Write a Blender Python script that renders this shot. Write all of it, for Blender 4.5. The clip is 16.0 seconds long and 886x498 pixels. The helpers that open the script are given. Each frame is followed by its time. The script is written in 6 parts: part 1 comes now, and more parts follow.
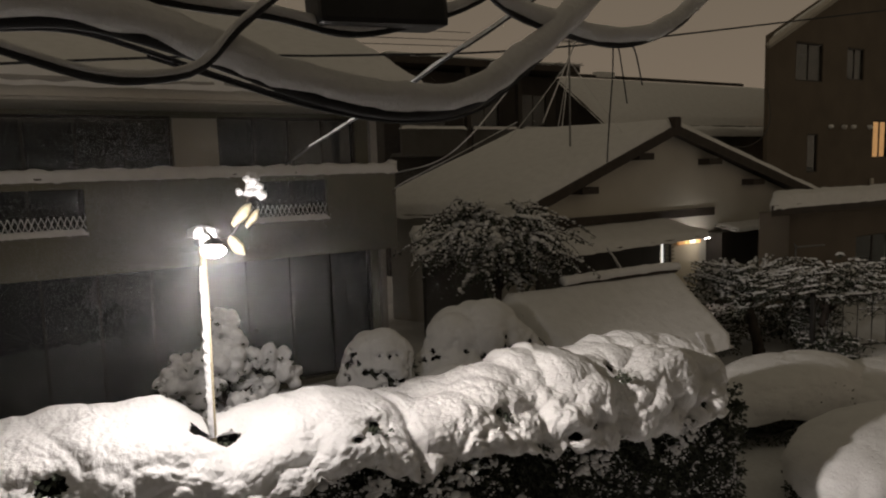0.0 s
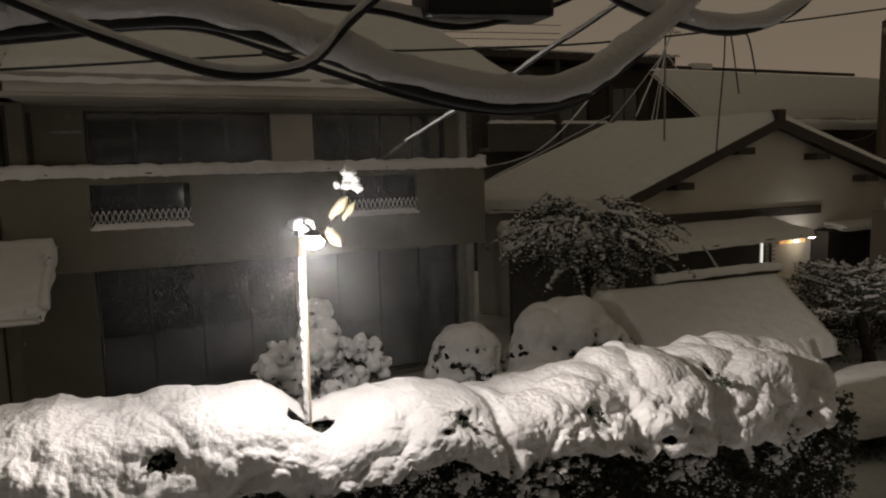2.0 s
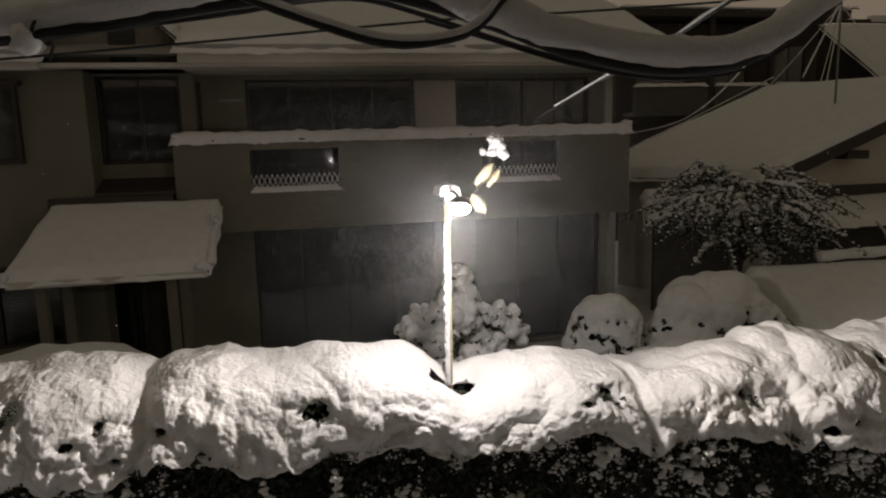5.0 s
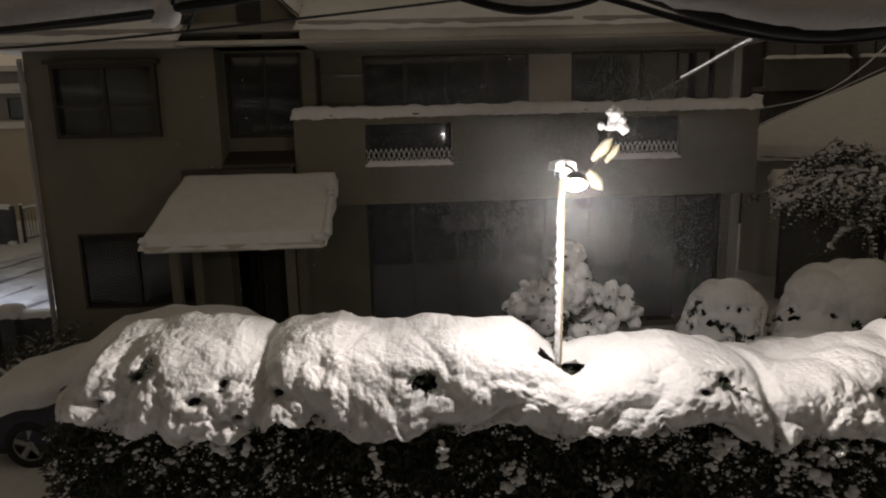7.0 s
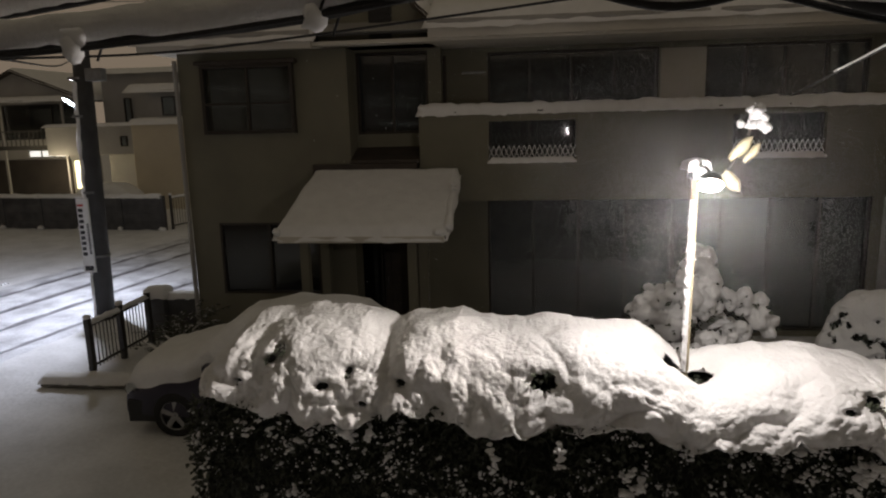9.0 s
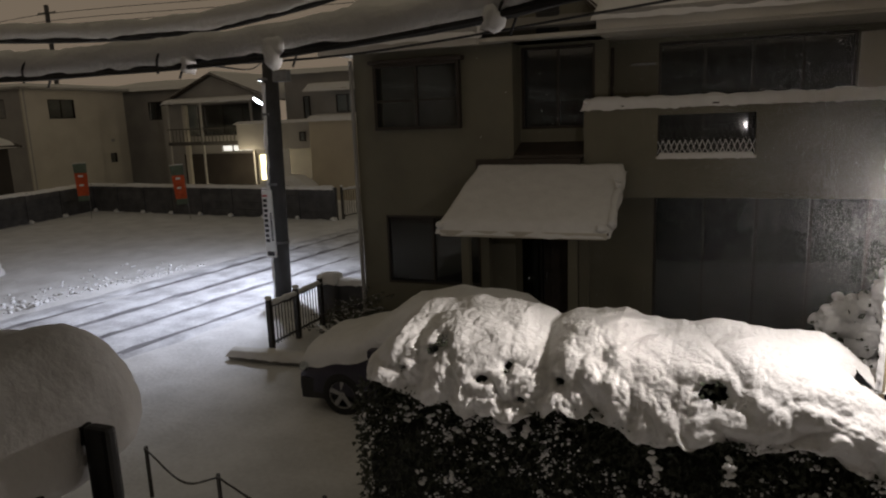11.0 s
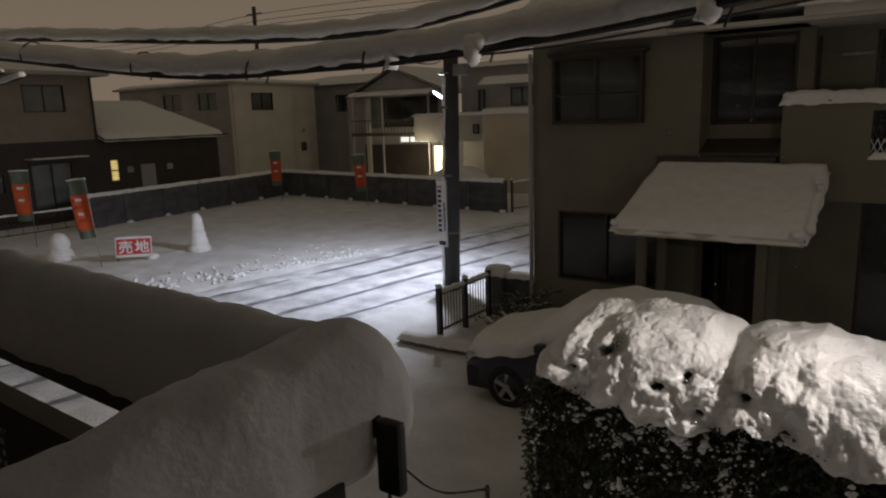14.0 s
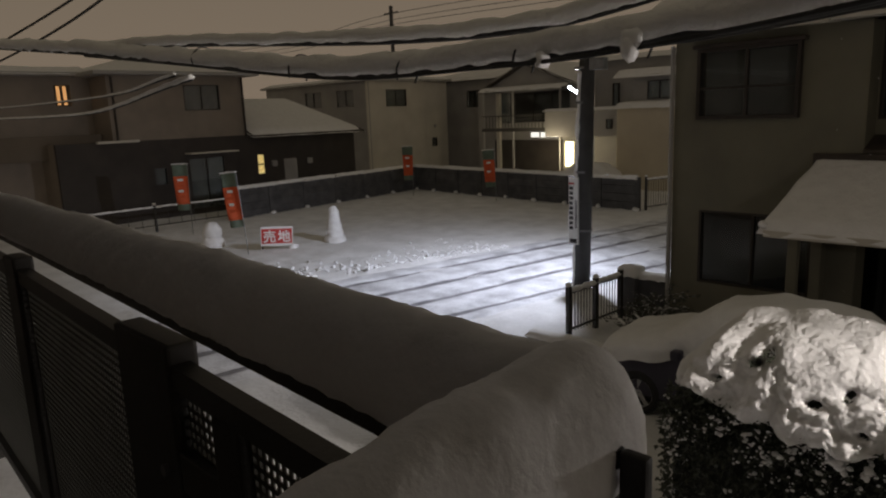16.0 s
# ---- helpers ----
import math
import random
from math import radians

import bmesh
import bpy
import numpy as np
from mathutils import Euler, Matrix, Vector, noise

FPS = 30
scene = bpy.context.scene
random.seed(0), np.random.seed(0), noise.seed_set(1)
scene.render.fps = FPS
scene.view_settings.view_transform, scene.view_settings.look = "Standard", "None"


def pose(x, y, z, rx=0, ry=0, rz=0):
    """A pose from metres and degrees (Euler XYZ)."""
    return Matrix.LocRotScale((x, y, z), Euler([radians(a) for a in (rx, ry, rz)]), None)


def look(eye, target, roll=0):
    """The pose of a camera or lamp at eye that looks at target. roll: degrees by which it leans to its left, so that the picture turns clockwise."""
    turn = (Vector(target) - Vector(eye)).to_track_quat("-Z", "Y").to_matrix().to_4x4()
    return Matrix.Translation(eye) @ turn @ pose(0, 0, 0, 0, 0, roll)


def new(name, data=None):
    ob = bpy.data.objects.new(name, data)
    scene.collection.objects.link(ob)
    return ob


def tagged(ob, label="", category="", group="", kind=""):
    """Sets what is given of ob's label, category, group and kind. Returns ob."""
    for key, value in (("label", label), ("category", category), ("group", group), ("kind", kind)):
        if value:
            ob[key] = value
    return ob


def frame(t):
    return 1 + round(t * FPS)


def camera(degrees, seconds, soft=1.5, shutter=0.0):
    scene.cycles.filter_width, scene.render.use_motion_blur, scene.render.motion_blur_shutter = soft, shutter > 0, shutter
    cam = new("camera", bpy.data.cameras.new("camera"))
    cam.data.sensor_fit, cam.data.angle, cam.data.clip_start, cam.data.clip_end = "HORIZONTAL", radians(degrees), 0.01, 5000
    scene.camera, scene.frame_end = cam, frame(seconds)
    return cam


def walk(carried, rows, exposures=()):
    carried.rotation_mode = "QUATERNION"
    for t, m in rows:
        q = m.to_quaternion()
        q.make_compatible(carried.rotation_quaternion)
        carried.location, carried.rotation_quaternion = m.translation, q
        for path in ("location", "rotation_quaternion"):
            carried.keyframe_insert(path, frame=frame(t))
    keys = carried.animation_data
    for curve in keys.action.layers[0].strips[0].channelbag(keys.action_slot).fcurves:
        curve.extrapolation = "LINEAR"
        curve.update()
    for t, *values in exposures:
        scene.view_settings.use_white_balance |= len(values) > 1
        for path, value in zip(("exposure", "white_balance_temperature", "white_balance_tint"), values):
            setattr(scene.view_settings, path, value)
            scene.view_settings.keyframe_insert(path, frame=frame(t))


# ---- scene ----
cam = camera(65.9, 16.0, soft=2.1)
PATH = [  # seconds, eye x, y, z, yaw, pitch, roll
    (0.0, 0.360, 0.078, 4.132, -30.55, -6.46, -1.74),
    (0.5, 0.359, 0.089, 4.130, -29.03, -6.51, -1.78),
    (1.0, 0.342, 0.091, 4.124, -27.33, -6.49, -1.65),
    (1.5, 0.322, 0.108, 4.124, -25.38, -6.55, -1.60),
    (2.0, 0.302, 0.121, 4.125, -23.46, -6.66, -1.60),
    (2.5, 0.300, 0.123, 4.119, -21.56, -6.75, -1.64),
    (3.0, 0.285, 0.134, 4.119, -19.85, -6.95, -1.60),
    (5.5, 0.225, 0.179, 4.139, -9.88, -9.86, -1.51),
    (6.0, 0.219, 0.195, 4.129, -7.61, -10.43, -1.45),
    (6.5, 0.205, 0.205, 4.122, -5.29, -10.74, -1.40),
    (7.0, 0.198, 0.215, 4.114, -2.94, -10.86, -1.42),
    (7.5, 0.179, 0.209, 4.124, -0.75, -10.89, -1.42),
    (8.0, 0.168, 0.200, 4.127, 1.39, -10.92, -1.41),
    (8.5, 0.163, 0.192, 4.126, 3.63, -10.92, -1.37),
    (9.0, 0.149, 0.202, 4.129, 7.00, -10.95, -1.49),
    (9.5, 0.131, 0.204, 4.132, 10.76, -10.95, -1.65),
    (10.0, 0.122, 0.191, 4.135, 14.54, -10.94, -1.95),
    (12.5, 0.078, 0.174, 4.168, 26.76, -11.17, -2.11),
    (13.0, 0.080, 0.161, 4.165, 29.10, -11.13, -2.17),
    (13.5, 0.042, 0.169, 4.167, 31.61, -11.15, -2.08),
    (14.0, 0.004, 0.154, 4.165, 34.32, -11.12, -1.83),
    (14.5, -0.028, 0.136, 4.162, 37.25, -11.12, -1.65),
    (15.0, -0.060, 0.138, 4.167, 40.22, -11.24, -1.46),
    (15.5, -0.084, 0.118, 4.179, 42.94, -11.21, -1.80),
    (16.0, -0.083, 0.109, 4.186, 44.98, -11.15, -2.23),
]
walk(cam, [(t, pose(x, y, z, 90 + pitch, 0, yaw) @ pose(0, 0, 0, 0, 0, roll)) for t, x, y, z, yaw, pitch, roll in PATH],
     exposures=[(0.0, 0.38), (10.0, 0.36), (12.5, 0.24), (16.0, 0.40)])

# ---- light ----
world = bpy.data.worlds.new("night_sky")
scene.world = world
world.use_nodes = True
wn, wl = world.node_tree.nodes, world.node_tree.links
bg = wn["Background"]
tc, sep, ramp = wn.new("ShaderNodeTexCoord"), wn.new("ShaderNodeSeparateXYZ"), wn.new("ShaderNodeValToRGB")
wl.new(tc.outputs["Generated"], sep.inputs[0])
wl.new(sep.outputs["Z"], ramp.inputs[0])
ramp.color_ramp.elements[0].position, ramp.color_ramp.elements[0].color = 0.0, (0.148, 0.114, 0.083, 1)
ramp.color_ramp.elements[1].position, ramp.color_ramp.elements[1].color = 0.6, (0.075, 0.064, 0.046, 1)
wl.new(ramp.outputs[0], bg.inputs["Color"])
bg.inputs["Strength"].default_value = 1.02


def lamp(name, kind, at, watts, colour, size=0.05, aim=None, spread=150, blend=0.6, smooth=0.0):
    d = bpy.data.lights.new(name, kind)
    d.energy, d.color, d.shadow_soft_size = watts, colour, size
    ob = new(name, d)
    ob.matrix_world = look(at, aim) if aim else Matrix.Translation(at)
    if smooth:
        d.use_nodes = True
        fall = d.node_tree.nodes.new("ShaderNodeLightFalloff")
        fall.inputs["Strength"].default_value, fall.inputs["Smooth"].default_value = 1.0, smooth
        d.node_tree.links.new(fall.outputs["Quadratic"], d.node_tree.nodes["Emission"].inputs["Strength"])
    if kind == "SPOT":
        d.spot_size, d.spot_blend = radians(spread), blend
    return ob


lamp("garden_lamp_bulb", "POINT", (1.42, 5.1, 3.60), 42, (1.0, 0.92, 0.88), 0.06)
lamp("garden_lamp_beam", "SPOT", (1.42, 5.1, 3.60), 62, (1.0, 0.895, 0.84), 0.06, (1.42, 4.95, 2.6), 150, 0.5)
# a spot added on each side of the bulb to brighten the hedge's far ends
for side in (-1, 1):
    lamp("hedge_end_fill", "SPOT", (1.42, 5.1, 3.60), 1150, (1.0, 0.90, 0.83), 0.08, (1.42 + side * 0.9, 4.88, 3.36), 82, 0.8, smooth=30.0)
lamp("street_lamp_light", "SPOT", (-9.35, 14.05, 4.5), 1600, (0.80, 0.84, 1.0), 0.12, (-11.8, 13.0, 0), 140, 0.9, smooth=14.0)
lamp("street_lamp_spill", "POINT", (-9.5, 14.2, 4.45), 150, (0.92, 0.94, 1.0), 0.12)
lamp("porch_light", "POINT", (-22.95, 31.7, 2.0), 80, (1.0, 0.83, 0.55), 0.08)
lamp("entrance_light", "POINT", (16.6, 13.0, 1.93), 1.6, (1.0, 0.86, 0.62), 0.05)


# ---- materials ----
def material(name, colour, other=None, rough=0.8, scale=6.0, fine=60.0, bump=0.2, metal=0.0, amount=0.5, emit=None, power=0.0, bumpdist=0.01, random_shift=0.0):
    """A surface with colour drifting between two tones at a broad and a fine scale, with relief."""
    m = bpy.data.materials.new(name)
    m.use_nodes = True
    n, l = m.node_tree.nodes, m.node_tree.links
    b = n["Principled BSDF"]
    b.inputs["Roughness"].default_value, b.inputs["Metallic"].default_value = rough, metal
    other = other or tuple(c * 0.7 for c in colour)
    co = n.new("ShaderNodeTexCoord")
    big, small = n.new("ShaderNodeTexNoise"), n.new("ShaderNodeTexNoise")
    big.inputs["Scale"].default_value, small.inputs["Scale"].default_value = scale, fine
    big.inputs["Detail"].default_value = 6
    small.inputs["Detail"].default_value = 3
    for t in (big, small):
        l.new(co.outputs["Object"], t.inputs["Vector"])
    add = n.new("ShaderNodeMath")
    add.operation = "MULTIPLY_ADD"
    l.new(small.outputs["Fac"], add.inputs[0])
    add.inputs[1].default_value = 0.4
    l.new(big.outputs["Fac"], add.inputs[2])
    rg = n.new("ShaderNodeMapRange")
    rg.inputs["From Min"].default_value, rg.inputs["From Max"].default_value = 0.7 - 0.3 * amount - 0.1, 0.7 + 0.3 * amount
    l.new(add.outputs[0], rg.inputs["Value"])
    mix = n.new("ShaderNodeMix")
    mix.data_type = "RGBA"
    l.new(rg.outputs[0], mix.inputs["Factor"])
    mix.inputs["A"].default_value, mix.inputs["B"].default_value = (*other, 1), (*colour, 1)
    out = mix.outputs["Result"]
    if random_shift:
        info, hsv, mr = n.new("ShaderNodeObjectInfo"), n.new("ShaderNodeHueSaturation"), n.new("ShaderNodeMapRange")
        mr.inputs["To Min"].default_value, mr.inputs["To Max"].default_value = 1 - random_shift, 1 + random_shift
        l.new(info.outputs["Random"], mr.inputs["Value"])
        l.new(mr.outputs[0], hsv.inputs["Value"])
        l.new(out, hsv.inputs["Color"])
        out = hsv.outputs[0]
    l.new(out, b.inputs["Base Color"])
    bp = n.new("ShaderNodeBump")
    bp.inputs["Strength"].default_value, bp.inputs["Distance"].default_value = bump, bumpdist
    l.new(add.outputs[0], bp.inputs["Height"])
    l.new(bp.outputs[0], b.inputs["Normal"])
    if emit:
        b.inputs["Emission Color"].default_value, b.inputs["Emission Strength"].default_value = (*emit, 1), power
    return m


def glass_material():
    m = bpy.data.materials.new("window_glass")
    m.use_nodes = True
    b = m.node_tree.nodes["Principled BSDF"]
    b.inputs["Base Color"].default_value = (0.75, 0.8, 0.8, 1)
    b.inputs["Roughness"].default_value = 0.04
    b.inputs["Transmission Weight"].default_value = 1.0
    b.inputs["IOR"].default_value = 1.45
    return m


SNOW = material("snow", (0.82, 0.815, 0.81), (0.75, 0.745, 0.74), 0.8, 5.0, 36.0, 1.0, bumpdist=0.028)
SNOW_FINE = material("powder_snow", (0.85, 0.85, 0.86), (0.79, 0.79, 0.8), 0.8, 5.0, 90.0, 0.4, bumpdist=0.008)
SNOW_GROUND = material("trodden_snow", (0.78, 0.78, 0.79), (0.6, 0.6, 0.6), 0.8, 1.2, 14.0, 0.8, bumpdist=0.04)
SLUSH = material("road_slush", (0.74, 0.75, 0.78), (0.34, 0.34, 0.36), 0.55, 1.6, 22.0, 0.8, bumpdist=0.03)
RUT = material("wet_rut", (0.26, 0.26, 0.28), (0.08, 0.08, 0.09), 0.4, 2.2, 18.0, 0.6, bumpdist=0.02)
STUCCO = material("beige_stucco", (0.182, 0.172, 0.126), (0.144, 0.136, 0.101), 0.9, 1.3, 120.0, 0.35, bumpdist=0.006)
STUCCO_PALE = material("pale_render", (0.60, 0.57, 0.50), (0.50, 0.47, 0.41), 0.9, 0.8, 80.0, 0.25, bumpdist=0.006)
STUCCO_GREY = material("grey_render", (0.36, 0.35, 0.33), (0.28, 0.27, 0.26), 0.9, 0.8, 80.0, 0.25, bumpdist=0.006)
STUCCO_BROWN = material("brown_cladding", (0.15, 0.122, 0.092), (0.115, 0.094, 0.07), 0.85, 0.9, 60.0, 0.25, bumpdist=0.006)
STUCCO_TAN = material("tan_render", (0.56, 0.50, 0.38), (0.48, 0.42, 0.32), 0.9, 0.8, 80.0, 0.25, bumpdist=0.006)
CLAD_TAUPE = material("taupe_siding", (0.26, 0.22, 0.18), (0.2, 0.17, 0.14), 0.85, 1.0, 60.0, 0.25, bumpdist=0.006)
CLAD_DARK = material("dark_siding", (0.05, 0.042, 0.036), (0.032, 0.027, 0.024), 0.8, 1.2, 40.0, 0.25, bumpdist=0.006)
DARK_WOOD = material("dark_timber", (0.055, 0.042, 0.032), (0.03, 0.024, 0.02), 0.7, 4.0, 40.0, 0.3)
# wall colour with shade already mixed in
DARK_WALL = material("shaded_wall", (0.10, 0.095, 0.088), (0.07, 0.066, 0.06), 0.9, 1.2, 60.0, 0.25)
BRONZE = material("bronze_aluminium", (0.05, 0.042, 0.036), (0.035, 0.03, 0.026), 0.45, 6.0, 80.0, 0.05, metal=0.4)
# near-black sheet colour in place of the darkness of an unlit room
ROOM = material("dark_room_back", (0.04, 0.037, 0.034), (0.018, 0.017, 0.016), 0.95, 5.0, 30.0, 0.3)
CURTAIN_PALE = material("pale_blind", (0.16, 0.15, 0.135), (0.10, 0.095, 0.09), 0.9, 3.0, 30.0, 0.2)
POLE_DARK = material("dark_concrete", (0.062, 0.06, 0.058), (0.035, 0.034, 0.033), 0.9, 2.4, 40.0, 0.5)
GLASS = glass_material()
BLACK = material("black_plastic", (0.018, 0.018, 0.019), (0.01, 0.01, 0.01), 0.5, 10.0, 90.0, 0.15)
RUBBER = material("cable_sheath", (0.022, 0.022, 0.024), (0.012, 0.012, 0.013), 0.75, 12.0, 120.0, 0.2)
CONCRETE = material("concrete", (0.27, 0.265, 0.25), (0.19, 0.185, 0.175), 0.9, 3.0, 60.0, 0.4)
CONCRETE_DARK = material("weathered_block", (0.105, 0.105, 0.11), (0.055, 0.055, 0.06), 0.9, 2.4, 40.0, 0.5, random_shift=0.12)
STEEL = material("galvanised_steel", (0.26, 0.265, 0.265), (0.17, 0.17, 0.17), 0.5, 8.0, 90.0, 0.1, metal=0.7)
RAIL_PAINT = material("dark_rail_paint", (0.05, 0.047, 0.043), (0.032, 0.03, 0.028), 0.5, 6.0, 70.0, 0.15, metal=0.3)
MESH_PAINT = material("mesh_paint", (0.14, 0.14, 0.125), (0.10, 0.10, 0.09), 0.5, 6.0, 70.0, 0.1, metal=0.3)
LAMP_POST = material("painted_post", (0.42, 0.36, 0.24), (0.3, 0.26, 0.18), 0.6, 7.0, 60.0, 0.2)
LEAF = material("evergreen_leaf", (0.075, 0.085, 0.06), (0.04, 0.048, 0.034), 0.45, 9.0, 60.0, 0.2)
# leaf colour darkened to stand for the shade inside hedge and bushes
FOLIAGE_SHADE = material("foliage_shade", (0.03, 0.033, 0.026), (0.018, 0.02, 0.016), 0.9, 14.0, 60.0, 0.9, bumpdist=0.05)
BARK = material("dark_bark", (0.075, 0.06, 0.05), (0.04, 0.033, 0.028), 0.9, 9.0, 50.0, 0.7, bumpdist=0.02)
CAR_PAINT = material("dark_violet_car_paint", (0.045, 0.04, 0.06), (0.03, 0.028, 0.042), 0.3, 2.0, 120.0, 0.04, metal=0.3)
TYRE = material("tyre_rubber", (0.02, 0.02, 0.02), (0.012, 0.012, 0.012), 0.85, 14.0, 90.0, 0.3)
ALLOY = material("alloy_rim", (0.45, 0.45, 0.46), (0.32, 0.32, 0.33), 0.35, 9.0, 80.0, 0.1, metal=0.8)
FLAG_ORANGE = material("orange_banner_cloth", (0.62, 0.11, 0.035), (0.48, 0.08, 0.028), 0.85, 4.0, 60.0, 0.3)
FLAG_GREEN = material("green_banner_cloth", (0.13, 0.17, 0.13), (0.09, 0.12, 0.09), 0.85, 4.0, 60.0, 0.3)
SIGN_RED = material("red_sign_face", (0.52, 0.045, 0.04), (0.4, 0.035, 0.03), 0.6, 4.0, 60.0, 0.1)
SIGN_WHITE = material("white_sign_face", (0.78, 0.78, 0.76), (0.66, 0.66, 0.64), 0.6, 4.0, 60.0, 0.1)
INK = material("sign_ink", (0.03, 0.03, 0.035), (0.02, 0.02, 0.022), 0.7, 8.0, 60.0, 0.05)
LEAF_PALE = material("curled_pale_leaf", (0.62, 0.56, 0.38), (0.48, 0.42, 0.26), 0.6, 8.0, 60.0, 0.3)
BULB = material("lit_bulb", (0.9, 0.9, 0.9), None, 0.4, 5, 50, 0.0, emit=(1.0, 0.95, 0.9), power=28.0)
TUBE_LIT = material("lit_street_tube", (0.9, 0.9, 0.9), None, 0.4, 5, 50, 0.0, emit=(0.82, 0.9, 1.0), power=12.0)
# emissive wall colour, standing for lamplight on the porch wall
PORCH_GLOW = material("glowing_porch_wall", (0.9, 0.85, 0.6), None, 0.6, 3, 50, 0.0, emit=(1.0, 0.84, 0.45), power=3.0)
LIT_WARM = material("lit_warm_curtain", (0.8, 0.5, 0.25), (0.6, 0.35, 0.15), 0.8, 3, 40, 0.1, emit=(1.0, 0.48, 0.17), power=0.42)
LIT_YELLOW = material("lit_yellow_pane", (0.8, 0.65, 0.3), (0.7, 0.5, 0.2), 0.8, 3, 40, 0.1, emit=(1.0, 0.68, 0.24), power=0.55)
LIT_DIM = material("lit_dim_curtain", (0.5, 0.25, 0.15), (0.4, 0.2, 0.1), 0.8, 3, 40, 0.1, emit=(1.0, 0.42, 0.22), power=0.14)
LIT_WHITE = material("lit_transom", (0.8, 0.8, 0.8), None, 0.8, 3, 40, 0.1, emit=(1.0, 0.97, 0.9), power=0.7)


# ---- building blocks ----
def part(name, bm, mat, parent=None, label="", smooth=False):
    if isinstance(bm, bmesh.types.BMesh):
        me = bpy.data.meshes.new(name)
        bmesh.ops.recalc_face_normals(bm, faces=bm.faces)
        bm.to_mesh(me)
        bm.free()
    else:
        me = bm
    me.materials.clear()
    me.materials.append(mat)
    if smooth:
        me.polygons.foreach_set("use_smooth", [True] * len(me.polygons))
    ob = new(name, me)
    if parent:
        ob.parent = parent
        ob.matrix_parent_inverse = parent.matrix_world.inverted()
    if label:
        ob["label"] = label
    return ob


def root(name, at, label, category, group="", kind=""):
    ob = new(name)
    ob.location = at
    ob.matrix_world = Matrix.Translation(at)
    ob.empty_display_size = 0.1
    return tagged(ob, label, category, group, kind)


def boxes(*specs, bevel=0.0):
    """A mesh of upright boxes, each x0, y0, z0, x1, y1, z1."""
    bm = bmesh.new()
    for x0, y0, z0, x1, y1, z1 in specs:
        v = [bm.verts.new((x, y, z)) for x, y, z in ((x0, y0, z0), (x1, y0, z0), (x1, y1, z0), (x0, y1, z0), (x0, y0, z1), (x1, y0, z1), (x1, y1, z1), (x0, y1, z1))]
        for f in ((3, 2, 1, 0), (4, 5, 6, 7), (0, 1, 5, 4), (1, 2, 6, 5), (2, 3, 7, 6), (3, 0, 4, 7)):
            bm.faces.new([v[i] for i in f])
    if bevel:
        bmesh.ops.bevel(bm, geom=bm.edges[:], offset=bevel, segments=2, affect="EDGES", profile=0.6)
    return bm


def solid(bottom, top):
    """A closed mesh between two loops of equal length."""
    bm = bmesh.new()
    a, b = [bm.verts.new(p) for p in bottom], [bm.verts.new(p) for p in top]
    bm.faces.new(a[::-1])
    bm.faces.new(b)
    for i in range(len(a)):
        j = (i + 1) % len(a)
        bm.faces.new((a[i], a[j], b[j], b[i]))
    return bm


def slab(corners, thick):
    """A sloping plate under the four given corners."""
    return solid([(x, y, z - thick) for x, y, z in corners], corners)


def wall_panel(x0, x1, y, z0, z1, holes, thick=0.18):
    """A wall in the x-z plane with its face at y and real openings (x0, z0, x1, z1)."""
    xs = sorted({x0, x1, *(v for h in holes for v in (h[0], h[2]))})
    zs = sorted({z0, z1, *(v for h in holes for v in (h[1], h[3]))})
    bm = bmesh.new()

    def cut(x, z):
        return any(h[0] < x < h[2] and h[1] < z < h[3] for h in holes)

    full = {(i, j): not cut((xs[i] + xs[i + 1]) / 2, (zs[j] + zs[j + 1]) / 2) for i in range(len(xs) - 1) for j in range(len(zs) - 1)}
    verts = {}

    def v(i, j, k):
        if (i, j, k) not in verts:
            verts[i, j, k] = bm.verts.new((xs[i], y + k * thick, zs[j]))
        return verts[i, j, k]

    for (i, j), on in full.items():
        if not on:
            continue
        for k in (0, 1):
            bm.faces.new((v(i, j, k), v(i + 1, j, k), v(i + 1, j + 1, k), v(i, j + 1, k)))
        for di, dj, a, b in ((-1, 0, (i, j), (i, j + 1)), (1, 0, (i + 1, j), (i + 1, j + 1)), (0, -1, (i, j), (i + 1, j)), (0, 1, (i, j + 1), (i + 1, j + 1))):
            if not full.get((i + di, j + dj), False):
                bm.faces.new((v(*a, 0), v(*b, 0), v(*b, 1), v(*a, 1)))
    return bm


def turned(bm, m):
    bmesh.ops.transform(bm, matrix=m, verts=bm.verts[:])
    return bm


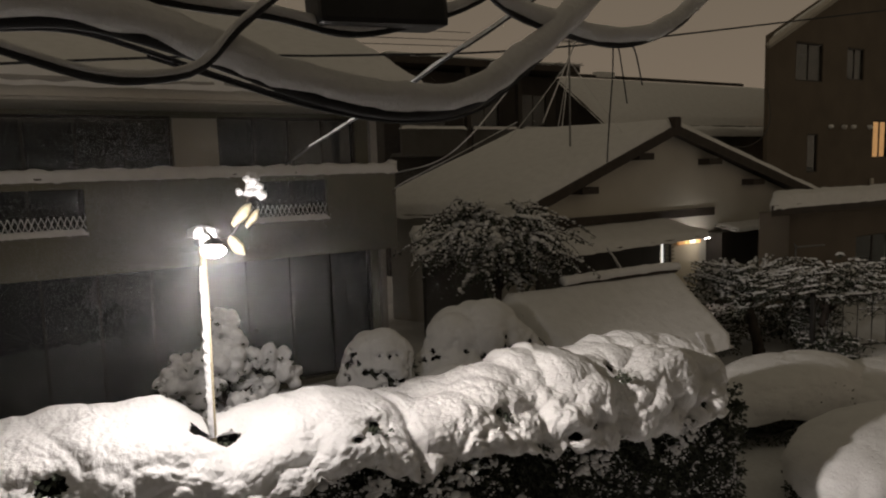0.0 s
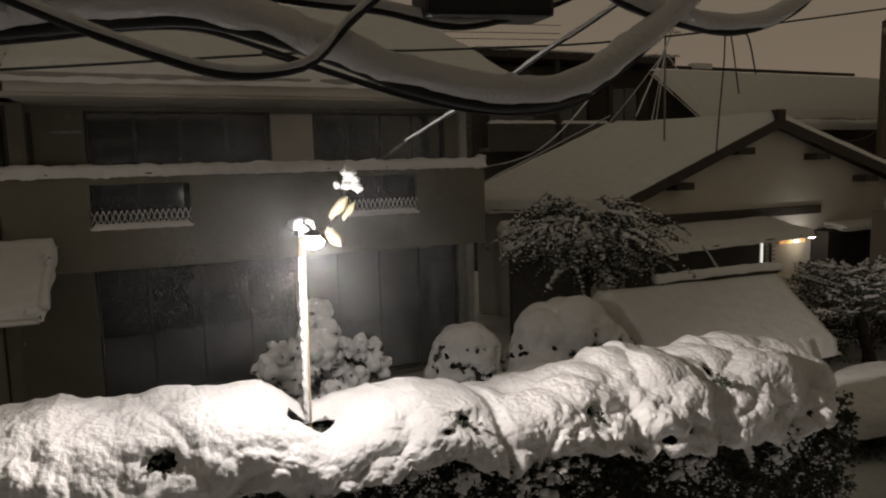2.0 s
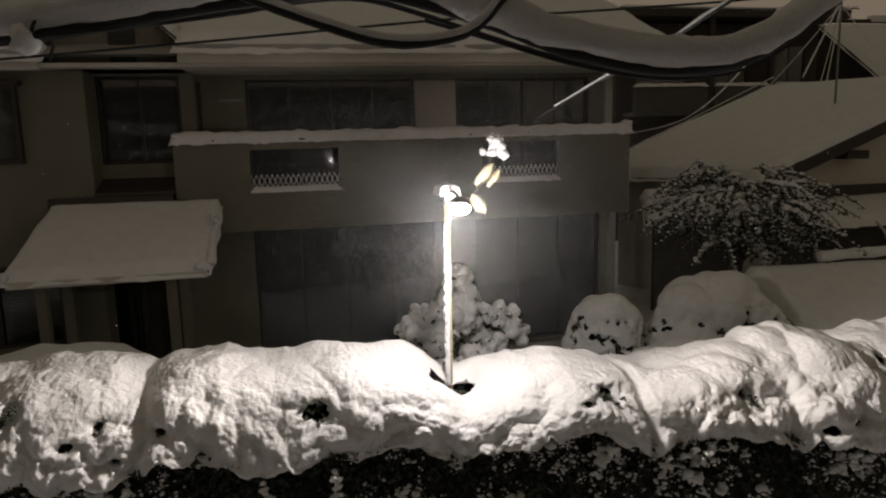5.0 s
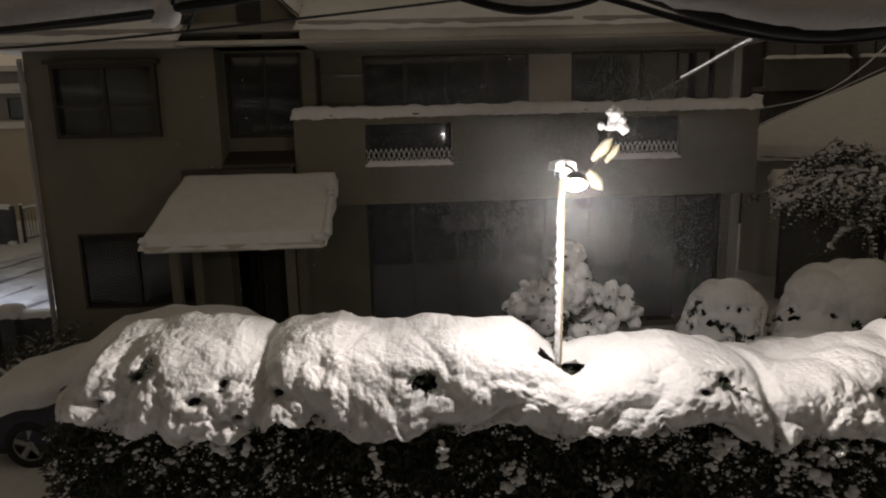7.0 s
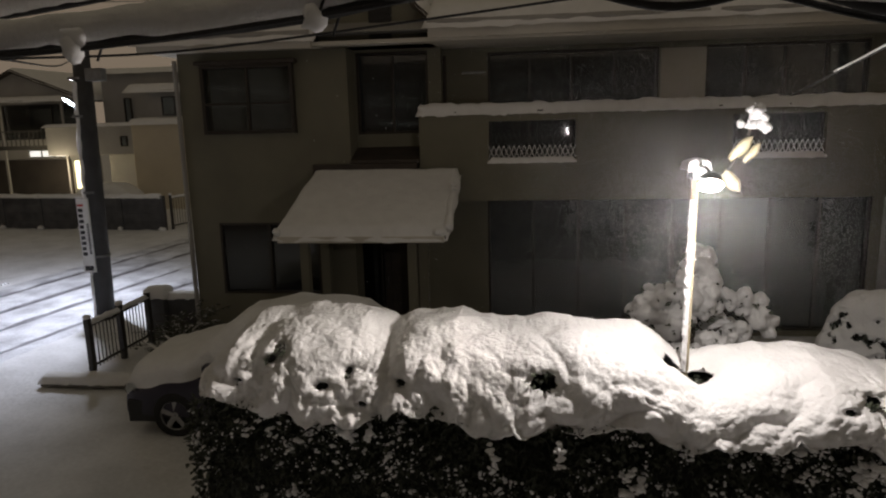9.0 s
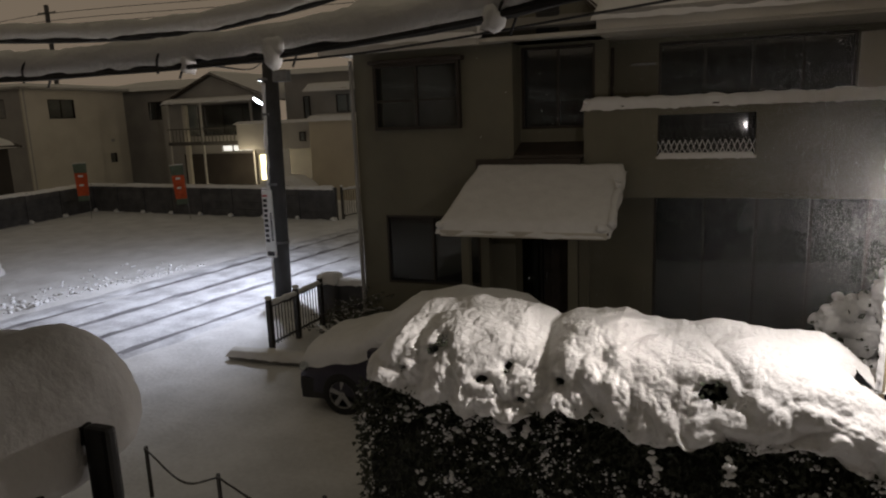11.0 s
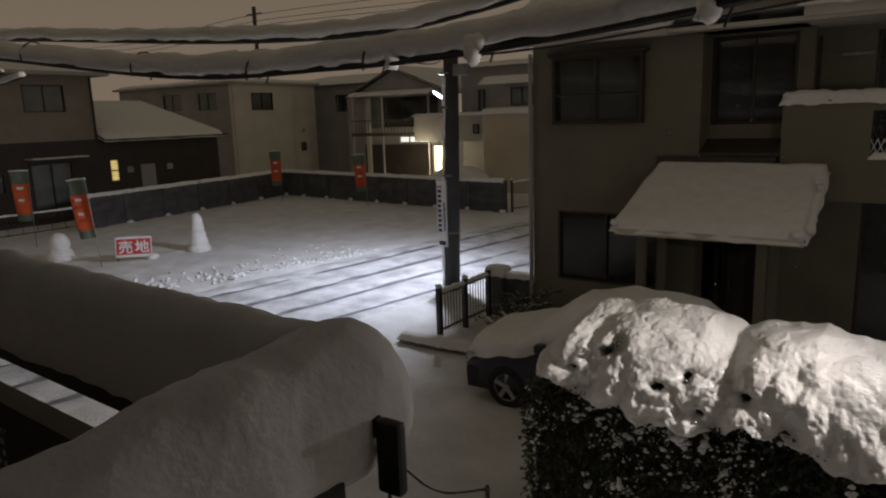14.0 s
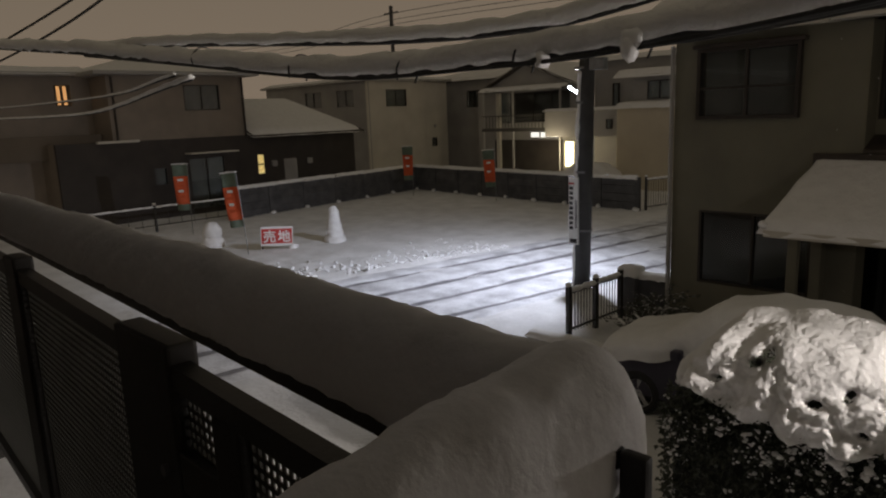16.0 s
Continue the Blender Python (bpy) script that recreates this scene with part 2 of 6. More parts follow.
def window(parent, x0, z0, x1, z1, y, panes=2, back=None, frame_mat=None, depth=0.1, bar=0.045, m=None, label=""):
    """A framed window in the x-z plane facing -y, with sashes, panes and a back sheet, near black for an unlit room
    unless a blind or lit one is given; m turns it elsewhere.
    """
    m = m or Matrix.Identity(4)
    frame_mat = frame_mat or BRONZE
    w = (x1 - x0) / panes
    spec = [(x0, y - 0.02, z0, x0 + bar, y + depth, z1), (x1 - bar, y - 0.02, z0, x1, y + depth, z1),
            (x0 + bar, y - 0.02, z0, x1 - bar, y + depth, z0 + bar), (x0 + bar, y - 0.02, z1 - bar, x1 - bar, y + depth, z1)]
    f = part("window", turned(boxes(*spec, bevel=0.006), m), frame_mat, parent, label)
    for i in range(panes):
        a, b = x0 + i * w + (bar if i == 0 else 0.02), x0 + (i + 1) * w - (bar if i == panes - 1 else 0.02)
        yy = y + 0.03 + 0.025 * (i % 2)
        if i:
            part("mullion", turned(boxes((x0 + i * w - 0.022, y + 0.005, z0 + bar, x0 + i * w + 0.022, y + 0.07, z1 - bar)), m), frame_mat, f)
        p = part("pane", turned(boxes((a, yy, z0 + bar, b, yy + 0.006, z1 - bar)), m), GLASS, f)
        p.visible_shadow = False
    part("window_back", turned(boxes((x0 + 0.01, y + depth + 0.05, z0 + 0.01, x1 - 0.01, y + depth + 0.07, z1 - 0.01)), m), back or ROOM, f)
    return f


def spline(points, step=0.06):
    """Points along a smooth curve through the given ones."""
    p = [Vector(q) for q in points]
    p = [2 * p[0] - p[1], *p, 2 * p[-1] - p[-2]]
    out = []
    for i in range(1, len(p) - 2):
        n = max(2, int((p[i + 1] - p[i]).length / step))
        for k in range(n):
            t = k / n
            out.append(0.5 * (2 * p[i] + (p[i + 1] - p[i - 1]) * t + (2 * p[i - 1] - 5 * p[i] + 4 * p[i + 1] - p[i + 2]) * t * t + (3 * p[i] - p[i - 1] - 3 * p[i + 1] + p[i + 2]) * t ** 3))
    return [*out, p[-2]]


def tube(points, radius, sides=8, rough=0.0, flat=1.0, lift=0.0, seed=0.0, bm=None, freq=6.0):
    """A tube along points; radius may be a function of 0..1. rough: uneven swelling. flat: height against width."""
    bm = bm or bmesh.new()
    pts, rings = [Vector(q) for q in points], []
    n = len(pts)
    for i, q in enumerate(pts):
        d = (pts[min(i + 1, n - 1)] - pts[max(i - 1, 0)]).normalized()
        side = d.cross(Vector((0, 0, 1)))
        side = side.normalized() if side.length > 1e-3 else Vector((1, 0, 0))
        up = side.cross(d)
        r = radius(i / max(1, n - 1)) if callable(radius) else radius
        ring = []
        for k in range(sides):
            a = 2 * math.pi * k / sides
            off = side * math.cos(a) + up * math.sin(a) * flat
            s = r * (1 + rough * noise.noise((q + off * 0.15) * freq + Vector((seed, 0, 0))) + 0.5 * rough * noise.noise((q + off * 0.2) * freq * 3.5 + Vector((0, seed, 0))))
            ring.append(bm.verts.new(q + off * s + Vector((0, 0, lift))))
        rings.append(ring)
    for a, b in zip(rings, rings[1:]):
        for k in range(sides):
            bm.faces.new((a[k], a[(k + 1) % sides], b[(k + 1) % sides], b[k]))
    bm.faces.new(rings[0][::-1])
    bm.faces.new(rings[-1])
    return bm


def grid_mesh(name, pts, nu, nv):
    me = bpy.data.meshes.new(name)
    idx = np.arange(nu * nv).reshape(nu, nv)
    faces = np.stack([idx[:-1, :-1], idx[1:, :-1], idx[1:, 1:], idx[:-1, 1:]], -1).reshape(-1, 4)
    me.from_pydata([tuple(p) for p in np.asarray(pts).reshape(-1, 3).tolist()], [], faces.tolist())
    return me


def snow_sheet(corners, thick, step=0.08, seed=0.0, over=0.05, lump=0.35, edge=0.12, freq=3.0):
    """Snow lying on a quad p00, p10, p11, p01: rounded wavy rims that hang a little over, uneven top."""
    a, b, c, d = (Vector(q) for q in corners)
    lu, lv = (b - a).length, (d - a).length
    nu, nv = max(6, int(lu / step)) + 1, max(6, int(lv / step)) + 1
    cu, cv = (b - a).normalized(), (d - a).normalized()
    us = 0.5 - 0.5 * np.cos(np.linspace(0, math.pi, nu)) if nu < 14 else np.linspace(0, 1, nu)
    vs = 0.5 - 0.5 * np.cos(np.linspace(0, math.pi, nv)) if nv < 14 else np.linspace(0, 1, nv)
    pts = []
    for u in us:
        for v in vs:
            p = a * (1 - u) * (1 - v) + b * u * (1 - v) + c * u * v + d * (1 - u) * v
            du, dv = min(u, 1 - u) * lu, min(v, 1 - v) * lv
            e = min(du, dv) / edge
            k = math.sqrt(max(0.0, 1 - (1 - min(1, e)) ** 2))
            n = noise.noise(p * freq + Vector((seed, seed, 0))) + 0.4 * noise.noise(p * freq * 3 + Vector((0, seed, 3)))
            h = thick * (k * (1 + lump * n) - (0.25 if e < 0.02 else 0.0))
            o = over * (1 + 0.9 * noise.noise(p * freq * 2.2 + Vector((seed, 7, 1))))
            s = max(0, 1 - e * 0.8)
            out = Vector((0, 0, 0))
            if du <= dv + 0.02:
                out += cu * (o * s if u > 0.5 else -o * s)
            if dv <= du + 0.02:
                out += cv * (o * s if v > 0.5 else -o * s)
            q = p + out + Vector((0, 0, h))
            if e < 0.02:
                q.z += -0.03 - 0.05 * max(0, noise.noise(p * freq * 3.1 + Vector((1, seed, 9))))
            pts.append(q)
    return grid_mesh("snow_cap", pts, nu, nv)


ICO = bmesh.new()
bmesh.ops.create_icosphere(ICO, subdivisions=2, radius=1.0)
ICO_V = np.array([v.co[:] for v in ICO.verts])
ICO_F = np.array([[v.index for v in f.verts] for f in ICO.faces])
ICO.free()


def blobs(name, centres, sizes, rng, squash=0.75, jag=0.28):
    """Many small uneven lumps in one mesh."""
    vs, fs = [], []
    for i, (c, s) in enumerate(zip(centres, sizes)):
        k = 1 + jag * rng.standard_normal((len(ICO_V), 1)) * 0.5
        a = rng.uniform(0, 6.28)
        r = np.array([[math.cos(a), -math.sin(a), 0], [math.sin(a), math.cos(a), 0], [0, 0, 1]])
        vs.append((ICO_V * k * np.array([1.25, 0.85, squash])) @ r.T * s + c)
        fs.append(ICO_F + i * len(ICO_V))
    me = bpy.data.meshes.new(name)
    me.from_pydata(np.concatenate(vs).tolist(), [], np.concatenate(fs).tolist())
    me.polygons.foreach_set("use_smooth", [True] * len(me.polygons))
    return me


def leaves(name, points, rng, size=0.06, out=None):
    """Many folded leaves, two quads each along a midrib, at the points, turned at random."""
    n = len(points)
    d = rng.standard_normal((n, 3))
    if out is not None:
        d = d * 0.7 + out
    d /= np.linalg.norm(d, axis=1, keepdims=True)
    e = np.cross(d, rng.standard_normal((n, 3)))
    e /= np.linalg.norm(e, axis=1, keepdims=True)
    f = np.cross(d, e)
    s = size * rng.uniform(0.6, 1.4, (n, 1))
    p = np.asarray(points)
    v = np.stack([p, p + d * s * 0.5 + e * s * 0.32 + f * s * 0.12, p + d * s * 1.1 - f * s * 0.1, p + d * s * 0.5 - e * s * 0.32 + f * s * 0.12], 1).reshape(-1, 3)
    b = np.arange(n)[:, None] * 4
    fc = np.concatenate([b + [0, 1, 2], b + [0, 2, 3]])
    me = bpy.data.meshes.new(name)
    me.from_pydata(v.tolist(), [], fc.tolist())
    return me


# ---- ground and road ----
def spaced(*runs):
    out = []
    for a, b, n in runs:
        out += list(np.linspace(a, b, n, endpoint=False))
    return np.array([*out, runs[-1][1]])


def ground_height(x, y):
    h = 0.05 * noise.noise((x * 0.35, y * 0.35, 0)) + 0.022 * noise.noise((x * 1.3, y * 1.3, 4))
    lot = max(0, min(1, (-14.2 - x + 0.16 * (y - 12)) / 1.5)) * max(0, min(1, (y - 7) / 2)) if x > -29 else 0
    h += lot * (0.05 * noise.noise((x * 3.2, y * 3.2, 9)) + 0.05 * max(0, noise.noise((x * 1.5, y * 1.5, 2))))
    verge = math.exp(-((x + 14.5 - 0.16 * (y - 12)) / 0.5) ** 2) + 0.7 * math.exp(-((x + 8.6 - 0.16 * (y - 12)) / 0.3) ** 2)
    h += 0.10 * verge * (0.5 + noise.noise((x * 2, y * 2, 5)))
    if -17.5 < x < -13.5 and 7 < y < 13:
        h += 0.09 * max(0, noise.noise((x * 2.6, y * 2.6, 8)))
    return h


gx = spaced((-400, -60, 8), (-60, -32, 10), (-32, -7, 126), (-7, 14, 60), (14, 60, 14), (60, 400, 8))
gy = spaced((-300, -5, 6), (-5, 3, 8), (3, 15, 80), (15, 30, 60), (30, 60, 10), (60, 500, 8))
tagged(part("ground", grid_mesh("ground", [(x, y, ground_height(x, y)) for x in gx for y in gy], len(gx), len(gy)), SNOW_GROUND, smooth=True),
       "snow-covered ground of yards, drive and vacant lot", "ground", kind="structure")


def road_height(s, y):
    """Cross profile of the road: packed snow between pressed wheel tracks."""
    h = 0.09 + 0.014 * noise.noise((s * 2.2, y * 0.5, 3)) + 0.012 * noise.noise((s * 6, y * 3, 1))
    for c, w in ((-1.75, 0.17), (-0.35, 0.2), (0.95, 0.16), (2.2, 0.15)):
        c += 0.06 * math.sin(y * 0.25 + c)
        h -= 0.06 * math.exp(-((s - c) / w) ** 2)
    return h - 0.11 * (abs(s) / 2.75) ** 8


def road_x(y):
    return -11.55 + 0.165 * (y - 12)


rs, ry = np.linspace(-2.8, 2.8, 113), np.linspace(-4, 62, 300)
tagged(part("road", grid_mesh("road", [(road_x(y) + s, y, road_height(s, y)) for s in rs for y in ry], len(rs), len(ry)), SLUSH, smooth=True),
       "lane of packed snow and slush with wheel tracks", "road", kind="structure")
for c, w in ((-1.75, 0.15), (-0.35, 0.19), (0.95, 0.15), (2.2, 0.13)):
    pts = []
    for u in (-1, -0.5, 0, 0.5, 1):
        for y in np.linspace(-4, 60, 400):
            k = w * (1 + 0.8 * noise.noise((c * 3, y * 1.4, 6)))
            s = c + 0.06 * math.sin(y * 0.25 + c) + u * k
            pts.append((road_x(y) + s, y, road_height(s, y) + 0.006 - 0.02 * abs(u) ** 4))
    tagged(part("wheel_track", grid_mesh("wheel_track", pts, 5, 400), RUT, smooth=True), "wet grey slush in a wheel track on the snowy lane", "wheel track", "wheel tracks on the lane", "structure")
tagged(part("wall_south", boxes((-14, -1.3, 0, 9, -1.1, 6.2)), CLAD_TAUPE), "plain rendered wall of the apartment block", "wall", kind="structure")
# unseen slab, added and sized to block sky light from the rail snow
tagged(part("ceiling", boxes((-14, -1.1, 5.2, 9, 1.2, 5.35)), STUCCO_GREY), "unseen slab over the walkway, added to keep skylight off the railing", "ceiling", kind="structure")
# out of view; its eastern length is added to cut bounce light under the rail
tagged(part("floor", boxes((-14, -1.1, 2.55, 9, 0.5, 2.72)), CONCRETE), "unseen concrete floor of the outside walkway, carried east to block light from below", "floor", kind="structure")


# ---- the two-storey house ----
def main_house():
    h = root("house", (0, 14, 0), "two-storey beige stucco house with snowy roof and long balcony", "house")
    up = [(-5.4, 3.95, -3.86, 5.08), (-5.39, 1.01, -3.52, 2.33)]
    part("wall", wall_panel(-5.9, -2.87, 11.95, 0, 5.32, up), STUCCO, h)
    part("wall", wall_panel(-2.87, -1.5, 12.5, 2.5, 5.32, [(-2.85, 3.85, -1.55, 5.28)]), STUCCO, h)
    part("wall", boxes((-3.05, 12.13, 0, -2.87, 12.5, 5.32)), STUCCO, h)
    part("wall", boxes((-1.5, 12.5, 2.6, -1.32, 12.9, 5.32)), STUCCO, h)
    part("wall", wall_panel(-1.5, 6.4, 12.9, 2.68, 5.32, [(-0.52, 2.98, 2.48, 5.24), (3.28, 2.98, 5.95, 5.24)]), STUCCO, h)
    part("wall", wall_panel(-3.3, 6.4, 12.9, 0, 2.68, [(-0.55, 0.1, 6.2, 2.64), (-3.05, 0.12, -1.75, 2.0)]), STUCCO, h)
    part("wall", boxes((-5.9, 12.13, 0, -5.72, 20, 5.32)), STUCCO, h)
    part("wall", boxes((6.22, 13.08, 0, 6.4, 20, 5.32)), STUCCO, h)
    part("wall", boxes((-5.72, 19.82, 0, 6.22, 20, 5.32)), STUCCO, h)
    # windows
    w = window(h, -5.46, 3.92, -3.8, 5.1, 11.85, 2, CURTAIN_PALE, depth=0.2, bar=0.06, label="brown bay window with drawn blind")
    part("head", boxes((-5.53, 11.78, 5.1, -3.73, 11.96, 5.17), bevel=0.012), DARK_WOOD, w)
    part("transom", boxes((-5.4, 11.86, 4.42, -3.86, 11.9, 4.46)), BRONZE, w)
    window(h, -5.39, 1.01, -3.52, 2.33, 11.97, 2)
    window(h, -2.85, 3.85, -1.55, 5.28, 12.55, 2, bar=0.05)
    window(h, -0.52, 2.98, 2.48, 5.24, 12.95, 4)
    window(h, 3.28, 2.98, 5.95, 5.24, 12.95, 4)
    window(h, -0.55, 0.1, 6.2, 2.64, 12.95, 8)
    part("blind", boxes((2.5, 12.86, 2.98, 3.26, 12.9, 5.2), bevel=0.01), STUCCO_PALE, h, "pale shutter box panel")
    # stair ledge roof, balcony
    part("ledge", slab([(-2.87, 11.9, 3.42), (-1.66, 11.9, 3.42), (-1.66, 12.5, 3.62), (-2.87, 12.5, 3.62)], 0.05), DARK_WOOD, h)
    b = part("balcony", wall_panel(-1.66, 6.37, 12.0, 2.68, 4.18, [(-0.47, 3.37, 1.0, 4.03), (3.52, 3.38, 4.97, 4.05)], 0.12), STUCCO, h)
    part("floor_slab", boxes((-1.66, 12.12, 2.68, 6.37, 12.9, 2.9)), STUCCO, b)
    part("side_wall", boxes((-1.66, 12.12, 2.9, -1.54, 12.9, 4.18)), STUCCO, b)
    part("side_wall", boxes((6.25, 12.12, 2.9, 6.37, 12.9, 4.18)), STUCCO, b)
    part("coping", boxes((-1.69, 11.97, 4.18, 6.4, 12.15, 4.205), bevel=0.006), DARK_WOOD, b)
    part("snow_cap", snow_sheet([(-1.68, 11.98, 4.21), (6.39, 11.98, 4.21), (6.39, 12.14, 4.21), (-1.68, 12.14, 4.21)], 0.13, 0.05, 3, 0.03, 0.35, 0.07, 4), SNOW, b, smooth=True)
    part("snow_cap", blobs("snow_cap", np.array([(6.32, 12.02, 4.33), (6.36, 12.05, 4.27), (-1.6, 12.0, 4.27)]), [0.09, 0.08, 0.07], np.random.default_rng(8)), SNOW, b)
    for x0, x1, z0, z1 in ((-0.47, 1.0, 3.37, 4.03), (3.52, 4.97, 3.38, 4.05)):
        g = bmesh.new()
        n = 17
        st = (x1 - x0) / n
        for i in range(-2, n + 1):
            for s in (1, -1):
                a = x0 + (i + (0 if s > 0 else 2)) * st
                p, q = [a, z0], [a + s * st * 2, z0 + 0.46]
                for e, o in ((p, q), (q, p)):
                    if not x0 <= e[0] <= x1:
                        lim = x0 if e[0] < x0 else x1
                        t = (lim - o[0]) / (e[0] - o[0]) if e[0] != o[0] else 0
                        if 0 <= t <= 1:
                            e[1] = o[1] + t * (e[1] - o[1])
                        e[0] = lim
                if abs(p[0] - q[0]) > 0.02:
                    tube([(p[0], 12.06, p[1]), (q[0], 12.06, q[1])], 0.006, 5, bm=g)
        gr = part("grille", g, RAIL_PAINT, b, "diagonal lattice grille in the balcony opening")
        tops = bmesh.new()
        for i in range(n):
            xx = x0 + (i + 0.5) * st
            for s in (1, -1):
                tube(spline([(xx - s * st * 0.55, 12.055, z0 + 0.02), (xx, 12.055, z0 + 0.13), (xx + s * st * 0.5, 12.055, z0 + 0.24)], 0.05), 0.007, 5, 0.5, bm=tops, lift=0.006)
        part("snow_cap", tops, SNOW, gr, "snow clinging to the lattice", True)["kind"] = "stuff"
        part("sill", boxes((x0 - 0.02, 11.96, z0 - 0.05, x1 + 0.02, 12.12, z0), bevel=0.006), STUCCO_PALE, b)
        part("snow_cap", snow_sheet([(x0, 11.96, z0), (x1, 11.96, z0), (x1, 12.1, z0), (x0, 12.1, z0)], 0.05, 0.05, x0, 0.015, 0.3, 0.05, 5), SNOW, b, smooth=True)
    part("post", boxes((5.88, 12.02, 4.2, 6.02, 12.14, 5.3), bevel=0.01), STUCCO_GREY, h)
    part("post", boxes((6.0, 12.02, 0, 6.12, 12.14, 2.68), bevel=0.01), STUCCO_GREY, h)
    part("downpipe", tube([(-1.3, 12.84, 2.9), (-1.3, 12.84, 5.2)], 0.04, 10), DARK_WOOD, h)
    part("downpipe", tube([(-5.93, 11.9, 0), (-5.93, 11.9, 5.2)], 0.04, 10), STUCCO_GREY, h)
    part("bracket", boxes((-0.95, 12.6, 4.86, -0.55, 12.64, 4.9)), STEEL, h)
    # eaves and roof
    part("soffit", boxes((-6.3, 11.45, 5.32, 6.7, 20.5, 5.38)), STUCCO_PALE, h)
    for a, c, z in ((-6.3, -3.3, 5.28), (-1.38, 6.7, 5.36)):
        part("fascia", boxes((a, 11.36, z, c, 11.45, z + 0.24), bevel=0.012), STUCCO_PALE, h)
        part("gutter", tube([(a, 11.33, z + 0.23), (c, 11.33, z + 0.23)], 0.055, 8), STUCCO_GREY, h)
    rise = 0.45
    zr = 5.5 + rise * 4.75
    bm = bmesh.new()
    e = [bm.verts.new(p) for p in ((-6.3, 11.36, 5.5), (6.7, 11.36, 5.5), (6.7, 16.1, zr), (-6.3, 16.1, zr), (-6.3, 20.6, 5.42), (6.7, 20.6, 5.42))]
    for f in ((0, 1, 2, 3), (3, 2, 5, 4), (1, 5, 2), (0, 3, 4), (0, 4, 5, 1)):
        bm.faces.new([e[i] for i in f])
    r = part("roof", bm, STUCCO_GREY, h)
    for a, c, z in ((-6.34, -3.25, 5.49), (-1.4, 6.78, 5.6)):
        part("snow_cap", snow_sheet([(a, 11.3, z), (c, 11.3, z), (c, 16.15, zr + 0.08), (a, 16.15, zr + 0.08)], 0.2, 0.11, a, 0.05, 0.18, 0.2, 1.2), SNOW, r, smooth=True)
    part("snow_cap", snow_sheet([(-3.3, 12.6, 5.98), (-1.35, 12.6, 5.98), (-1.35, 16.15, zr + 0.04), (-3.3, 16.15, zr + 0.04)], 0.17, 0.12, 2.0, 0.05, 0.18, 0.2, 1.2), SNOW, r, smooth=True)
    # dormer gable over the stair window
    d = part("dormer", solid([(-3.3, 11.8, 5.32), (-1.38, 11.8, 5.32), (-1.38, 11.8, 5.62), (-2.3, 11.8, 6.5), (-3.3, 11.8, 5.62)][::-1],
                             [(-3.3, 13.4, 5.32), (-1.38, 13.4, 5.32), (-1.38, 13.4, 5.62), (-2.3, 13.4, 6.5), (-3.3, 13.4, 5.62)][::-1]), STUCCO, h)
    part("vent", boxes((-2.41, 11.76, 5.42, -2.03, 11.8, 6.12), bevel=0.008), BLACK, d, "black louvred gable vent")
    for s in range(7):
        part("slat", boxes((-2.38, 11.74, 5.47 + s * 0.09, -2.06, 11.765, 5.5 + s * 0.09)), BLACK, d)
    for x, s in ((-3.5, 1), (-1.16, -1)):
        part("bargeboard", solid([(x, 11.62, 5.42), (-2.3, 11.62, 6.5), (-2.3, 11.62, 6.62), (x, 11.62, 5.54)], [(x, 11.7, 5.42), (-2.3, 11.7, 6.5), (-2.3, 11.7, 6.62), (x, 11.7, 5.54)]), DARK_WOOD, d)
        q = [(x, 11.64, 5.56), (-2.3, 11.64, 6.64), (-2.3, 13.6, 6.64), (x, 13.6, 5.56)]
        part("snow_cap", snow_sheet(q if s > 0 else [q[1], q[0], q[3], q[2]], 0.15, 0.09, x, 0.03, 0.2, 0.1, 2), SNOW, d, smooth=True)
    # porch
    q = [(-3.75, 10.42, 2.36), (-1.06, 10.42, 2.34), (-0.98, 11.93, 3.16), (-3.5, 11.93, 3.18)]
    c = part("porch_roof", slab(q, 0.07), DARK_WOOD, h)
    part("fascia", boxes((-3.72, 10.38, 2.24, -1.08, 10.43, 2.34), bevel=0.008), STUCCO_PALE, c)
    part("flashing", boxes((-3.55, 11.88, 3.18, -1.7, 11.97, 3.36), bevel=0.01), DARK_WOOD, c)
    part("snow_cap", snow_sheet([(x, y, z + 0.01) for x, y, z in q], 0.12, 0.05, 11, 0.05, 0.15, 0.12, 1.6), SNOW, c, smooth=True)
    part("snow_cap", tube(spline([(-1.02, 10.45, 2.45), (-1.03, 11.0, 2.76), (-1.0, 11.4, 2.98)]), lambda t: 0.07 - 0.02 * t, 8, 0.4), SNOW, c, smooth=True)
    part("snow_cap", blobs("snow_cap", np.array([(-1.0, 11.18, 2.98), (-1.02, 11.2, 3.05), (-1.15, 10.44, 2.4), (-3.72, 10.4, 2.42)]), [0.06, 0.05, 0.09, 0.08], np.random.default_rng(3)), SNOW, c)
    for x in (-3.45, -1.7):
        part("post", boxes((x, 10.62, 0, x + 0.14, 10.76, 2.3), bevel=0.012), STUCCO, h)
        part("post", boxes((x, 11.72, 0, x + 0.16, 11.95, 2.95), bevel=0.012), STUCCO, h)
    part("step", boxes((-3.5, 11.0, 0, -1.5, 12.85, 0.12), bevel=0.015), CONCRETE, h)
    dr = part("door", boxes((-2.55, 12.88, 0.14, -1.78, 12.93, 1.98), bevel=0.008), DARK_WOOD, h, "dark brown panelled entrance door")
    part("handle", tube(spline([(-2.48, 12.86, 0.9), (-2.48, 12.81, 1.0), (-2.48, 12.86, 1.12)], 0.03), 0.012, 6), STEEL, dr)
    for z in (0.3, 1.12):
        part("panel", boxes((-2.42, 12.865, z, -1.92, 12.885, z + 0.7), bevel=0.01), DARK_WOOD, dr)
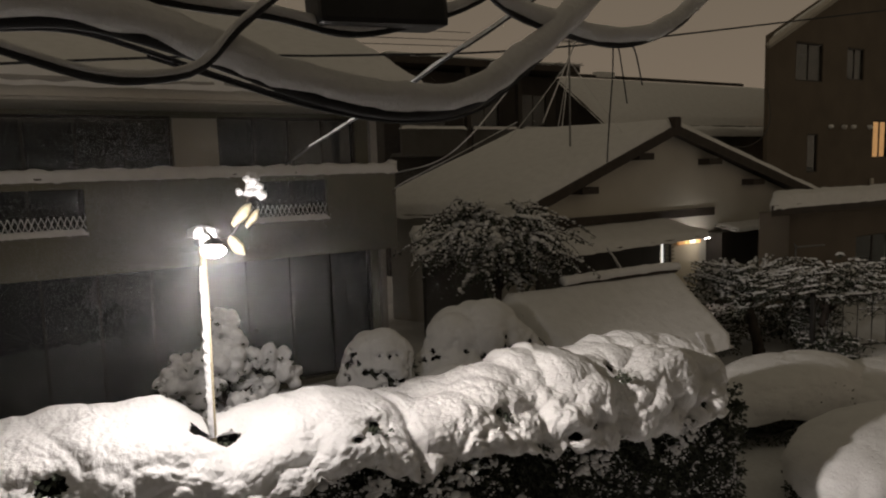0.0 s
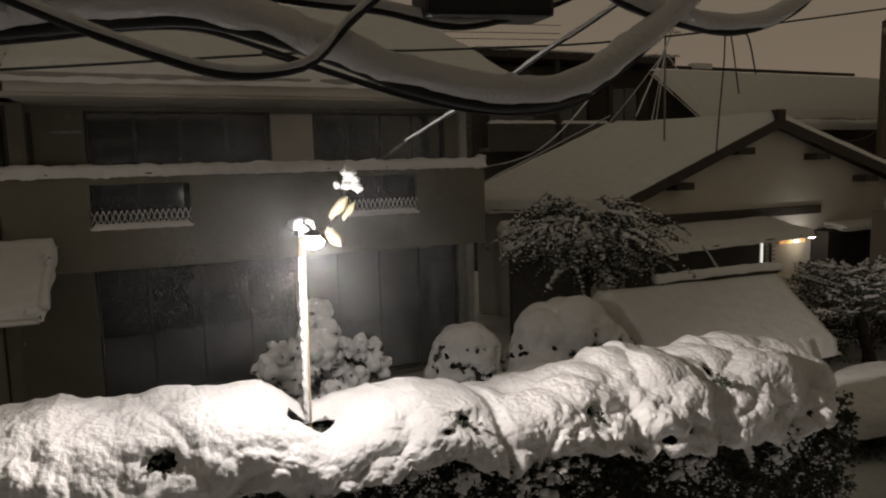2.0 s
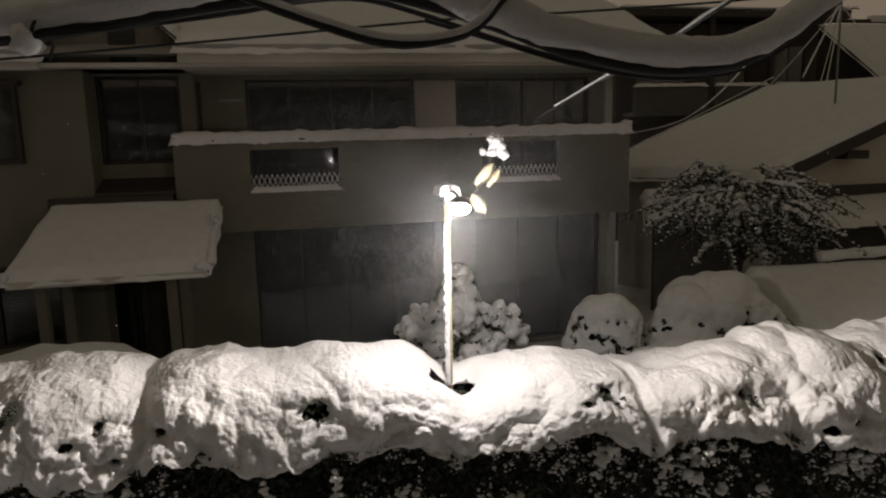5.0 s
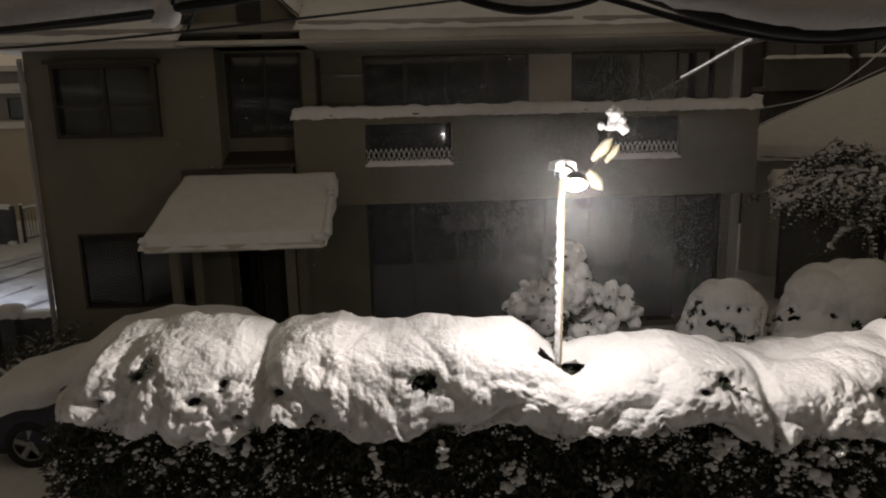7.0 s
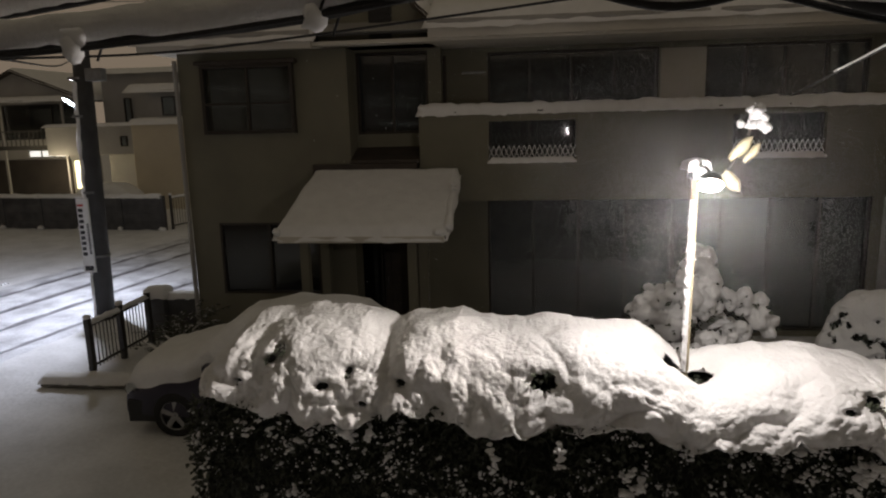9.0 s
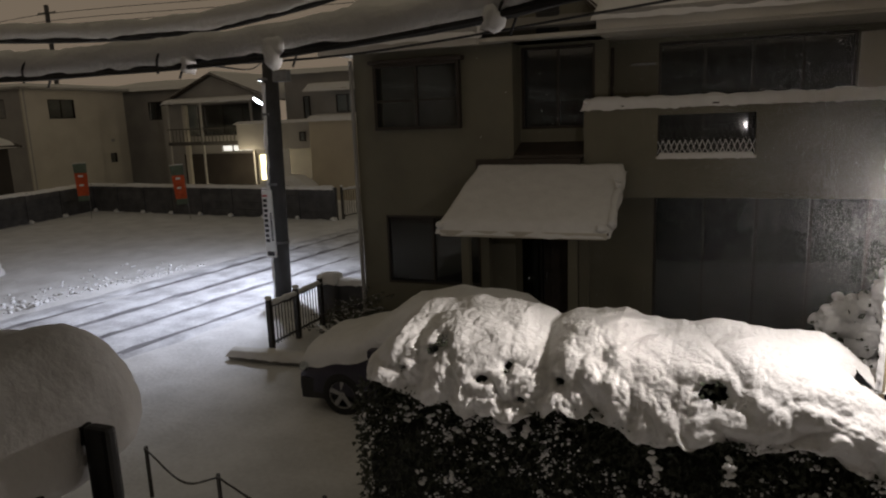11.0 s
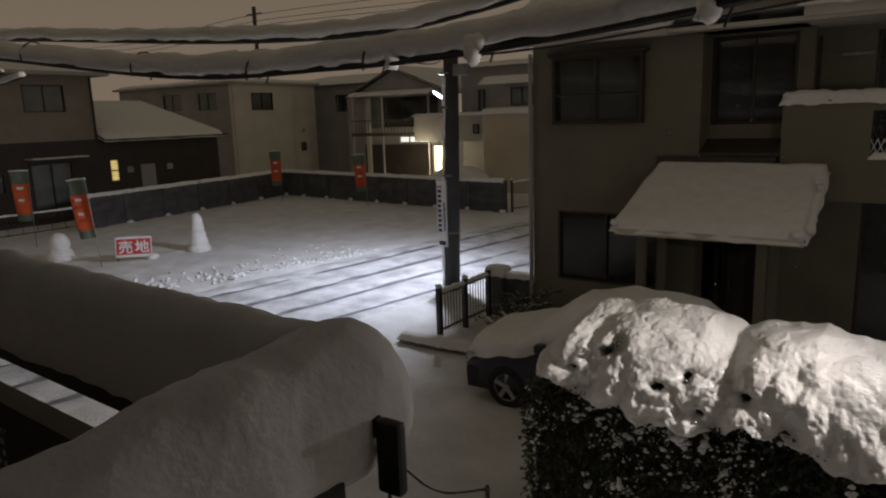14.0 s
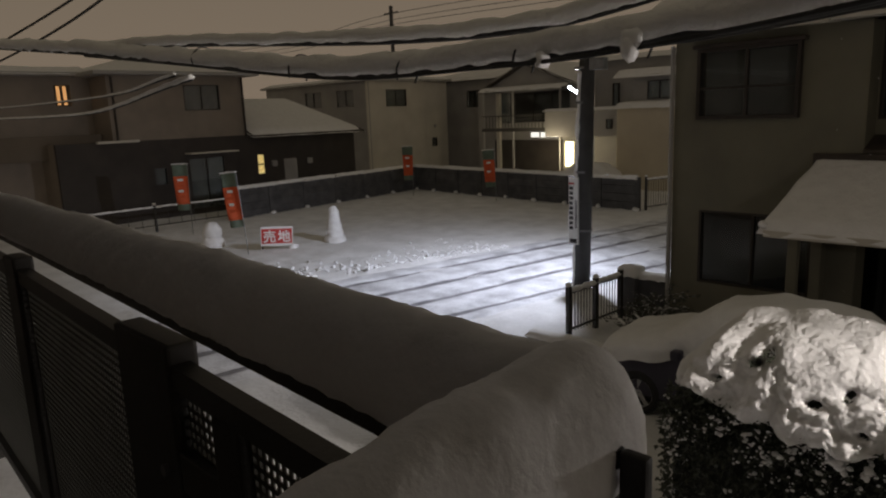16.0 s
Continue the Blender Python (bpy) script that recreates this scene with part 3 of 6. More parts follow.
    window(h, -3.05, 0.14, -2.58, 1.98, 12.9, 1)
    part("snow_cap", snow_sheet([(-6.05, 11.5, 0.02), (-3.6, 11.5, 0.02), (-3.6, 11.9, 0.02), (-6.05, 11.9, 0.02)], 0.14, 0.08, 5, 0.03, 0.4, 0.15, 2), SNOW, h, smooth=True)


main_house()


# ---- neighbours to the east ----
def gable_house():
    h = root("house", (16, 16, 0), "single-storey pale gabled house with thick snow on the roof", "house")
    sx, sy = -1.9, 3.9

    def back(p, k=1.0):
        return (p[0] + sx * k, p[1] + sy * k, p[2])

    ap, el, er = (15.48, 13.05, 5.2), (9.9, 13.05, 3.05), (22.8, 13.05, 2.95)
    wl, wr = (10.75, 13.45, 0), (21.2, 13.45, 0)
    prof = [wl, wr, (21.2, 13.45, 3.2), (15.48, 13.45, 5.05), (10.75, 13.45, 3.2)]
    part("wall", solid(prof[::-1], [back(p) for p in prof][::-1]), STUCCO_PALE, h)
    for a, b, sd in ((el, ap, 1), (ap, er, 2)):
        q = [a, b, back(b, 1.12), back(a, 1.12)]
        r = part("roof", slab(q, 0.1), DARK_WOOD, h)
        part("snow_cap", snow_sheet([(x, y, z + 0.01) for x, y, z in q], 0.2, 0.12, sd, 0.05, 0.12, 0.2, 1.0), SNOW, r, smooth=True)
        part("bargeboard", solid([(a[0], 12.98, a[2] - 0.26), (b[0], 12.98, b[2] - 0.26), (b[0], 12.98, b[2]), (a[0], 12.98, a[2])],
                                 [(a[0], 13.06, a[2] - 0.26), (b[0], 13.06, b[2] - 0.26), (b[0], 13.06, b[2]), (a[0], 13.06, a[2])]), DARK_WOOD, h)
    part("ridge_tile", boxes((15.34, 12.95, 5.12, 15.62, 13.2, 5.42), bevel=0.04), DARK_WOOD, h)
    for x, z in ((12.4, 3.55), (14.4, 4.38), (17.2, 4.2), (19.2, 3.55)):
        part("purlin_end", boxes((x - 0.28, 13.05, z - 0.1, x + 0.28, 13.5, z + 0.08), bevel=0.01), DARK_WOOD, h)
    part("beam", boxes((10.9, 13.38, 2.62, 17.6, 13.46, 2.85), bevel=0.01), DARK_WOOD, h)
    q = [(10.5, 12.0, 2.16), (15.65, 12.0, 2.26), (15.5, 13.43, 2.56), (10.95, 13.43, 2.5)]
    a = part("awning", slab(q, 0.06), DARK_WOOD, h)
    part("snow_cap", snow_sheet(q, 0.11, 0.07, 6, 0.04, 0.2, 0.12, 1.5), SNOW, a, smooth=True)
    q = [(17.7, 12.7, 2.2), (20.2, 12.7, 2.2), (20.2, 13.43, 2.3), (17.7, 13.43, 2.3)]
    a = part("awning", slab(q, 0.05), DARK_WOOD, h)
    part("snow_cap", snow_sheet(q, 0.07, 0.07, 9, 0.03, 0.2, 0.08, 2), SNOW, a, smooth=True)
    # dark box below the awning, the shade there put into its colour
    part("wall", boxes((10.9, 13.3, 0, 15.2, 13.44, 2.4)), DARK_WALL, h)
    part("wall", boxes((17.3, 12.9, 0, 21.1, 13.44, 2.15)), CLAD_DARK, h)
    part("door", boxes((15.5, 13.36, 0.2, 16.9, 13.43, 2.05), bevel=0.01), STUCCO_TAN, h, "pale front door lit by the entrance lamp")
    w = window(h, 15.35, 1.2, 15.62, 1.95, 13.3, 1, LIT_WHITE, depth=0.03)
    for i in range(7):
        part("bar", boxes((15.28, 13.24, 1.15 + i * 0.11, 15.7, 13.26, 1.17 + i * 0.11)), DARK_WOOD, w)
    for i, c in enumerate((LIT_WARM, LIT_YELLOW, LIT_WHITE, LIT_WARM)):
        part("light_pane", boxes((15.95 + i * 0.24, 13.28, 1.86, 16.15 + i * 0.24, 13.33, 1.98)), c, h, "small lit pane above the entrance")
    q = [(7.6, 13.6, 2.25), (10.2, 13.4, 2.25), (10.9, 14.6, 2.75), (8.2, 14.9, 2.75)]
    a = part("lean_to_roof", slab(q, 0.06), DARK_WOOD, h)
    part("snow_cap", snow_sheet(q, 0.12, 0.08, 4, 0.04, 0.2, 0.12, 1.5), SNOW, a, smooth=True)
    # wall below the lean-to, also in the shade colour
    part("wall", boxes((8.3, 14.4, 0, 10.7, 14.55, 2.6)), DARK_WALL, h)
    f = part("entrance_lamp", boxes((16.54, 12.86, 2.02, 16.74, 12.94, 2.11), bevel=0.02), BULB, h, "small lit entrance lamp")
    return h


gable_house()


def antenna():
    r = root("tv_antenna", (13.0, 14.5, 5.0), "thin rooftop television aerial with snow on its wires", "antenna")
    part("mast", tube([(13.0, 14.5, 4.4), (13.0, 14.5, 7.9)], 0.025, 8), STEEL, r)
    for z, n in ((7.5, 6), (6.9, 4)):
        part("boom", tube([(12.5, 14.5, z), (13.5, 14.5, z)], 0.014, 6), STEEL, r)
        for i in range(n):
            x = 12.55 + i * 0.9 / n
            part("element", tube([(x, 14.25, z), (x, 14.75, z)], 0.008, 5), STEEL, r)
    for x, y in ((11.9, 13.6), (14.3, 13.7), (12.3, 16.5), (13.9, 16.2)):
        part("guy_wire", tube(spline([(13.0, 14.5, 7.0), ((13 + x) / 2, (14.5 + y) / 2, 5.9), (x, y, 4.9)], 0.2), 0.012, 5, 0.5), SNOW, r)


antenna()


def dark_block():
    h = root("house", (17, 26, 0), "dark flat-roofed two-storey house with balconies", "house")
    part("wall", boxes((12.3, 24.6, 0, 21.0, 32, 8.2)), CLAD_DARK, h)
    part("roof", boxes((11.9, 23.6, 8.3, 21.6, 32.4, 8.62), bevel=0.03), DARK_WOOD, h)
    part("snow_cap", snow_sheet([(11.9, 23.6, 8.63), (21.6, 23.6, 8.63), (21.6, 30, 8.63), (11.9, 30, 8.63)], 0.12, 0.4, 2, 0.05, 0.2, 0.3, 0.5), SNOW, h, smooth=True)
    for i, (a, b) in enumerate(((12.6, 15.6), (15.9, 18.2), (18.5, 20.8))):
        bl = part("balcony", boxes((a, 23.7, 4.9, b, 23.82, 5.85), (a, 23.7, 4.75, b, 24.6, 4.9), bevel=0.01), DARK_WALL, h)
        part("snow_cap", snow_sheet([(a, 23.66, 5.86), (b, 23.66, 5.86), (b, 23.86, 5.86), (a, 23.86, 5.86)], 0.07, 0.12, i, 0.02, 0.3, 0.06, 2), SNOW, bl, smooth=True)
        window(h, a + 0.4, 5.3, b - 0.4, 7.4, 24.5, 2, CURTAIN_PALE if i == 2 else ROOM, depth=0.06)
    part("post", boxes((15.65, 23.75, 0, 15.85, 23.95, 8.3)), CLAD_DARK, h)
    part("post", boxes((18.25, 23.75, 0, 18.45, 23.95, 8.3)), CLAD_DARK, h)


dark_block()


def snowy_roof_house():
    h = root("house", (31, 28, 0), "far house with a broad snowy gable roof", "house")
    part("wall", boxes((24.2, 25.2, 0, 40, 31, 6.2)), DARK_WALL, h)
    part("gable", solid([(24.2, 25, 6.2), (24.2, 31.2, 6.2), (24.2, 28, 8.6)], [(24.4, 25, 6.2), (24.4, 31.2, 6.2), (24.4, 28, 8.6)]), CLAD_DARK, h)
    for y, s in ((24.4, 1), (31.6, 2)):
        q = [(23.9, y, 6.1), (41, y, 6.1), (41, 28, 8.75), (23.9, 28, 8.75)]
        r = part("roof", slab(q, 0.12), DARK_WOOD, h)
        part("snow_cap", snow_sheet(q, 0.22, 0.3, s, 0.05, 0.15, 0.3, 0.6), SNOW, r, smooth=True)
    part("ridge", tube([(24.2, 28, 8.95), (39, 28, 8.95)], 0.09, 8), DARK_WOOD, h)
    part("ridge_vent", boxes((26.6, 27.8, 8.9, 27.9, 28.2, 9.2), bevel=0.05), SNOW, h)
    q = [(27, 23.2, 5.6), (40, 23.2, 5.6), (40, 24.6, 5.9), (27, 24.6, 5.9)]
    r = part("lower_roof", slab(q, 0.1), DARK_WOOD, h)
    part("snow_cap", snow_sheet(q, 0.25, 0.2, 4, 0.05, 0.5, 0.2, 1.0), SNOW, r, smooth=True)


snowy_roof_house()


def brown_house():
    h = root("house", (32, 20, 0), "tall brown-clad three-storey house with a lit window", "house")
    holes = [(28.7, 7.55, 30.7, 9.2), (32.6, 7.75, 34.0, 9.2), (29.7, 3.6, 30.5, 5.3), (35.0, 4.15, 36.4, 5.95)]
    part("wall", wall_panel(26.85, 42, 18, 0, 9.3, holes), STUCCO_BROWN, h)
    part("wall", solid([(26.85, 18.18, 0), (27.1, 18.18, 0), (35.1, 23, 0), (34.85, 23, 0)], [(26.85, 18.18, 9.3), (27.1, 18.18, 9.3), (35.1, 23, 9.3), (34.85, 23, 9.3)]), STUCCO_BROWN, h)
    part("gable", solid([(26.85, 18, 9.3), (42, 18, 9.3), (34.4, 18, 13.0)], [(26.85, 18.2, 9.3), (42, 18.2, 9.3), (34.4, 18.2, 13.0)]), STUCCO_BROWN, h)
    for a, b in (((26.1, 9.0), (34.4, 13.1)), ((34.4, 13.1), (42.7, 9.0))):
        q = [(a[0], 17.5, a[1]), (b[0], 17.5, b[1]), (b[0] + 8, 22.5, b[1]), (a[0] + 8, 22.5, a[1])]
        r = part("roof", slab(q, 0.22), STUCCO_PALE, h)
        part("snow_cap", snow_sheet(q, 0.18, 0.4, a[0], 0.04, 0.1, 0.3, 0.6), SNOW, r, smooth=True)
    part("gutter", tube([(26.2, 17.6, 8.85), (34.2, 22.6, 8.85)], 0.08, 8), STUCCO_PALE, h)
    for i, (a, z0, b, z1) in enumerate(holes):
        window(h, a, z0, b, z1, 18.05, 2 if b - a > 1.2 else 1, LIT_WARM if i == 3 else CURTAIN_PALE, depth=0.08, bar=0.07)
    for x in (34.6, 33.2, 32.4, 31.4):
        part("snow_cap", blobs("snow_cap", np.array([(x, 17.95, 5.62)]), [0.13], np.random.default_rng(int(x * 10))), SNOW, h)
    part("vent", boxes((34.85, 17.9, 2.9, 35.1, 18.0, 3.2), bevel=0.04), STUCCO_PALE, h)


brown_house()


def east_annex():
    h = root("house", (21, 14, 0), "low flat-roofed pale building with snow along its eave", "building")
    part("wall", wall_panel(17.55, 30, 11, 0, 2.75, [(20.8, 0.7, 22.8, 1.9)]), STUCCO_BROWN, h)
    part("wall", boxes((17.55, 11.18, 0, 17.73, 11.9, 2.75)), STUCCO_BROWN, h)
    e = [(15.7, 10.3, 2.8), (31, 10.3, 2.8), (31, 11.9, 2.8), (18.1, 11.9, 2.8)]
    part("roof", solid(e, [(x, y, 3.06) for x, y, z in e]), DARK_WOOD, h)
    part("snow_cap", snow_sheet([(x, y, 3.065) for x, y, z in e], 0.24, 0.12, 1, 0.06, 0.3, 0.2, 1.6), SNOW, h, smooth=True)
    window(h, 20.8, 0.7, 22.8, 1.9, 11.05, 2)
    part("frame", tube(spline([(17.25, 10.6, 0), (17.22, 10.6, 1.85), (17.26, 10.6, 1.9), (18.5, 10.6, 1.86)], 0.3), 0.025, 6), STEEL, h)


east_annex()


def shed():
    h = root("garden_shed", (9, 8.4, 0), "small garden shed under a thick smooth snow roof", "shed")
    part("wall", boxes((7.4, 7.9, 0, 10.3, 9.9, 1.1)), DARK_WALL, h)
    q = [(7.2, 7.55, 1.08), (10.45, 7.5, 1.06), (10.95, 9.15, 1.93), (7.0, 9.3, 1.93)]
    r = part("roof", slab(q, 0.05), DARK_WOOD, h)
    part("snow_cap", snow_sheet(q, 0.17, 0.06, 7, 0.05, 0.08, 0.16, 1.0), SNOW, r, smooth=True)
    q = [(7.0, 10.9, 1.08), (10.95, 10.9, 1.06), (10.95, 9.15, 1.93), (7.0, 9.3, 1.93)]
    r = part("roof", slab(q, 0.05), DARK_WOOD, h)
    part("ridge_board", tube([(8.3, 9.25, 2.1), (10.95, 9.13, 2.1)], 0.06, 8), DARK_WOOD, r)
    part("snow_cap", tube(spline([(8.2, 9.25, 2.15), (9.2, 9.2, 2.17), (10.2, 9.17, 2.18), (10.98, 9.12, 2.17)], 0.05), 0.105, 10, 0.2, 0.8, freq=4), SNOW, r, smooth=True)


shed()


# ---- houses and walls round the vacant lot ----
def face_east(x):
    """Turns a piece built in the x-z plane, facing -y, to face +x at the given x; its x becomes y."""
    return Matrix.Translation((x, 0, 0)) @ Matrix.Rotation(radians(90), 4, "Z")


def dark_sided_house():
    h = root("house", (-34, 15, 0), "two-storey house, taupe above and dark siding below, snowy roofs", "house")
    m = face_east(-31)
    lo = [(14.55, 0.2, 16.35, 2.62), (18.1, 1.55, 18.55, 2.58), (19.65, 0.2, 20.5, 2.25), (12.9, 1.5, 13.5, 2.3)]
    part("wall", turned(wall_panel(9.0, 24.3, 0, 0, 3.55, lo), m), CLAD_DARK, h)
    part("wall", turned(wall_panel(11.3, 17.65, 0, 3.55, 6.35, [(14.65, 4.8, 16.4, 5.95)]), m), CLAD_TAUPE, h)
    part("wall", boxes((-40, 11.3, 3.55, -31.18, 11.48, 6.35), (-40, 17.45, 3.55, -31.18, 17.63, 6.35), (-40, 9, 0, -31.18, 9.18, 3.55)), CLAD_TAUPE, h)
    window(h, 14.65, 4.8, 16.4, 5.95, 0, 2, CURTAIN_PALE, m=m)
    window(h, 14.55, 0.2, 16.35, 2.62, 0, 2, CURTAIN_PALE, m=m)
    w = window(h, 18.1, 1.55, 18.55, 2.58, 0, 1, LIT_YELLOW, m=m, depth=0.04)
    part("bar", turned(boxes((18.1, -0.02, 2.03, 18.55, 0.02, 2.09)), m), BRONZE, w)
    part("door", turned(boxes((19.68, 0.03, 0.2, 20.47, 0.08, 2.22), bevel=0.01), m), STUCCO_GREY, h, "grey back door")
    window(h, 12.9, 1.5, 13.5, 2.3, 0, 1, CURTAIN_PALE, m=m)
    for y in (19.05, 21.2):
        part("vent_hood", turned(boxes((y - 0.16, -0.14, 1.9, y + 0.16, 0.0, 2.2), bevel=0.06), m), STUCCO_GREY, h)
    part("canopy", boxes((-31, 14.4, 2.82, -30.3, 16.8, 2.88)), STUCCO_PALE, h)
    part("downpipe", tube([(-30.95, 11.5, 3.5), (-30.95, 11.5, 6.3)], 0.05, 8), CLAD_DARK, h)
    part("downpipe", tube([(-30.95, 17.6, 3.5), (-30.95, 17.6, 6.3)], 0.05, 8), CLAD_DARK, h)
    part("ledge", boxes((-31, 10.6, 3.5, -30.7, 12.3, 3.6)), STUCCO_PALE, h)
    part("roof", boxes((-40.5, 10.6, 6.35, -30.3, 18.2, 6.5), bevel=0.02), STUCCO_GREY, h)
    bm = bmesh.new()
    v = [bm.verts.new(p) for p in ((-30.3, 10.6, 6.5), (-30.3, 18.2, 6.5), (-40.5, 18.2, 6.5), (-40.5, 10.6, 6.5), (-34, 14.4, 7.6), (-37, 14.4, 7.6))]
    for f in ((0, 1, 4), (1, 2, 5, 4), (2, 3, 5), (3, 0, 4, 5), (3, 2, 1, 0)):
        bm.faces.new([v[i] for i in f])
    part("snow_cap", bm, SNOW, h)
    q = [(-30.5, 17.7, 3.5), (-30.5, 24.7, 3.5), (-35, 22.5, 5.4), (-35, 17.7, 5.4)]
    r = part("lower_roof", slab(q, 0.12), DARK_WOOD, h)
    part("snow_cap", snow_sheet(q, 0.14, 0.3, 3, 0.03, 0.1, 0.15, 0.8), SNOW, r, smooth=True)
    w2 = face_east(-33)
    part("wall", turned(wall_panel(0, 11.3, 0, 0, 6.4, [(9.85, 5.15, 10.5, 6.05)]), w2), CLAD_TAUPE, h)
    part("roof", boxes((-41, -0.5, 6.4, -32.3, 11.3, 6.55)), STUCCO_GREY, h)
    part("snow_cap", snow_sheet([(-32.3, -0.5, 6.55), (-32.3, 11.3, 6.55), (-41, 11.3, 7.2), (-41, -0.5, 7.2)], 0.2, 0.4, 8, 0.05, 0.2, 0.2, 0.6), SNOW, r, smooth=True)
    for i in range(2):
        part("lit_pane", turned(boxes((9.95 + i * 0.26, 0.02, 5.2, 10.08 + i * 0.26, 0.06, 6.0)), w2), LIT_WARM, h, "narrow glowing orange pane")
    part("balcony", turned(boxes((4, -1.0, 2.9, 11.2, -0.9, 3.9), bevel=0.01), w2), STUCCO_BROWN, h)


dark_sided_house()


def white_house():
    h = root("house", (-40, 32, 0), "pale plain two-storey house with small square windows", "house")
    # one wall colour split by light: grey for the shaded south, pale for the lit east
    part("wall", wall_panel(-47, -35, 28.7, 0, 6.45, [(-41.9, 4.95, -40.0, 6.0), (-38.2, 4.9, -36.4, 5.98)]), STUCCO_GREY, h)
    m = face_east(-35)
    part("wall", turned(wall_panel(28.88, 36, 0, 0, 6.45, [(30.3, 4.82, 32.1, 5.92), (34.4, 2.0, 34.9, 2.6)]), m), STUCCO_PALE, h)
    window(h, -41.9, 4.95, -40.0, 6.0, 28.72, 2, CURTAIN_PALE)
    window(h, -38.2, 4.9, -36.4, 5.98, 28.72, 2, CURTAIN_PALE)
    window(h, 30.3, 4.82, 32.1, 5.92, 0, 2, CURTAIN_PALE, m=m)
    window(h, 34.4, 2.0, 34.9, 2.6, 0, 1, CURTAIN_PALE, m=m)
    part("vent", turned(boxes((34.6, -0.1, 3.3, 34.8, 0, 3.5), bevel=0.02), m), STUCCO_GREY, h)
    part("corner_trim", boxes((-35.06, 28.62, 0, -34.94, 28.74, 6.45)), STUCCO_PALE, h)
    part("roof", boxes((-47.3, 28.4, 6.45, -34.7, 36.3, 6.6), bevel=0.02), STUCCO_GREY, h)
    part("snow_cap", snow_sheet([(-47.3, 28.4, 6.6), (-34.7, 28.4, 6.6), (-34.7, 36.3, 6.6), (-47.3, 36.3, 6.6)], 0.2, 0.5, 5, 0.05, 0.2, 0.3, 0.5), SNOW, h, smooth=True)


white_house()


def back_houses():
    h = root("house", (-26, 34, 0), "grey gabled house with dark balcony and lit porch beyond the lot", "house")
    part("wall", boxes((-30.2, 34.0, 0, -27.6, 40, 5.5)), STUCCO_GREY, h)
    part("post", boxes((-28.3, 33.5, 0, -28.05, 33.75, 5.3)), STUCCO_PALE, h)
    part("wall", wall_panel(-28.9, -22.3, 33.8, 0, 5.6, [(-28.5, 3.5, -23.0, 5.3), (-25.9, 2.55, -23.8, 2.95), (-23.4, 0.9, -22.75, 2.35)]), STUCCO_GREY, h)
    window(h, -28.5, 3.5, -23.0, 5.3, 33.9, 4)
    for i in range(3):
        part("transom_pane", boxes((-25.85 + i * 0.72, 33.84, 2.6, -25.25 + i * 0.72, 33.88, 2.9), bevel=0.01), LIT_WHITE, h, "glowing white transom pane")
    part("door_panel", boxes((-28.6, 33.7, 0, -23.5, 33.79, 2.45), bevel=0.01), CLAD_DARK, h)
    # the panel glows by itself to show the porch lit
    part("porch_back", boxes((-23.4, 33.9, 0.9, -22.75, 33.95, 2.35)), PORCH_GLOW, h, "yellow porch wall that glows by itself, lamplight put into its colour")
    prof = [(-29.0, 33.5, 5.7), (-22.3, 33.5, 5.7), (-25.9, 33.5, 6.95)]
    part("gable", solid(prof, [(x, 33.8, z) for x, y, z in prof]), STUCCO_GREY, h)
    for a, b in (((-29.5, 5.5), (-25.9, 7.05)), ((-25.9, 7.05), (-21.8, 5.5))):
        q = [(a[0], 33.2, a[1]), (b[0], 33.2, b[1]), (b[0], 40, b[1]), (a[0], 40, a[1])]
        r = part("roof", slab(q, 0.16), DARK_WOOD, h)
        part("snow_cap", snow_sheet(q, 0.16, 0.35, b[0], 0.04, 0.15, 0.2, 0.8), SNOW, r, smooth=True)
    q = [(-29.0, 32.6, 5.45), (-22.6, 32.6, 5.45), (-22.6, 33.5, 5.6), (-29.0, 33.5, 5.6)]
    r = part("lower_roof", slab(q, 0.08), DARK_WOOD, h)
    part("snow_cap", snow_sheet(q, 0.13, 0.2, 3, 0.03, 0.2, 0.12, 1.2), SNOW, r, smooth=True)
    b = part("balcony", boxes((-28.8, 32.7, 3.0, -22.9, 32.8, 3.2), (-28.8, 32.7, 3.9, -22.9, 32.76, 3.96)), DARK_WALL, h)
    for i in range(24):
        part("baluster", boxes((-28.7 + i * 0.25, 32.72, 3.2, -28.67 + i * 0.25, 32.75, 3.9)), DARK_WALL, b)
    for x in (-28.75, -26.4, -23.0):
        part("post", boxes((x, 32.7, 0, x + 0.1, 32.8, 5.45)), STUCCO_GREY, h)
    g = root("house", (-20, 33, 0), "grey and tan house with rounded upper roof and dim window", "house")
    part("wall", boxes((-23.6, 32.2, 2.7, -18.9, 36, 4.15), bevel=0.02), STUCCO_GREY, g)
    part("snow_cap", snow_sheet([(-23.7, 32.1, 4.15), (-18.8, 32.1, 4.15), (-18.8, 33, 4.15), (-23.7, 33, 4.15)], 0.1, 0.2, 3, 0.03, 0.2, 0.1, 1), SNOW, g, smooth=True)
    part("wall", boxes((-21.8, 34.5, 0, -16.0, 40, 6.8)), STUCCO_GREY, g)
    part("snow_cap", snow_sheet([(-22.2, 34, 6.8), (-15.6, 34, 6.8), (-15.6, 40, 7.2), (-22.2, 40, 7.2)], 0.18, 0.4, 6, 0.04, 0.2, 0.2, 0.8), SNOW, g, smooth=True)
    window(g, -20.6, 4.3, -20.2, 5.5, 34.4, 1, depth=0.08)
    window(g, -19.6, 3.1, -19.25, 3.6, 32.1, 1, depth=0.08)
    part("wall", boxes((-18.8, 31.8, 0, -14.5, 36, 4.2), bevel=0.05), STUCCO_TAN, g)
    part("wall", boxes((-18.4, 32.8, 4.2, -14.5, 36, 5.7)), STUCCO_GREY, g)
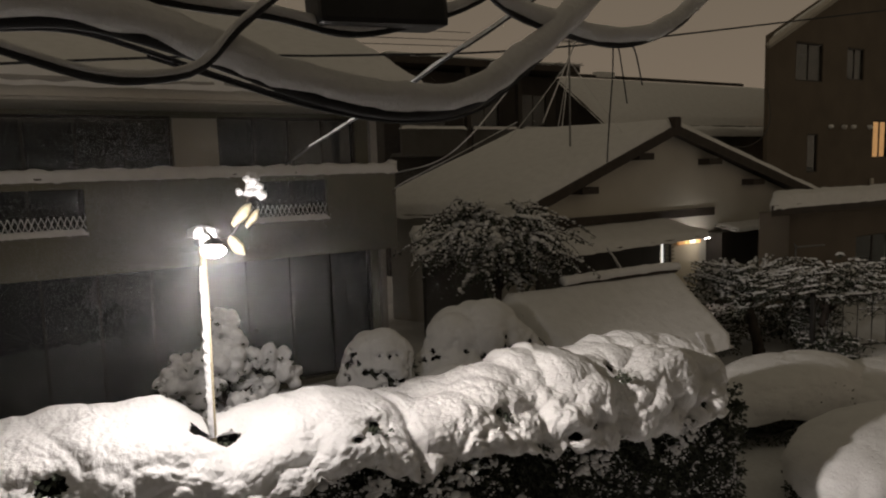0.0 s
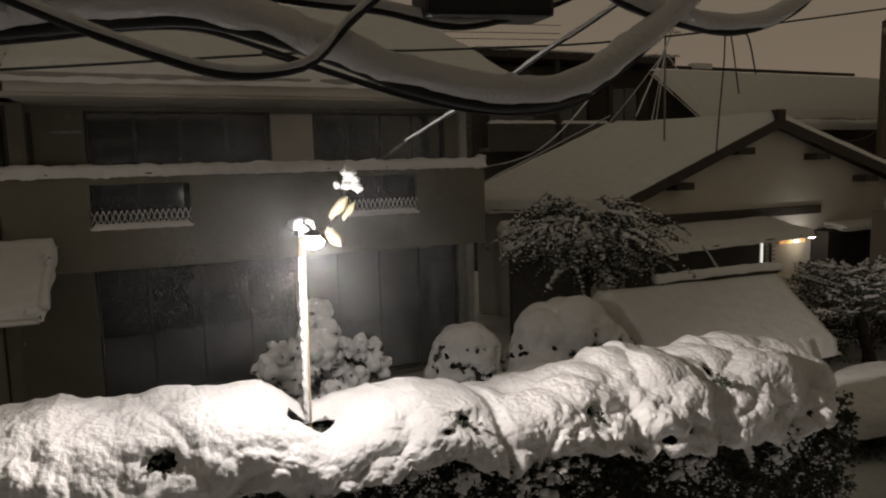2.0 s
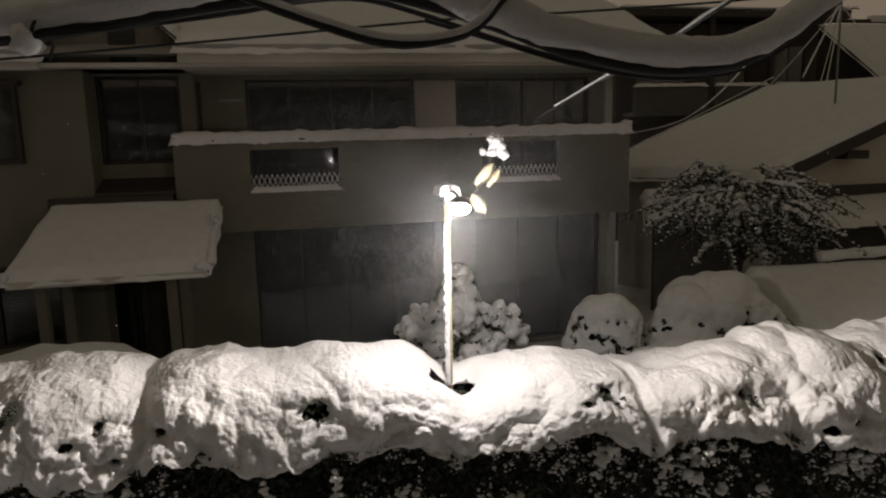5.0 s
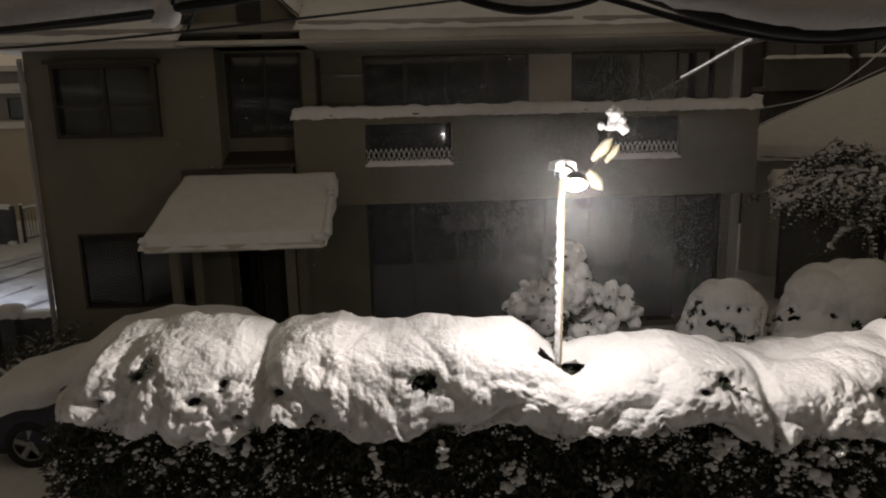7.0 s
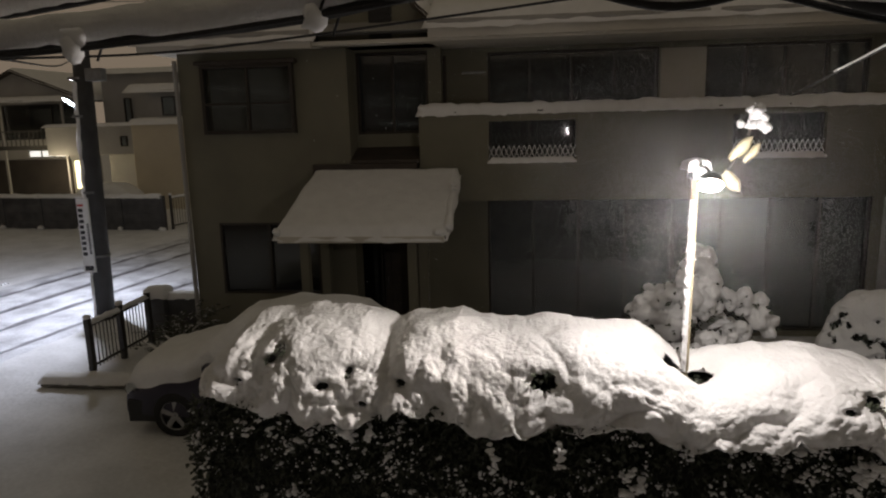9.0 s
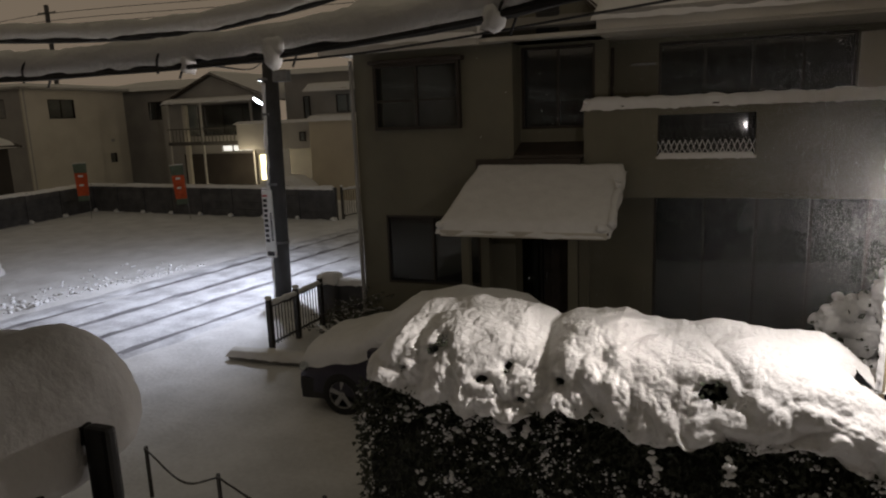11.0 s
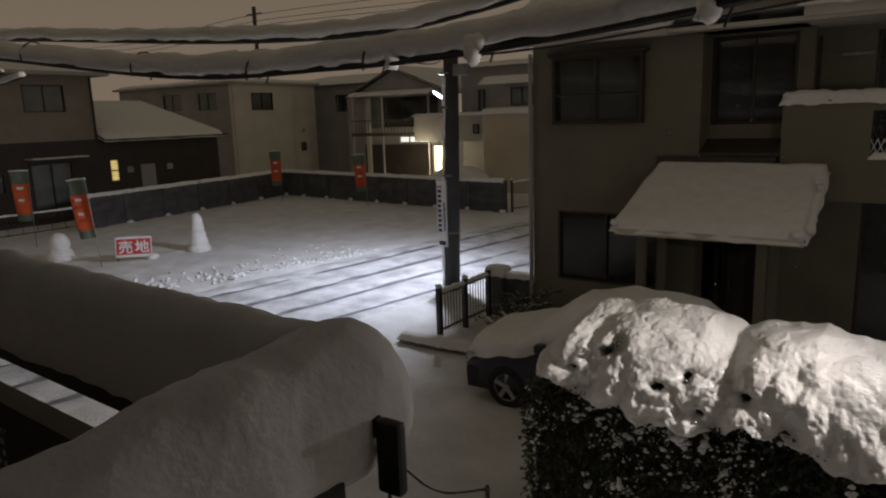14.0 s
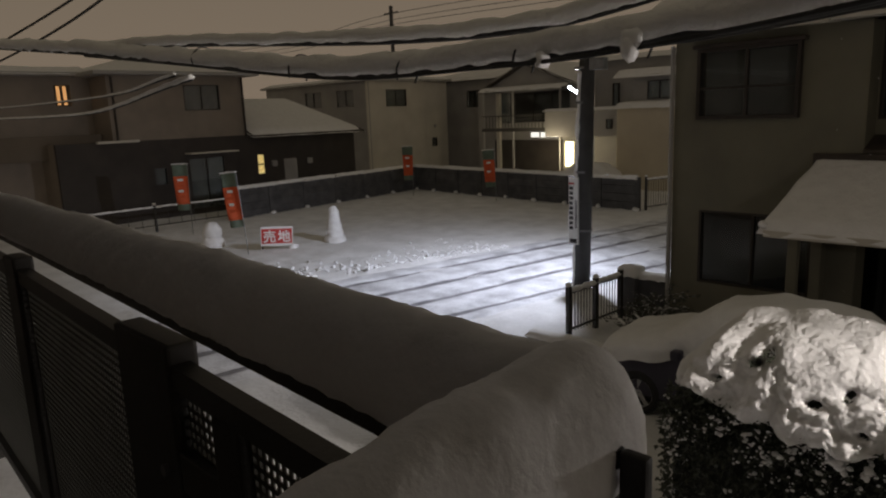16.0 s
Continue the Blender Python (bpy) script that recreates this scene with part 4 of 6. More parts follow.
    window(g, -17.6, 4.55, -16.3, 5.45, 32.72, 2, LIT_DIM, depth=0.06)
    q = [(-18.9, 31.7, 4.2), (-14.4, 31.7, 4.2), (-14.4, 32.8, 4.3), (-18.9, 32.8, 4.3)]
    part("snow_cap", snow_sheet(q, 0.2, 0.15, 4, 0.05, 0.2, 0.2, 1), SNOW, g, smooth=True)
    q = [(-19.0, 31.9, 5.75), (-14.3, 31.9, 5.75), (-14.3, 36, 6.0), (-19.0, 36, 6.0)]
    r = part("roof", slab(q, 0.12), STUCCO_PALE, g)
    part("snow_cap", snow_sheet(q, 0.28, 0.2, 2, 0.06, 0.15, 0.35, 0.8), SNOW, r, smooth=True)
    k = root("house", (-34, 40, 0), "plain grey house between its neighbours, snow on the roof", "house")
    part("wall", wall_panel(-39, -28.5, 38, 0, 6.6, [(-34.9, 4.6, -33.6, 5.8)]), STUCCO_GREY, k)
    part("wall", boxes((-28.68, 38.18, 0, -28.5, 44, 6.6)), STUCCO_GREY, k)
    window(k, -34.9, 4.6, -33.6, 5.8, 38.05, 2, CURTAIN_PALE)
    part("downpipe", tube([(-31.8, 37.93, 0), (-31.8, 37.93, 6.5)], 0.06, 8), STUCCO_PALE, k)
    e = [(-39.4, 37.5, 6.6), (-28.1, 37.5, 6.6), (-28.1, 42, 7.3), (-39.4, 42, 7.3)]
    rf = part("roof", slab(e, 0.14), DARK_WOOD, k)
    part("snow_cap", snow_sheet(e, 0.18, 0.4, 12, 0.04, 0.2, 0.2, 0.8), SNOW, rf, smooth=True)
    c = root("car", (-19.6, 30.0, 0), "parked car under a thick blanket of snow", "car")
    car_shape(c, (-19.6, 30.0, -0.15), 0.0, False)


def wheel(parent, x, y, m):
    t = part("wheel", turned(ring_mesh(0.315, 0.2, 0.19), m @ Matrix.Translation((x, y, 0.315)) @ Matrix.Rotation(radians(90), 4, "X")), TYRE, parent, smooth=True)
    s = -1 if y < 0 else 1
    hub = m @ Matrix.Translation((x, y + s * 0.06, 0.315)) @ Matrix.Rotation(radians(90), 4, "X")
    part("rim", turned(ring_mesh(0.225, 0.195, 0.06), hub), ALLOY, t, smooth=True)
    for k in range(5):
        a = k * 2 * math.pi / 5 + 0.3
        bm = boxes((0.02, -0.035, -0.02, 0.205, 0.035, 0.02), bevel=0.01)
        part("spoke", turned(bm, hub @ Matrix.Rotation(a, 4, "Z")), ALLOY, t)
    part("hub", turned(ring_mesh(0.05, 0.01, 0.05), hub), ALLOY, t)


def ring_mesh(outer, inner, width, n=36):
    bm = bmesh.new()
    prof = [(inner, -width / 2), (outer * 0.93, -width / 2), (outer, -width * 0.32), (outer, width * 0.32), (outer * 0.93, width / 2), (inner, width / 2)]
    rings = [[bm.verts.new((r * math.cos(2 * math.pi * k / n), r * math.sin(2 * math.pi * k / n), z)) for r, z in prof] for k in range(n)]
    for k in range(n):
        a, b = rings[k], rings[(k + 1) % n]
        for i in range(len(prof)):
            j = (i + 1) % len(prof)
            bm.faces.new((a[i], b[i], b[j], a[j]))
    return bm


def car_shape(r, at, turn, wheels=True):
    """A compact car 3.9 m long, its nose towards -x, under snow."""
    m = Matrix.Translation(at) @ Matrix.Rotation(turn, 4, "Z")
    side = [(-1.95, 0.32), (-1.98, 0.62), (-1.85, 0.82), (-1.2, 0.98), (-0.95, 1.04), (-0.35, 1.46), (0.3, 1.54), (1.2, 1.5), (1.75, 1.1), (1.92, 0.85), (1.95, 0.35)]
    nu, nv = 56, 19
    xs = [p[0] for p in side[1:-1]]
    zs = [p[1] for p in side[1:-1]]

    def body(u, v, lift=0.0, fat=0.0, rag=0.0):
        x = -1.96 + 3.9 * u
        top = float(np.interp(x, xs, zs)) + lift
        a = v * math.pi
        half = (0.84 + fat) * (1 - 0.16 * abs(2 * u - 1) ** 6)
        w = math.copysign(abs(math.cos(a)) ** 0.42, math.cos(a)) * half
        zz = abs(math.sin(a)) ** 0.5
        tuck = 1 - 0.22 * max(0, (zz * top - 0.95)) / 0.6
        z = 0.3 + (top - 0.3) * zz
        return Vector((x, w * tuck, z))

    me = grid_mesh("body", [m @ body(i / nu, j / (nv - 1)) for i in range(nu + 1) for j in range(nv)], nu + 1, nv)
    part("body", me, CAR_PAINT, r, smooth=True)
    part("underbody", turned(boxes((-1.9, -0.78, 0.2, 1.9, 0.78, 0.5)), m), BLACK, r)
    pts = []
    for i in range(81):
        for j in range(45):
            u, v = i / 80, j / 44
            lim = 0.16 + 0.08 * noise.noise((u * 9, 2.0, v * 2)) - 0.06 * max(0, 0.45 - u)
            a = lim + (1 - 2 * lim) * v
            p = body(min(1, max(0, u)) * 0.99 + 0.005, a)
            rim = min(v, 1 - v, (u + 0.02) * 1.2, (1.02 - u) * 1.2) / 0.10
            k = math.sqrt(max(0, 1 - (1 - min(1, rim)) ** 2))
            n = noise.noise(p * 2.5) + 0.4 * noise.noise(p * 7)
            up = Vector((0, p.y * 0.25, 1)).normalized()
            pts.append(m @ (p + up * ((0.17 * k - 0.015) * (1 + 0.25 * n))))
    part("snow_cap", grid_mesh("snow_cap", pts, 81, 45), SNOW, r, "thick snow over hood and roof", True)
    if wheels:
        for x in (-1.22, 1.22):
            for y in (-0.75, 0.75):
                wheel(r, x, y, m)
        for y in (-0.62, 0.62):
            part("headlight", turned(boxes((-1.93, y - 0.16, 0.6, -1.78, y + 0.16, 0.72), bevel=0.04), m), GLASS, r)
        for y in (-0.93, 0.93):
            part("mirror", turned(boxes((-0.72, y - 0.08, 0.95, -0.58, y + 0.08, 1.08), bevel=0.04), m), CAR_PAINT, r)


back_houses()
car = root("car", (-3.3, 9.1, 0), "dark compact car on the drive, buried in snow", "car")
car_shape(car, (-3.28, 9.08, 0.0), 0.02)


def lot_wall(name, a, b, height, bay, label):
    a, b = Vector(a), Vector(b)
    d = (b - a).normalized()
    n = max(1, round((b - a).length / bay))
    st = (b - a).length / n
    m0 = Matrix.Translation(a) @ Matrix.Rotation(math.atan2(d.y, d.x), 4, "Z")
    w = root(name, a, label, "wall", kind="structure")
    for i in range(n):
        for k in range(4):
            part("panel", turned(boxes((i * st + 0.09, -0.045, k * height / 4 + 0.004, (i + 1) * st - 0.09, 0.045, (k + 1) * height / 4 - 0.004), bevel=0.008), m0), CONCRETE_DARK, w)
    for i in range(n + 1):
        p = part("pier", turned(boxes((i * st - 0.09, -0.09, 0, i * st + 0.09, 0.09, height + 0.03), bevel=0.012), m0), CONCRETE_DARK, w)
        part("snow_cap", blobs("snow_cap", np.array([m0 @ Vector((i * st, -0.16, 0.06))]), [0.13], np.random.default_rng(i)), SNOW, p)
    q = [m0 @ Vector(v) for v in ((-0.05, -0.08, height), (n * st + 0.05, -0.08, height), (n * st + 0.05, 0.08, height), (-0.05, 0.08, height))]
    part("snow_cap", snow_sheet(q, 0.1, 0.12, a.x, 0.02, 0.35, 0.07, 2.5), SNOW, w, smooth=True)


lot_wall("wall_lot_back", (-29.0, 27.0, 0), (-14.0, 25.4, 0), 1.34, 1.9, "dark precast panel wall behind the lot, snow on top")
lot_wall("wall_lot_side", (-27.4, 14.6, 0), (-28.9, 26.85, 0), 1.36, 1.9, "dark precast panel wall beside the lot, snow on top")


def bar_fence(name, a, b, z0, z1, gap, label, snow=0.05):
    a, b = Vector(a), Vector(b)
    d = b - a
    n = max(2, int(d.length / gap))
    f = root(name, a, label, "fence")
    for z in (z0 + 0.06, z1 - 0.05):
        part("rail", tube([a + Vector((0, 0, z)), b + Vector((0, 0, z))], 0.022, 6), RAIL_PAINT, f)
    for i in range(n + 1):
        p = a + d * i / n
        part("bar", tube([p + Vector((0, 0, z0)), p + Vector((0, 0, z1))], 0.011, 5), RAIL_PAINT, f)
    for p in (a, (a + b) / 2, b):
        part("post", boxes((p.x - 0.045, p.y - 0.045, 0, p.x + 0.045, p.y + 0.045, z1 + 0.08), bevel=0.01), RAIL_PAINT, f)
        part("snow_cap", blobs("snow_cap", np.array([(p.x, p.y, z1 + 0.11)]), [0.065], np.random.default_rng(5)), SNOW, f)
    s = tube(spline([a + Vector((0, 0, z1 - 0.01)), (a + b) / 2 + Vector((0, 0, z1)), b + Vector((0, 0, z1 - 0.01))], 0.06), snow, 8, 0.7)
    part("snow_cap", s, SNOW, f, smooth=True)


bar_fence("fence", (-7.05, 10.3, 0), (-6.98, 12.0, 0), 0.12, 0.92, 0.09, "low dark metal fence topped with snow")
bar_fence("fence", (-13.75, 25.6, 0), (-12.6, 29.5, 0), 0.1, 1.3, 0.14, "dark barred side fence beyond the lane")
bar_fence("fence", (-27.3, 8.0, 0), (-27.3, 14.4, 0), 0.2, 1.0, 0.5, "low railing beside the dark house", 0.04)
bar_fence("fence", (14.2, 8.3, 0), (19.0, 6.6, 0), 0.1, 1.3, 0.35, "thin garden fence rails dusted with snow", 0.03)


def gate_box():
    r = root("gate_pillar", (-6.7, 12.4, 0), "dark gate pillar with a cap of snow", "pillar")
    part("shaft", boxes((-7.1, 12.15, 0, -6.75, 12.5, 0.92), bevel=0.012), CONCRETE_DARK, r)
    part("panel", boxes((-6.75, 12.3, 0, -5.95, 12.45, 0.86), bevel=0.012), CONCRETE_DARK, r)
    part("snow_cap", snow_sheet([(-7.12, 12.13, 0.92), (-6.73, 12.13, 0.92), (-6.73, 12.52, 0.92), (-7.12, 12.52, 0.92)], 0.14, 0.05, 2, 0.02, 0.2, 0.1, 3), SNOW, r, smooth=True)
    part("snow_cap", snow_sheet([(-6.75, 12.28, 0.86), (-5.95, 12.28, 0.86), (-5.95, 12.47, 0.86), (-6.75, 12.47, 0.86)], 0.07, 0.05, 3, 0.02, 0.2, 0.06, 3), SNOW, r, smooth=True)


gate_box()
k = tagged(part("kerb", boxes((-7.65, 9.8, 0, -4.9, 10.0, 0.12), bevel=0.02), CONCRETE), "low concrete kerb under snow by the drive", "kerb", kind="structure")
part("snow_cap", snow_sheet([(-7.66, 9.78, 0.12), (-4.9, 9.78, 0.12), (-4.9, 10.04, 0.12), (-7.66, 10.04, 0.12)], 0.08, 0.06, 5, 0.03, 0.4, 0.08, 3), SNOW, k, smooth=True)


def utility_pole():
    r = root("utility_pole", (-8.86, 13.5, 0), "concrete utility pole with a vertical advertising plate", "utility pole")
    part("shaft", tube([(-8.88, 13.5, 0), (-8.76, 13.5, 4.4), (-8.72, 13.5, 5.8)], lambda t: 0.2 - 0.04 * t, 20), POLE_DARK, r, smooth=True)
    pl = part("plate", boxes((-9.08, 13.27, 1.1, -8.82, 13.31, 2.66), bevel=0.006), SIGN_WHITE, r, "white vertical advertising plate with dark lettering bars")
    rng = np.random.default_rng(4)
    for i in range(9):
        z = 2.38 - i * 0.115
        part("letter_bar", boxes((-9.05, 13.262, z, -8.95 + rng.uniform(-0.02, 0), 13.269, z + 0.07)), INK, pl)
    for i in range(12):
        z = 2.1 - i * 0.055
        part("letter_bar", boxes((-8.9, 13.262, z, -8.85, 13.269, z + 0.035)), INK, pl)
    part("letter_bar", boxes((-9.06, 13.262, 2.5, -8.93, 13.269, 2.54)), SIGN_RED, pl)
    part("letter_bar", boxes((-9.04, 13.262, 1.14, -8.86, 13.269, 1.24)), INK, pl)
    for z in (1.4, 2.75, 4.3, 5.05):
        part("band", tube([(-8.83, 13.5, z), (-8.83, 13.5, z + 0.05)], 0.205, 20), STEEL, r)
    s = part("street_lamp", tube([(-8.8, 13.55, 4.42), (-9.0, 13.72, 4.55), (-9.2, 13.78, 4.62)], 0.02, 6), STEEL, r, "lit fluorescent street lamp on a bracket")
    part("hood", turned(boxes((-0.24, -0.07, 0.03, 0.24, 0.07, 0.07), bevel=0.015), Matrix.Translation((-9.22, 13.78, 4.6)) @ Matrix.Rotation(radians(31), 4, "Y")), STEEL, s)
    part("tube", turned(tube([(-0.22, 0, 0), (0.22, 0, 0)], 0.032, 10), Matrix.Translation((-9.22, 13.77, 4.585)) @ Matrix.Rotation(radians(31), 4, "Y")), TUBE_LIT, s)
    part("junction_box", boxes((-8.5, 13.2, 5.0, -8.15, 13.4, 5.25), bevel=0.02), STEEL, r)
    part("snow_cap", tube(spline([(-8.98, 13.37, 0.1), (-8.96, 13.36, 1.0), (-8.9, 13.35, 3.0), (-8.82, 13.35, 5.0)], 0.1), 0.05, 6, 0.9), SNOW, r, smooth=True)


utility_pole()


def banner(at, height, turn, lean, seed):
    r = root("banner_flag", at, "tall orange and green banner flag on a thin pole", "flag", "banner flags round the lot")
    m = Matrix.Translation(at) @ Matrix.Rotation(radians(turn), 4, "Z") @ Matrix.Rotation(radians(lean), 4, "Y")
    part("pole", turned(tube([(0, 0, 0), (0, 0, height)], 0.014, 6), m), STEEL, r)
    part("arm", turned(tube([(0, 0, height - 0.05), (-0.58, 0, height - 0.05)], 0.008, 5), m), STEEL, r)
    for name, z0, z1, mt in (("cloth", 0.24, 1.3, FLAG_ORANGE), ("top_band", 1.3, 1.75, FLAG_GREEN), ("bottom_band", 0.0, 0.24, FLAG_GREEN)):
        pts = []
        for i in range(13):
            for j in range(9):
                x, z = -0.55 * i / 12, z0 + (z1 - z0) * j / 8
                pts.append(m @ Vector((x * (0.86 + 0.14 * z / 1.75), 0.06 * math.sin(x * 9 + z * 1.7 + seed) + 0.03 * noise.noise((x * 4, z * 3, seed)), height - 1.8 + z)))
        o = part(name, grid_mesh(name, pts, 13, 9), mt, r, smooth=True)
        o.modifiers.new("thickness", "SOLIDIFY").thickness = 0.004
    for i, (w, z) in enumerate(((0.2, 1.12), (0.26, 0.9), (0.18, 0.7), (0.24, 0.5))):
        part("letter_bar", turned(boxes((-0.28 - w / 2, -0.07, height - 1.8 + z, -0.28 + w / 2, -0.065, height - 1.8 + z + 0.09)), m), FLAG_ORANGE if i % 2 else SIGN_WHITE, r)
    part("snow_cap", turned(tube(spline([(0.02, 0, height - 0.04), (-0.3, 0, height - 0.03), (-0.58, 0, height - 0.05)], 0.05), 0.022, 6, 0.6), m), SNOW, r, smooth=True)


banner((-25.3, 11.75, 0), 2.75, 52, 1, 1)
banner((-19.75, 10.95, 0), 2.7, 30, -4, 2)
banner((-26.6, 24.6, 0), 2.65, 55, 1, 3)
banner((-21.2, 25.0, 0), 2.5, 40, -2, 4)


def sale_sign():
    r = root("sale_sign", (-19.8, 12.0, 0), "red sign board with white characters on the snowy lot", "sign")
    m = Matrix.Translation((-19.75, 12.0, 0)) @ Matrix.Rotation(radians(62), 4, "Z") @ Matrix.Rotation(radians(3), 4, "Y")
    part("board", turned(boxes((-0.52, -0.015, 0.12, 0.52, 0.015, 0.72), bevel=0.006), m), SIGN_WHITE, r)
    part("red_field", turned(boxes((-0.49, -0.022, 0.2, 0.49, -0.016, 0.69)), m), SIGN_RED, r)
    for x in (-0.46, 0.46):
        part("leg", turned(boxes((x - 0.02, 0.016, 0, x + 0.02, 0.05, 0.72)), m), DARK_WOOD, r)
    for ch, x in (("\u58f2", -0.23), ("\u5730", 0.24)):
        cu = bpy.data.curves.new("character", "FONT")
        cu.body, cu.size, cu.align_x, cu.extrude, cu.offset = ch, 0.42, "CENTER", 0.002, 0.008
        tmp = bpy.data.objects.new("character", cu)
        me = bpy.data.meshes.new_from_object(tmp)
        bpy.data.objects.remove(tmp)
        me.transform(m @ Matrix.Translation((x, -0.026, 0.28)) @ Matrix.Rotation(radians(90), 4, "X"))
        part("character", me, SIGN_WHITE, r)
    part("snow_cap", turned(tube(spline([(-0.52, 0, 0.73), (0, 0, 0.74), (0.52, 0, 0.73)], 0.05), 0.028, 6, 0.5), m), SNOW, r, smooth=True)
    part("snow_cap", blobs("snow_cap", np.array([m @ Vector((0.55, -0.05, 0.1)), m @ Vector((0.5, -0.08, 0.02))]), [0.13, 0.16], np.random.default_rng(1)), SNOW, r)


sale_sign()


def snowman(at, parts, label):
    bm = bmesh.new()
    for z, rx, rz in parts:
        bmesh.ops.create_icosphere(bm, subdivisions=3, radius=1.0, matrix=Matrix.Translation((at[0], at[1], z)) @ Matrix.Diagonal((rx, rx, rz, 1)))
    for v in bm.verts:
        v.co += v.normal * 0.03 * noise.noise(v.co * 7)
    tagged(part("snowman", bm, SNOW, smooth=True), label, "snowman")


snowman((-19.3, 14.05), ((0.05, 0.38, 0.26), (0.22, 0.31, 0.36), (0.45, 0.265, 0.38), (0.7, 0.225, 0.38), (0.95, 0.185, 0.3)), "tall slim snow figure standing on the lot")
snowman((-22.2, 11.0), ((0.12, 0.4, 0.3), (0.5, 0.32, 0.36)), "squat round snow figure standing on the lot")


# ---- the long hedge under snow ----
CREST_X = (-2.75, -2.55, -2.2, -1.7, -1.2, -1.0, -0.75, -0.4, 0.0, 0.5, 1.1, 1.3, 1.46, 1.75, 2.35, 3.0, 3.3, 3.7, 4.1, 4.6, 5.15, 5.6, 6.0, 6.5, 6.85, 7.0)
CREST_Z = (1.75, 2.12, 2.42, 2.48, 2.44, 2.34, 2.43, 2.46, 2.36, 2.38, 2.33, 2.2, 2.06, 2.14, 2.21, 2.09, 2.08, 2.13, 2.18, 2.33, 2.2, 2.27, 2.26, 2.14, 1.9, 1.6)
EDGE_X = (-2.7, -2.37, -1.77, -1.13, -0.6, -0.15, 0.36, 0.85, 1.27, 1.8, 2.4, 2.85, 3.5, 4.3, 5.2, 6.5, 7.0)
EDGE_Z = (1.85, 1.97, 1.83, 1.8, 1.95, 1.72, 1.78, 1.85, 1.68, 1.74, 1.83, 1.63, 1.69, 1.58, 1.5, 1.5, 1.5)
GROOVES = ((-0.96, 0.05, 0.06), (2.93, 0.05, 0.12), (4.2, 0.06, 0.07), (5.05, 0.08, 0.08), (-2.0, 0.06, 0.04))
HEDGE_L, HEDGE_R = -2.62, 6.78
PITS = ((-1.8, 2.34, 0.055, 0.04), (-1.88, 2.27, 0.045, 0.025), (-1.25, 2.17, 0.03, 0.03), (-1.45, 2.08, 0.06, 0.025), (-1.13, 1.94, 0.04, 0.02), (-0.82, 2.12, 0.05, 0.03), (-2.15, 2.1, 0.03, 0.015), (0.29, 2.14, 0.13, 0.08),
        (2.6, 2.07, 0.08, 0.04), (2.4, 2.05, 0.05, 0.02), (3.82, 1.96, 0.05, 0.045), (4.46, 1.68, 0.10, 0.045), (4.72, 1.72, 0.07, 0.03), (5.7, 1.72, 0.07, 0.05), (6.15, 1.66, 0.05, 0.05), (5.9, 1.52, 0.05, 0.04), (5.2, 2.12, 0.05, 0.03))



def hedge_mid(x):
    return 5.98 - 0.1 * (x + 2.5) ** 1.0 * (0.75 if x > 0 else 0.2) + (0.14 if x > 0 else 0.0)


def pillow(p, f):
    """Round-topped clumps with narrow creases where they meet."""
    d = noise.voronoi(p * f)[0]
    return 0.55 - d[0] ** 2 * 1.35


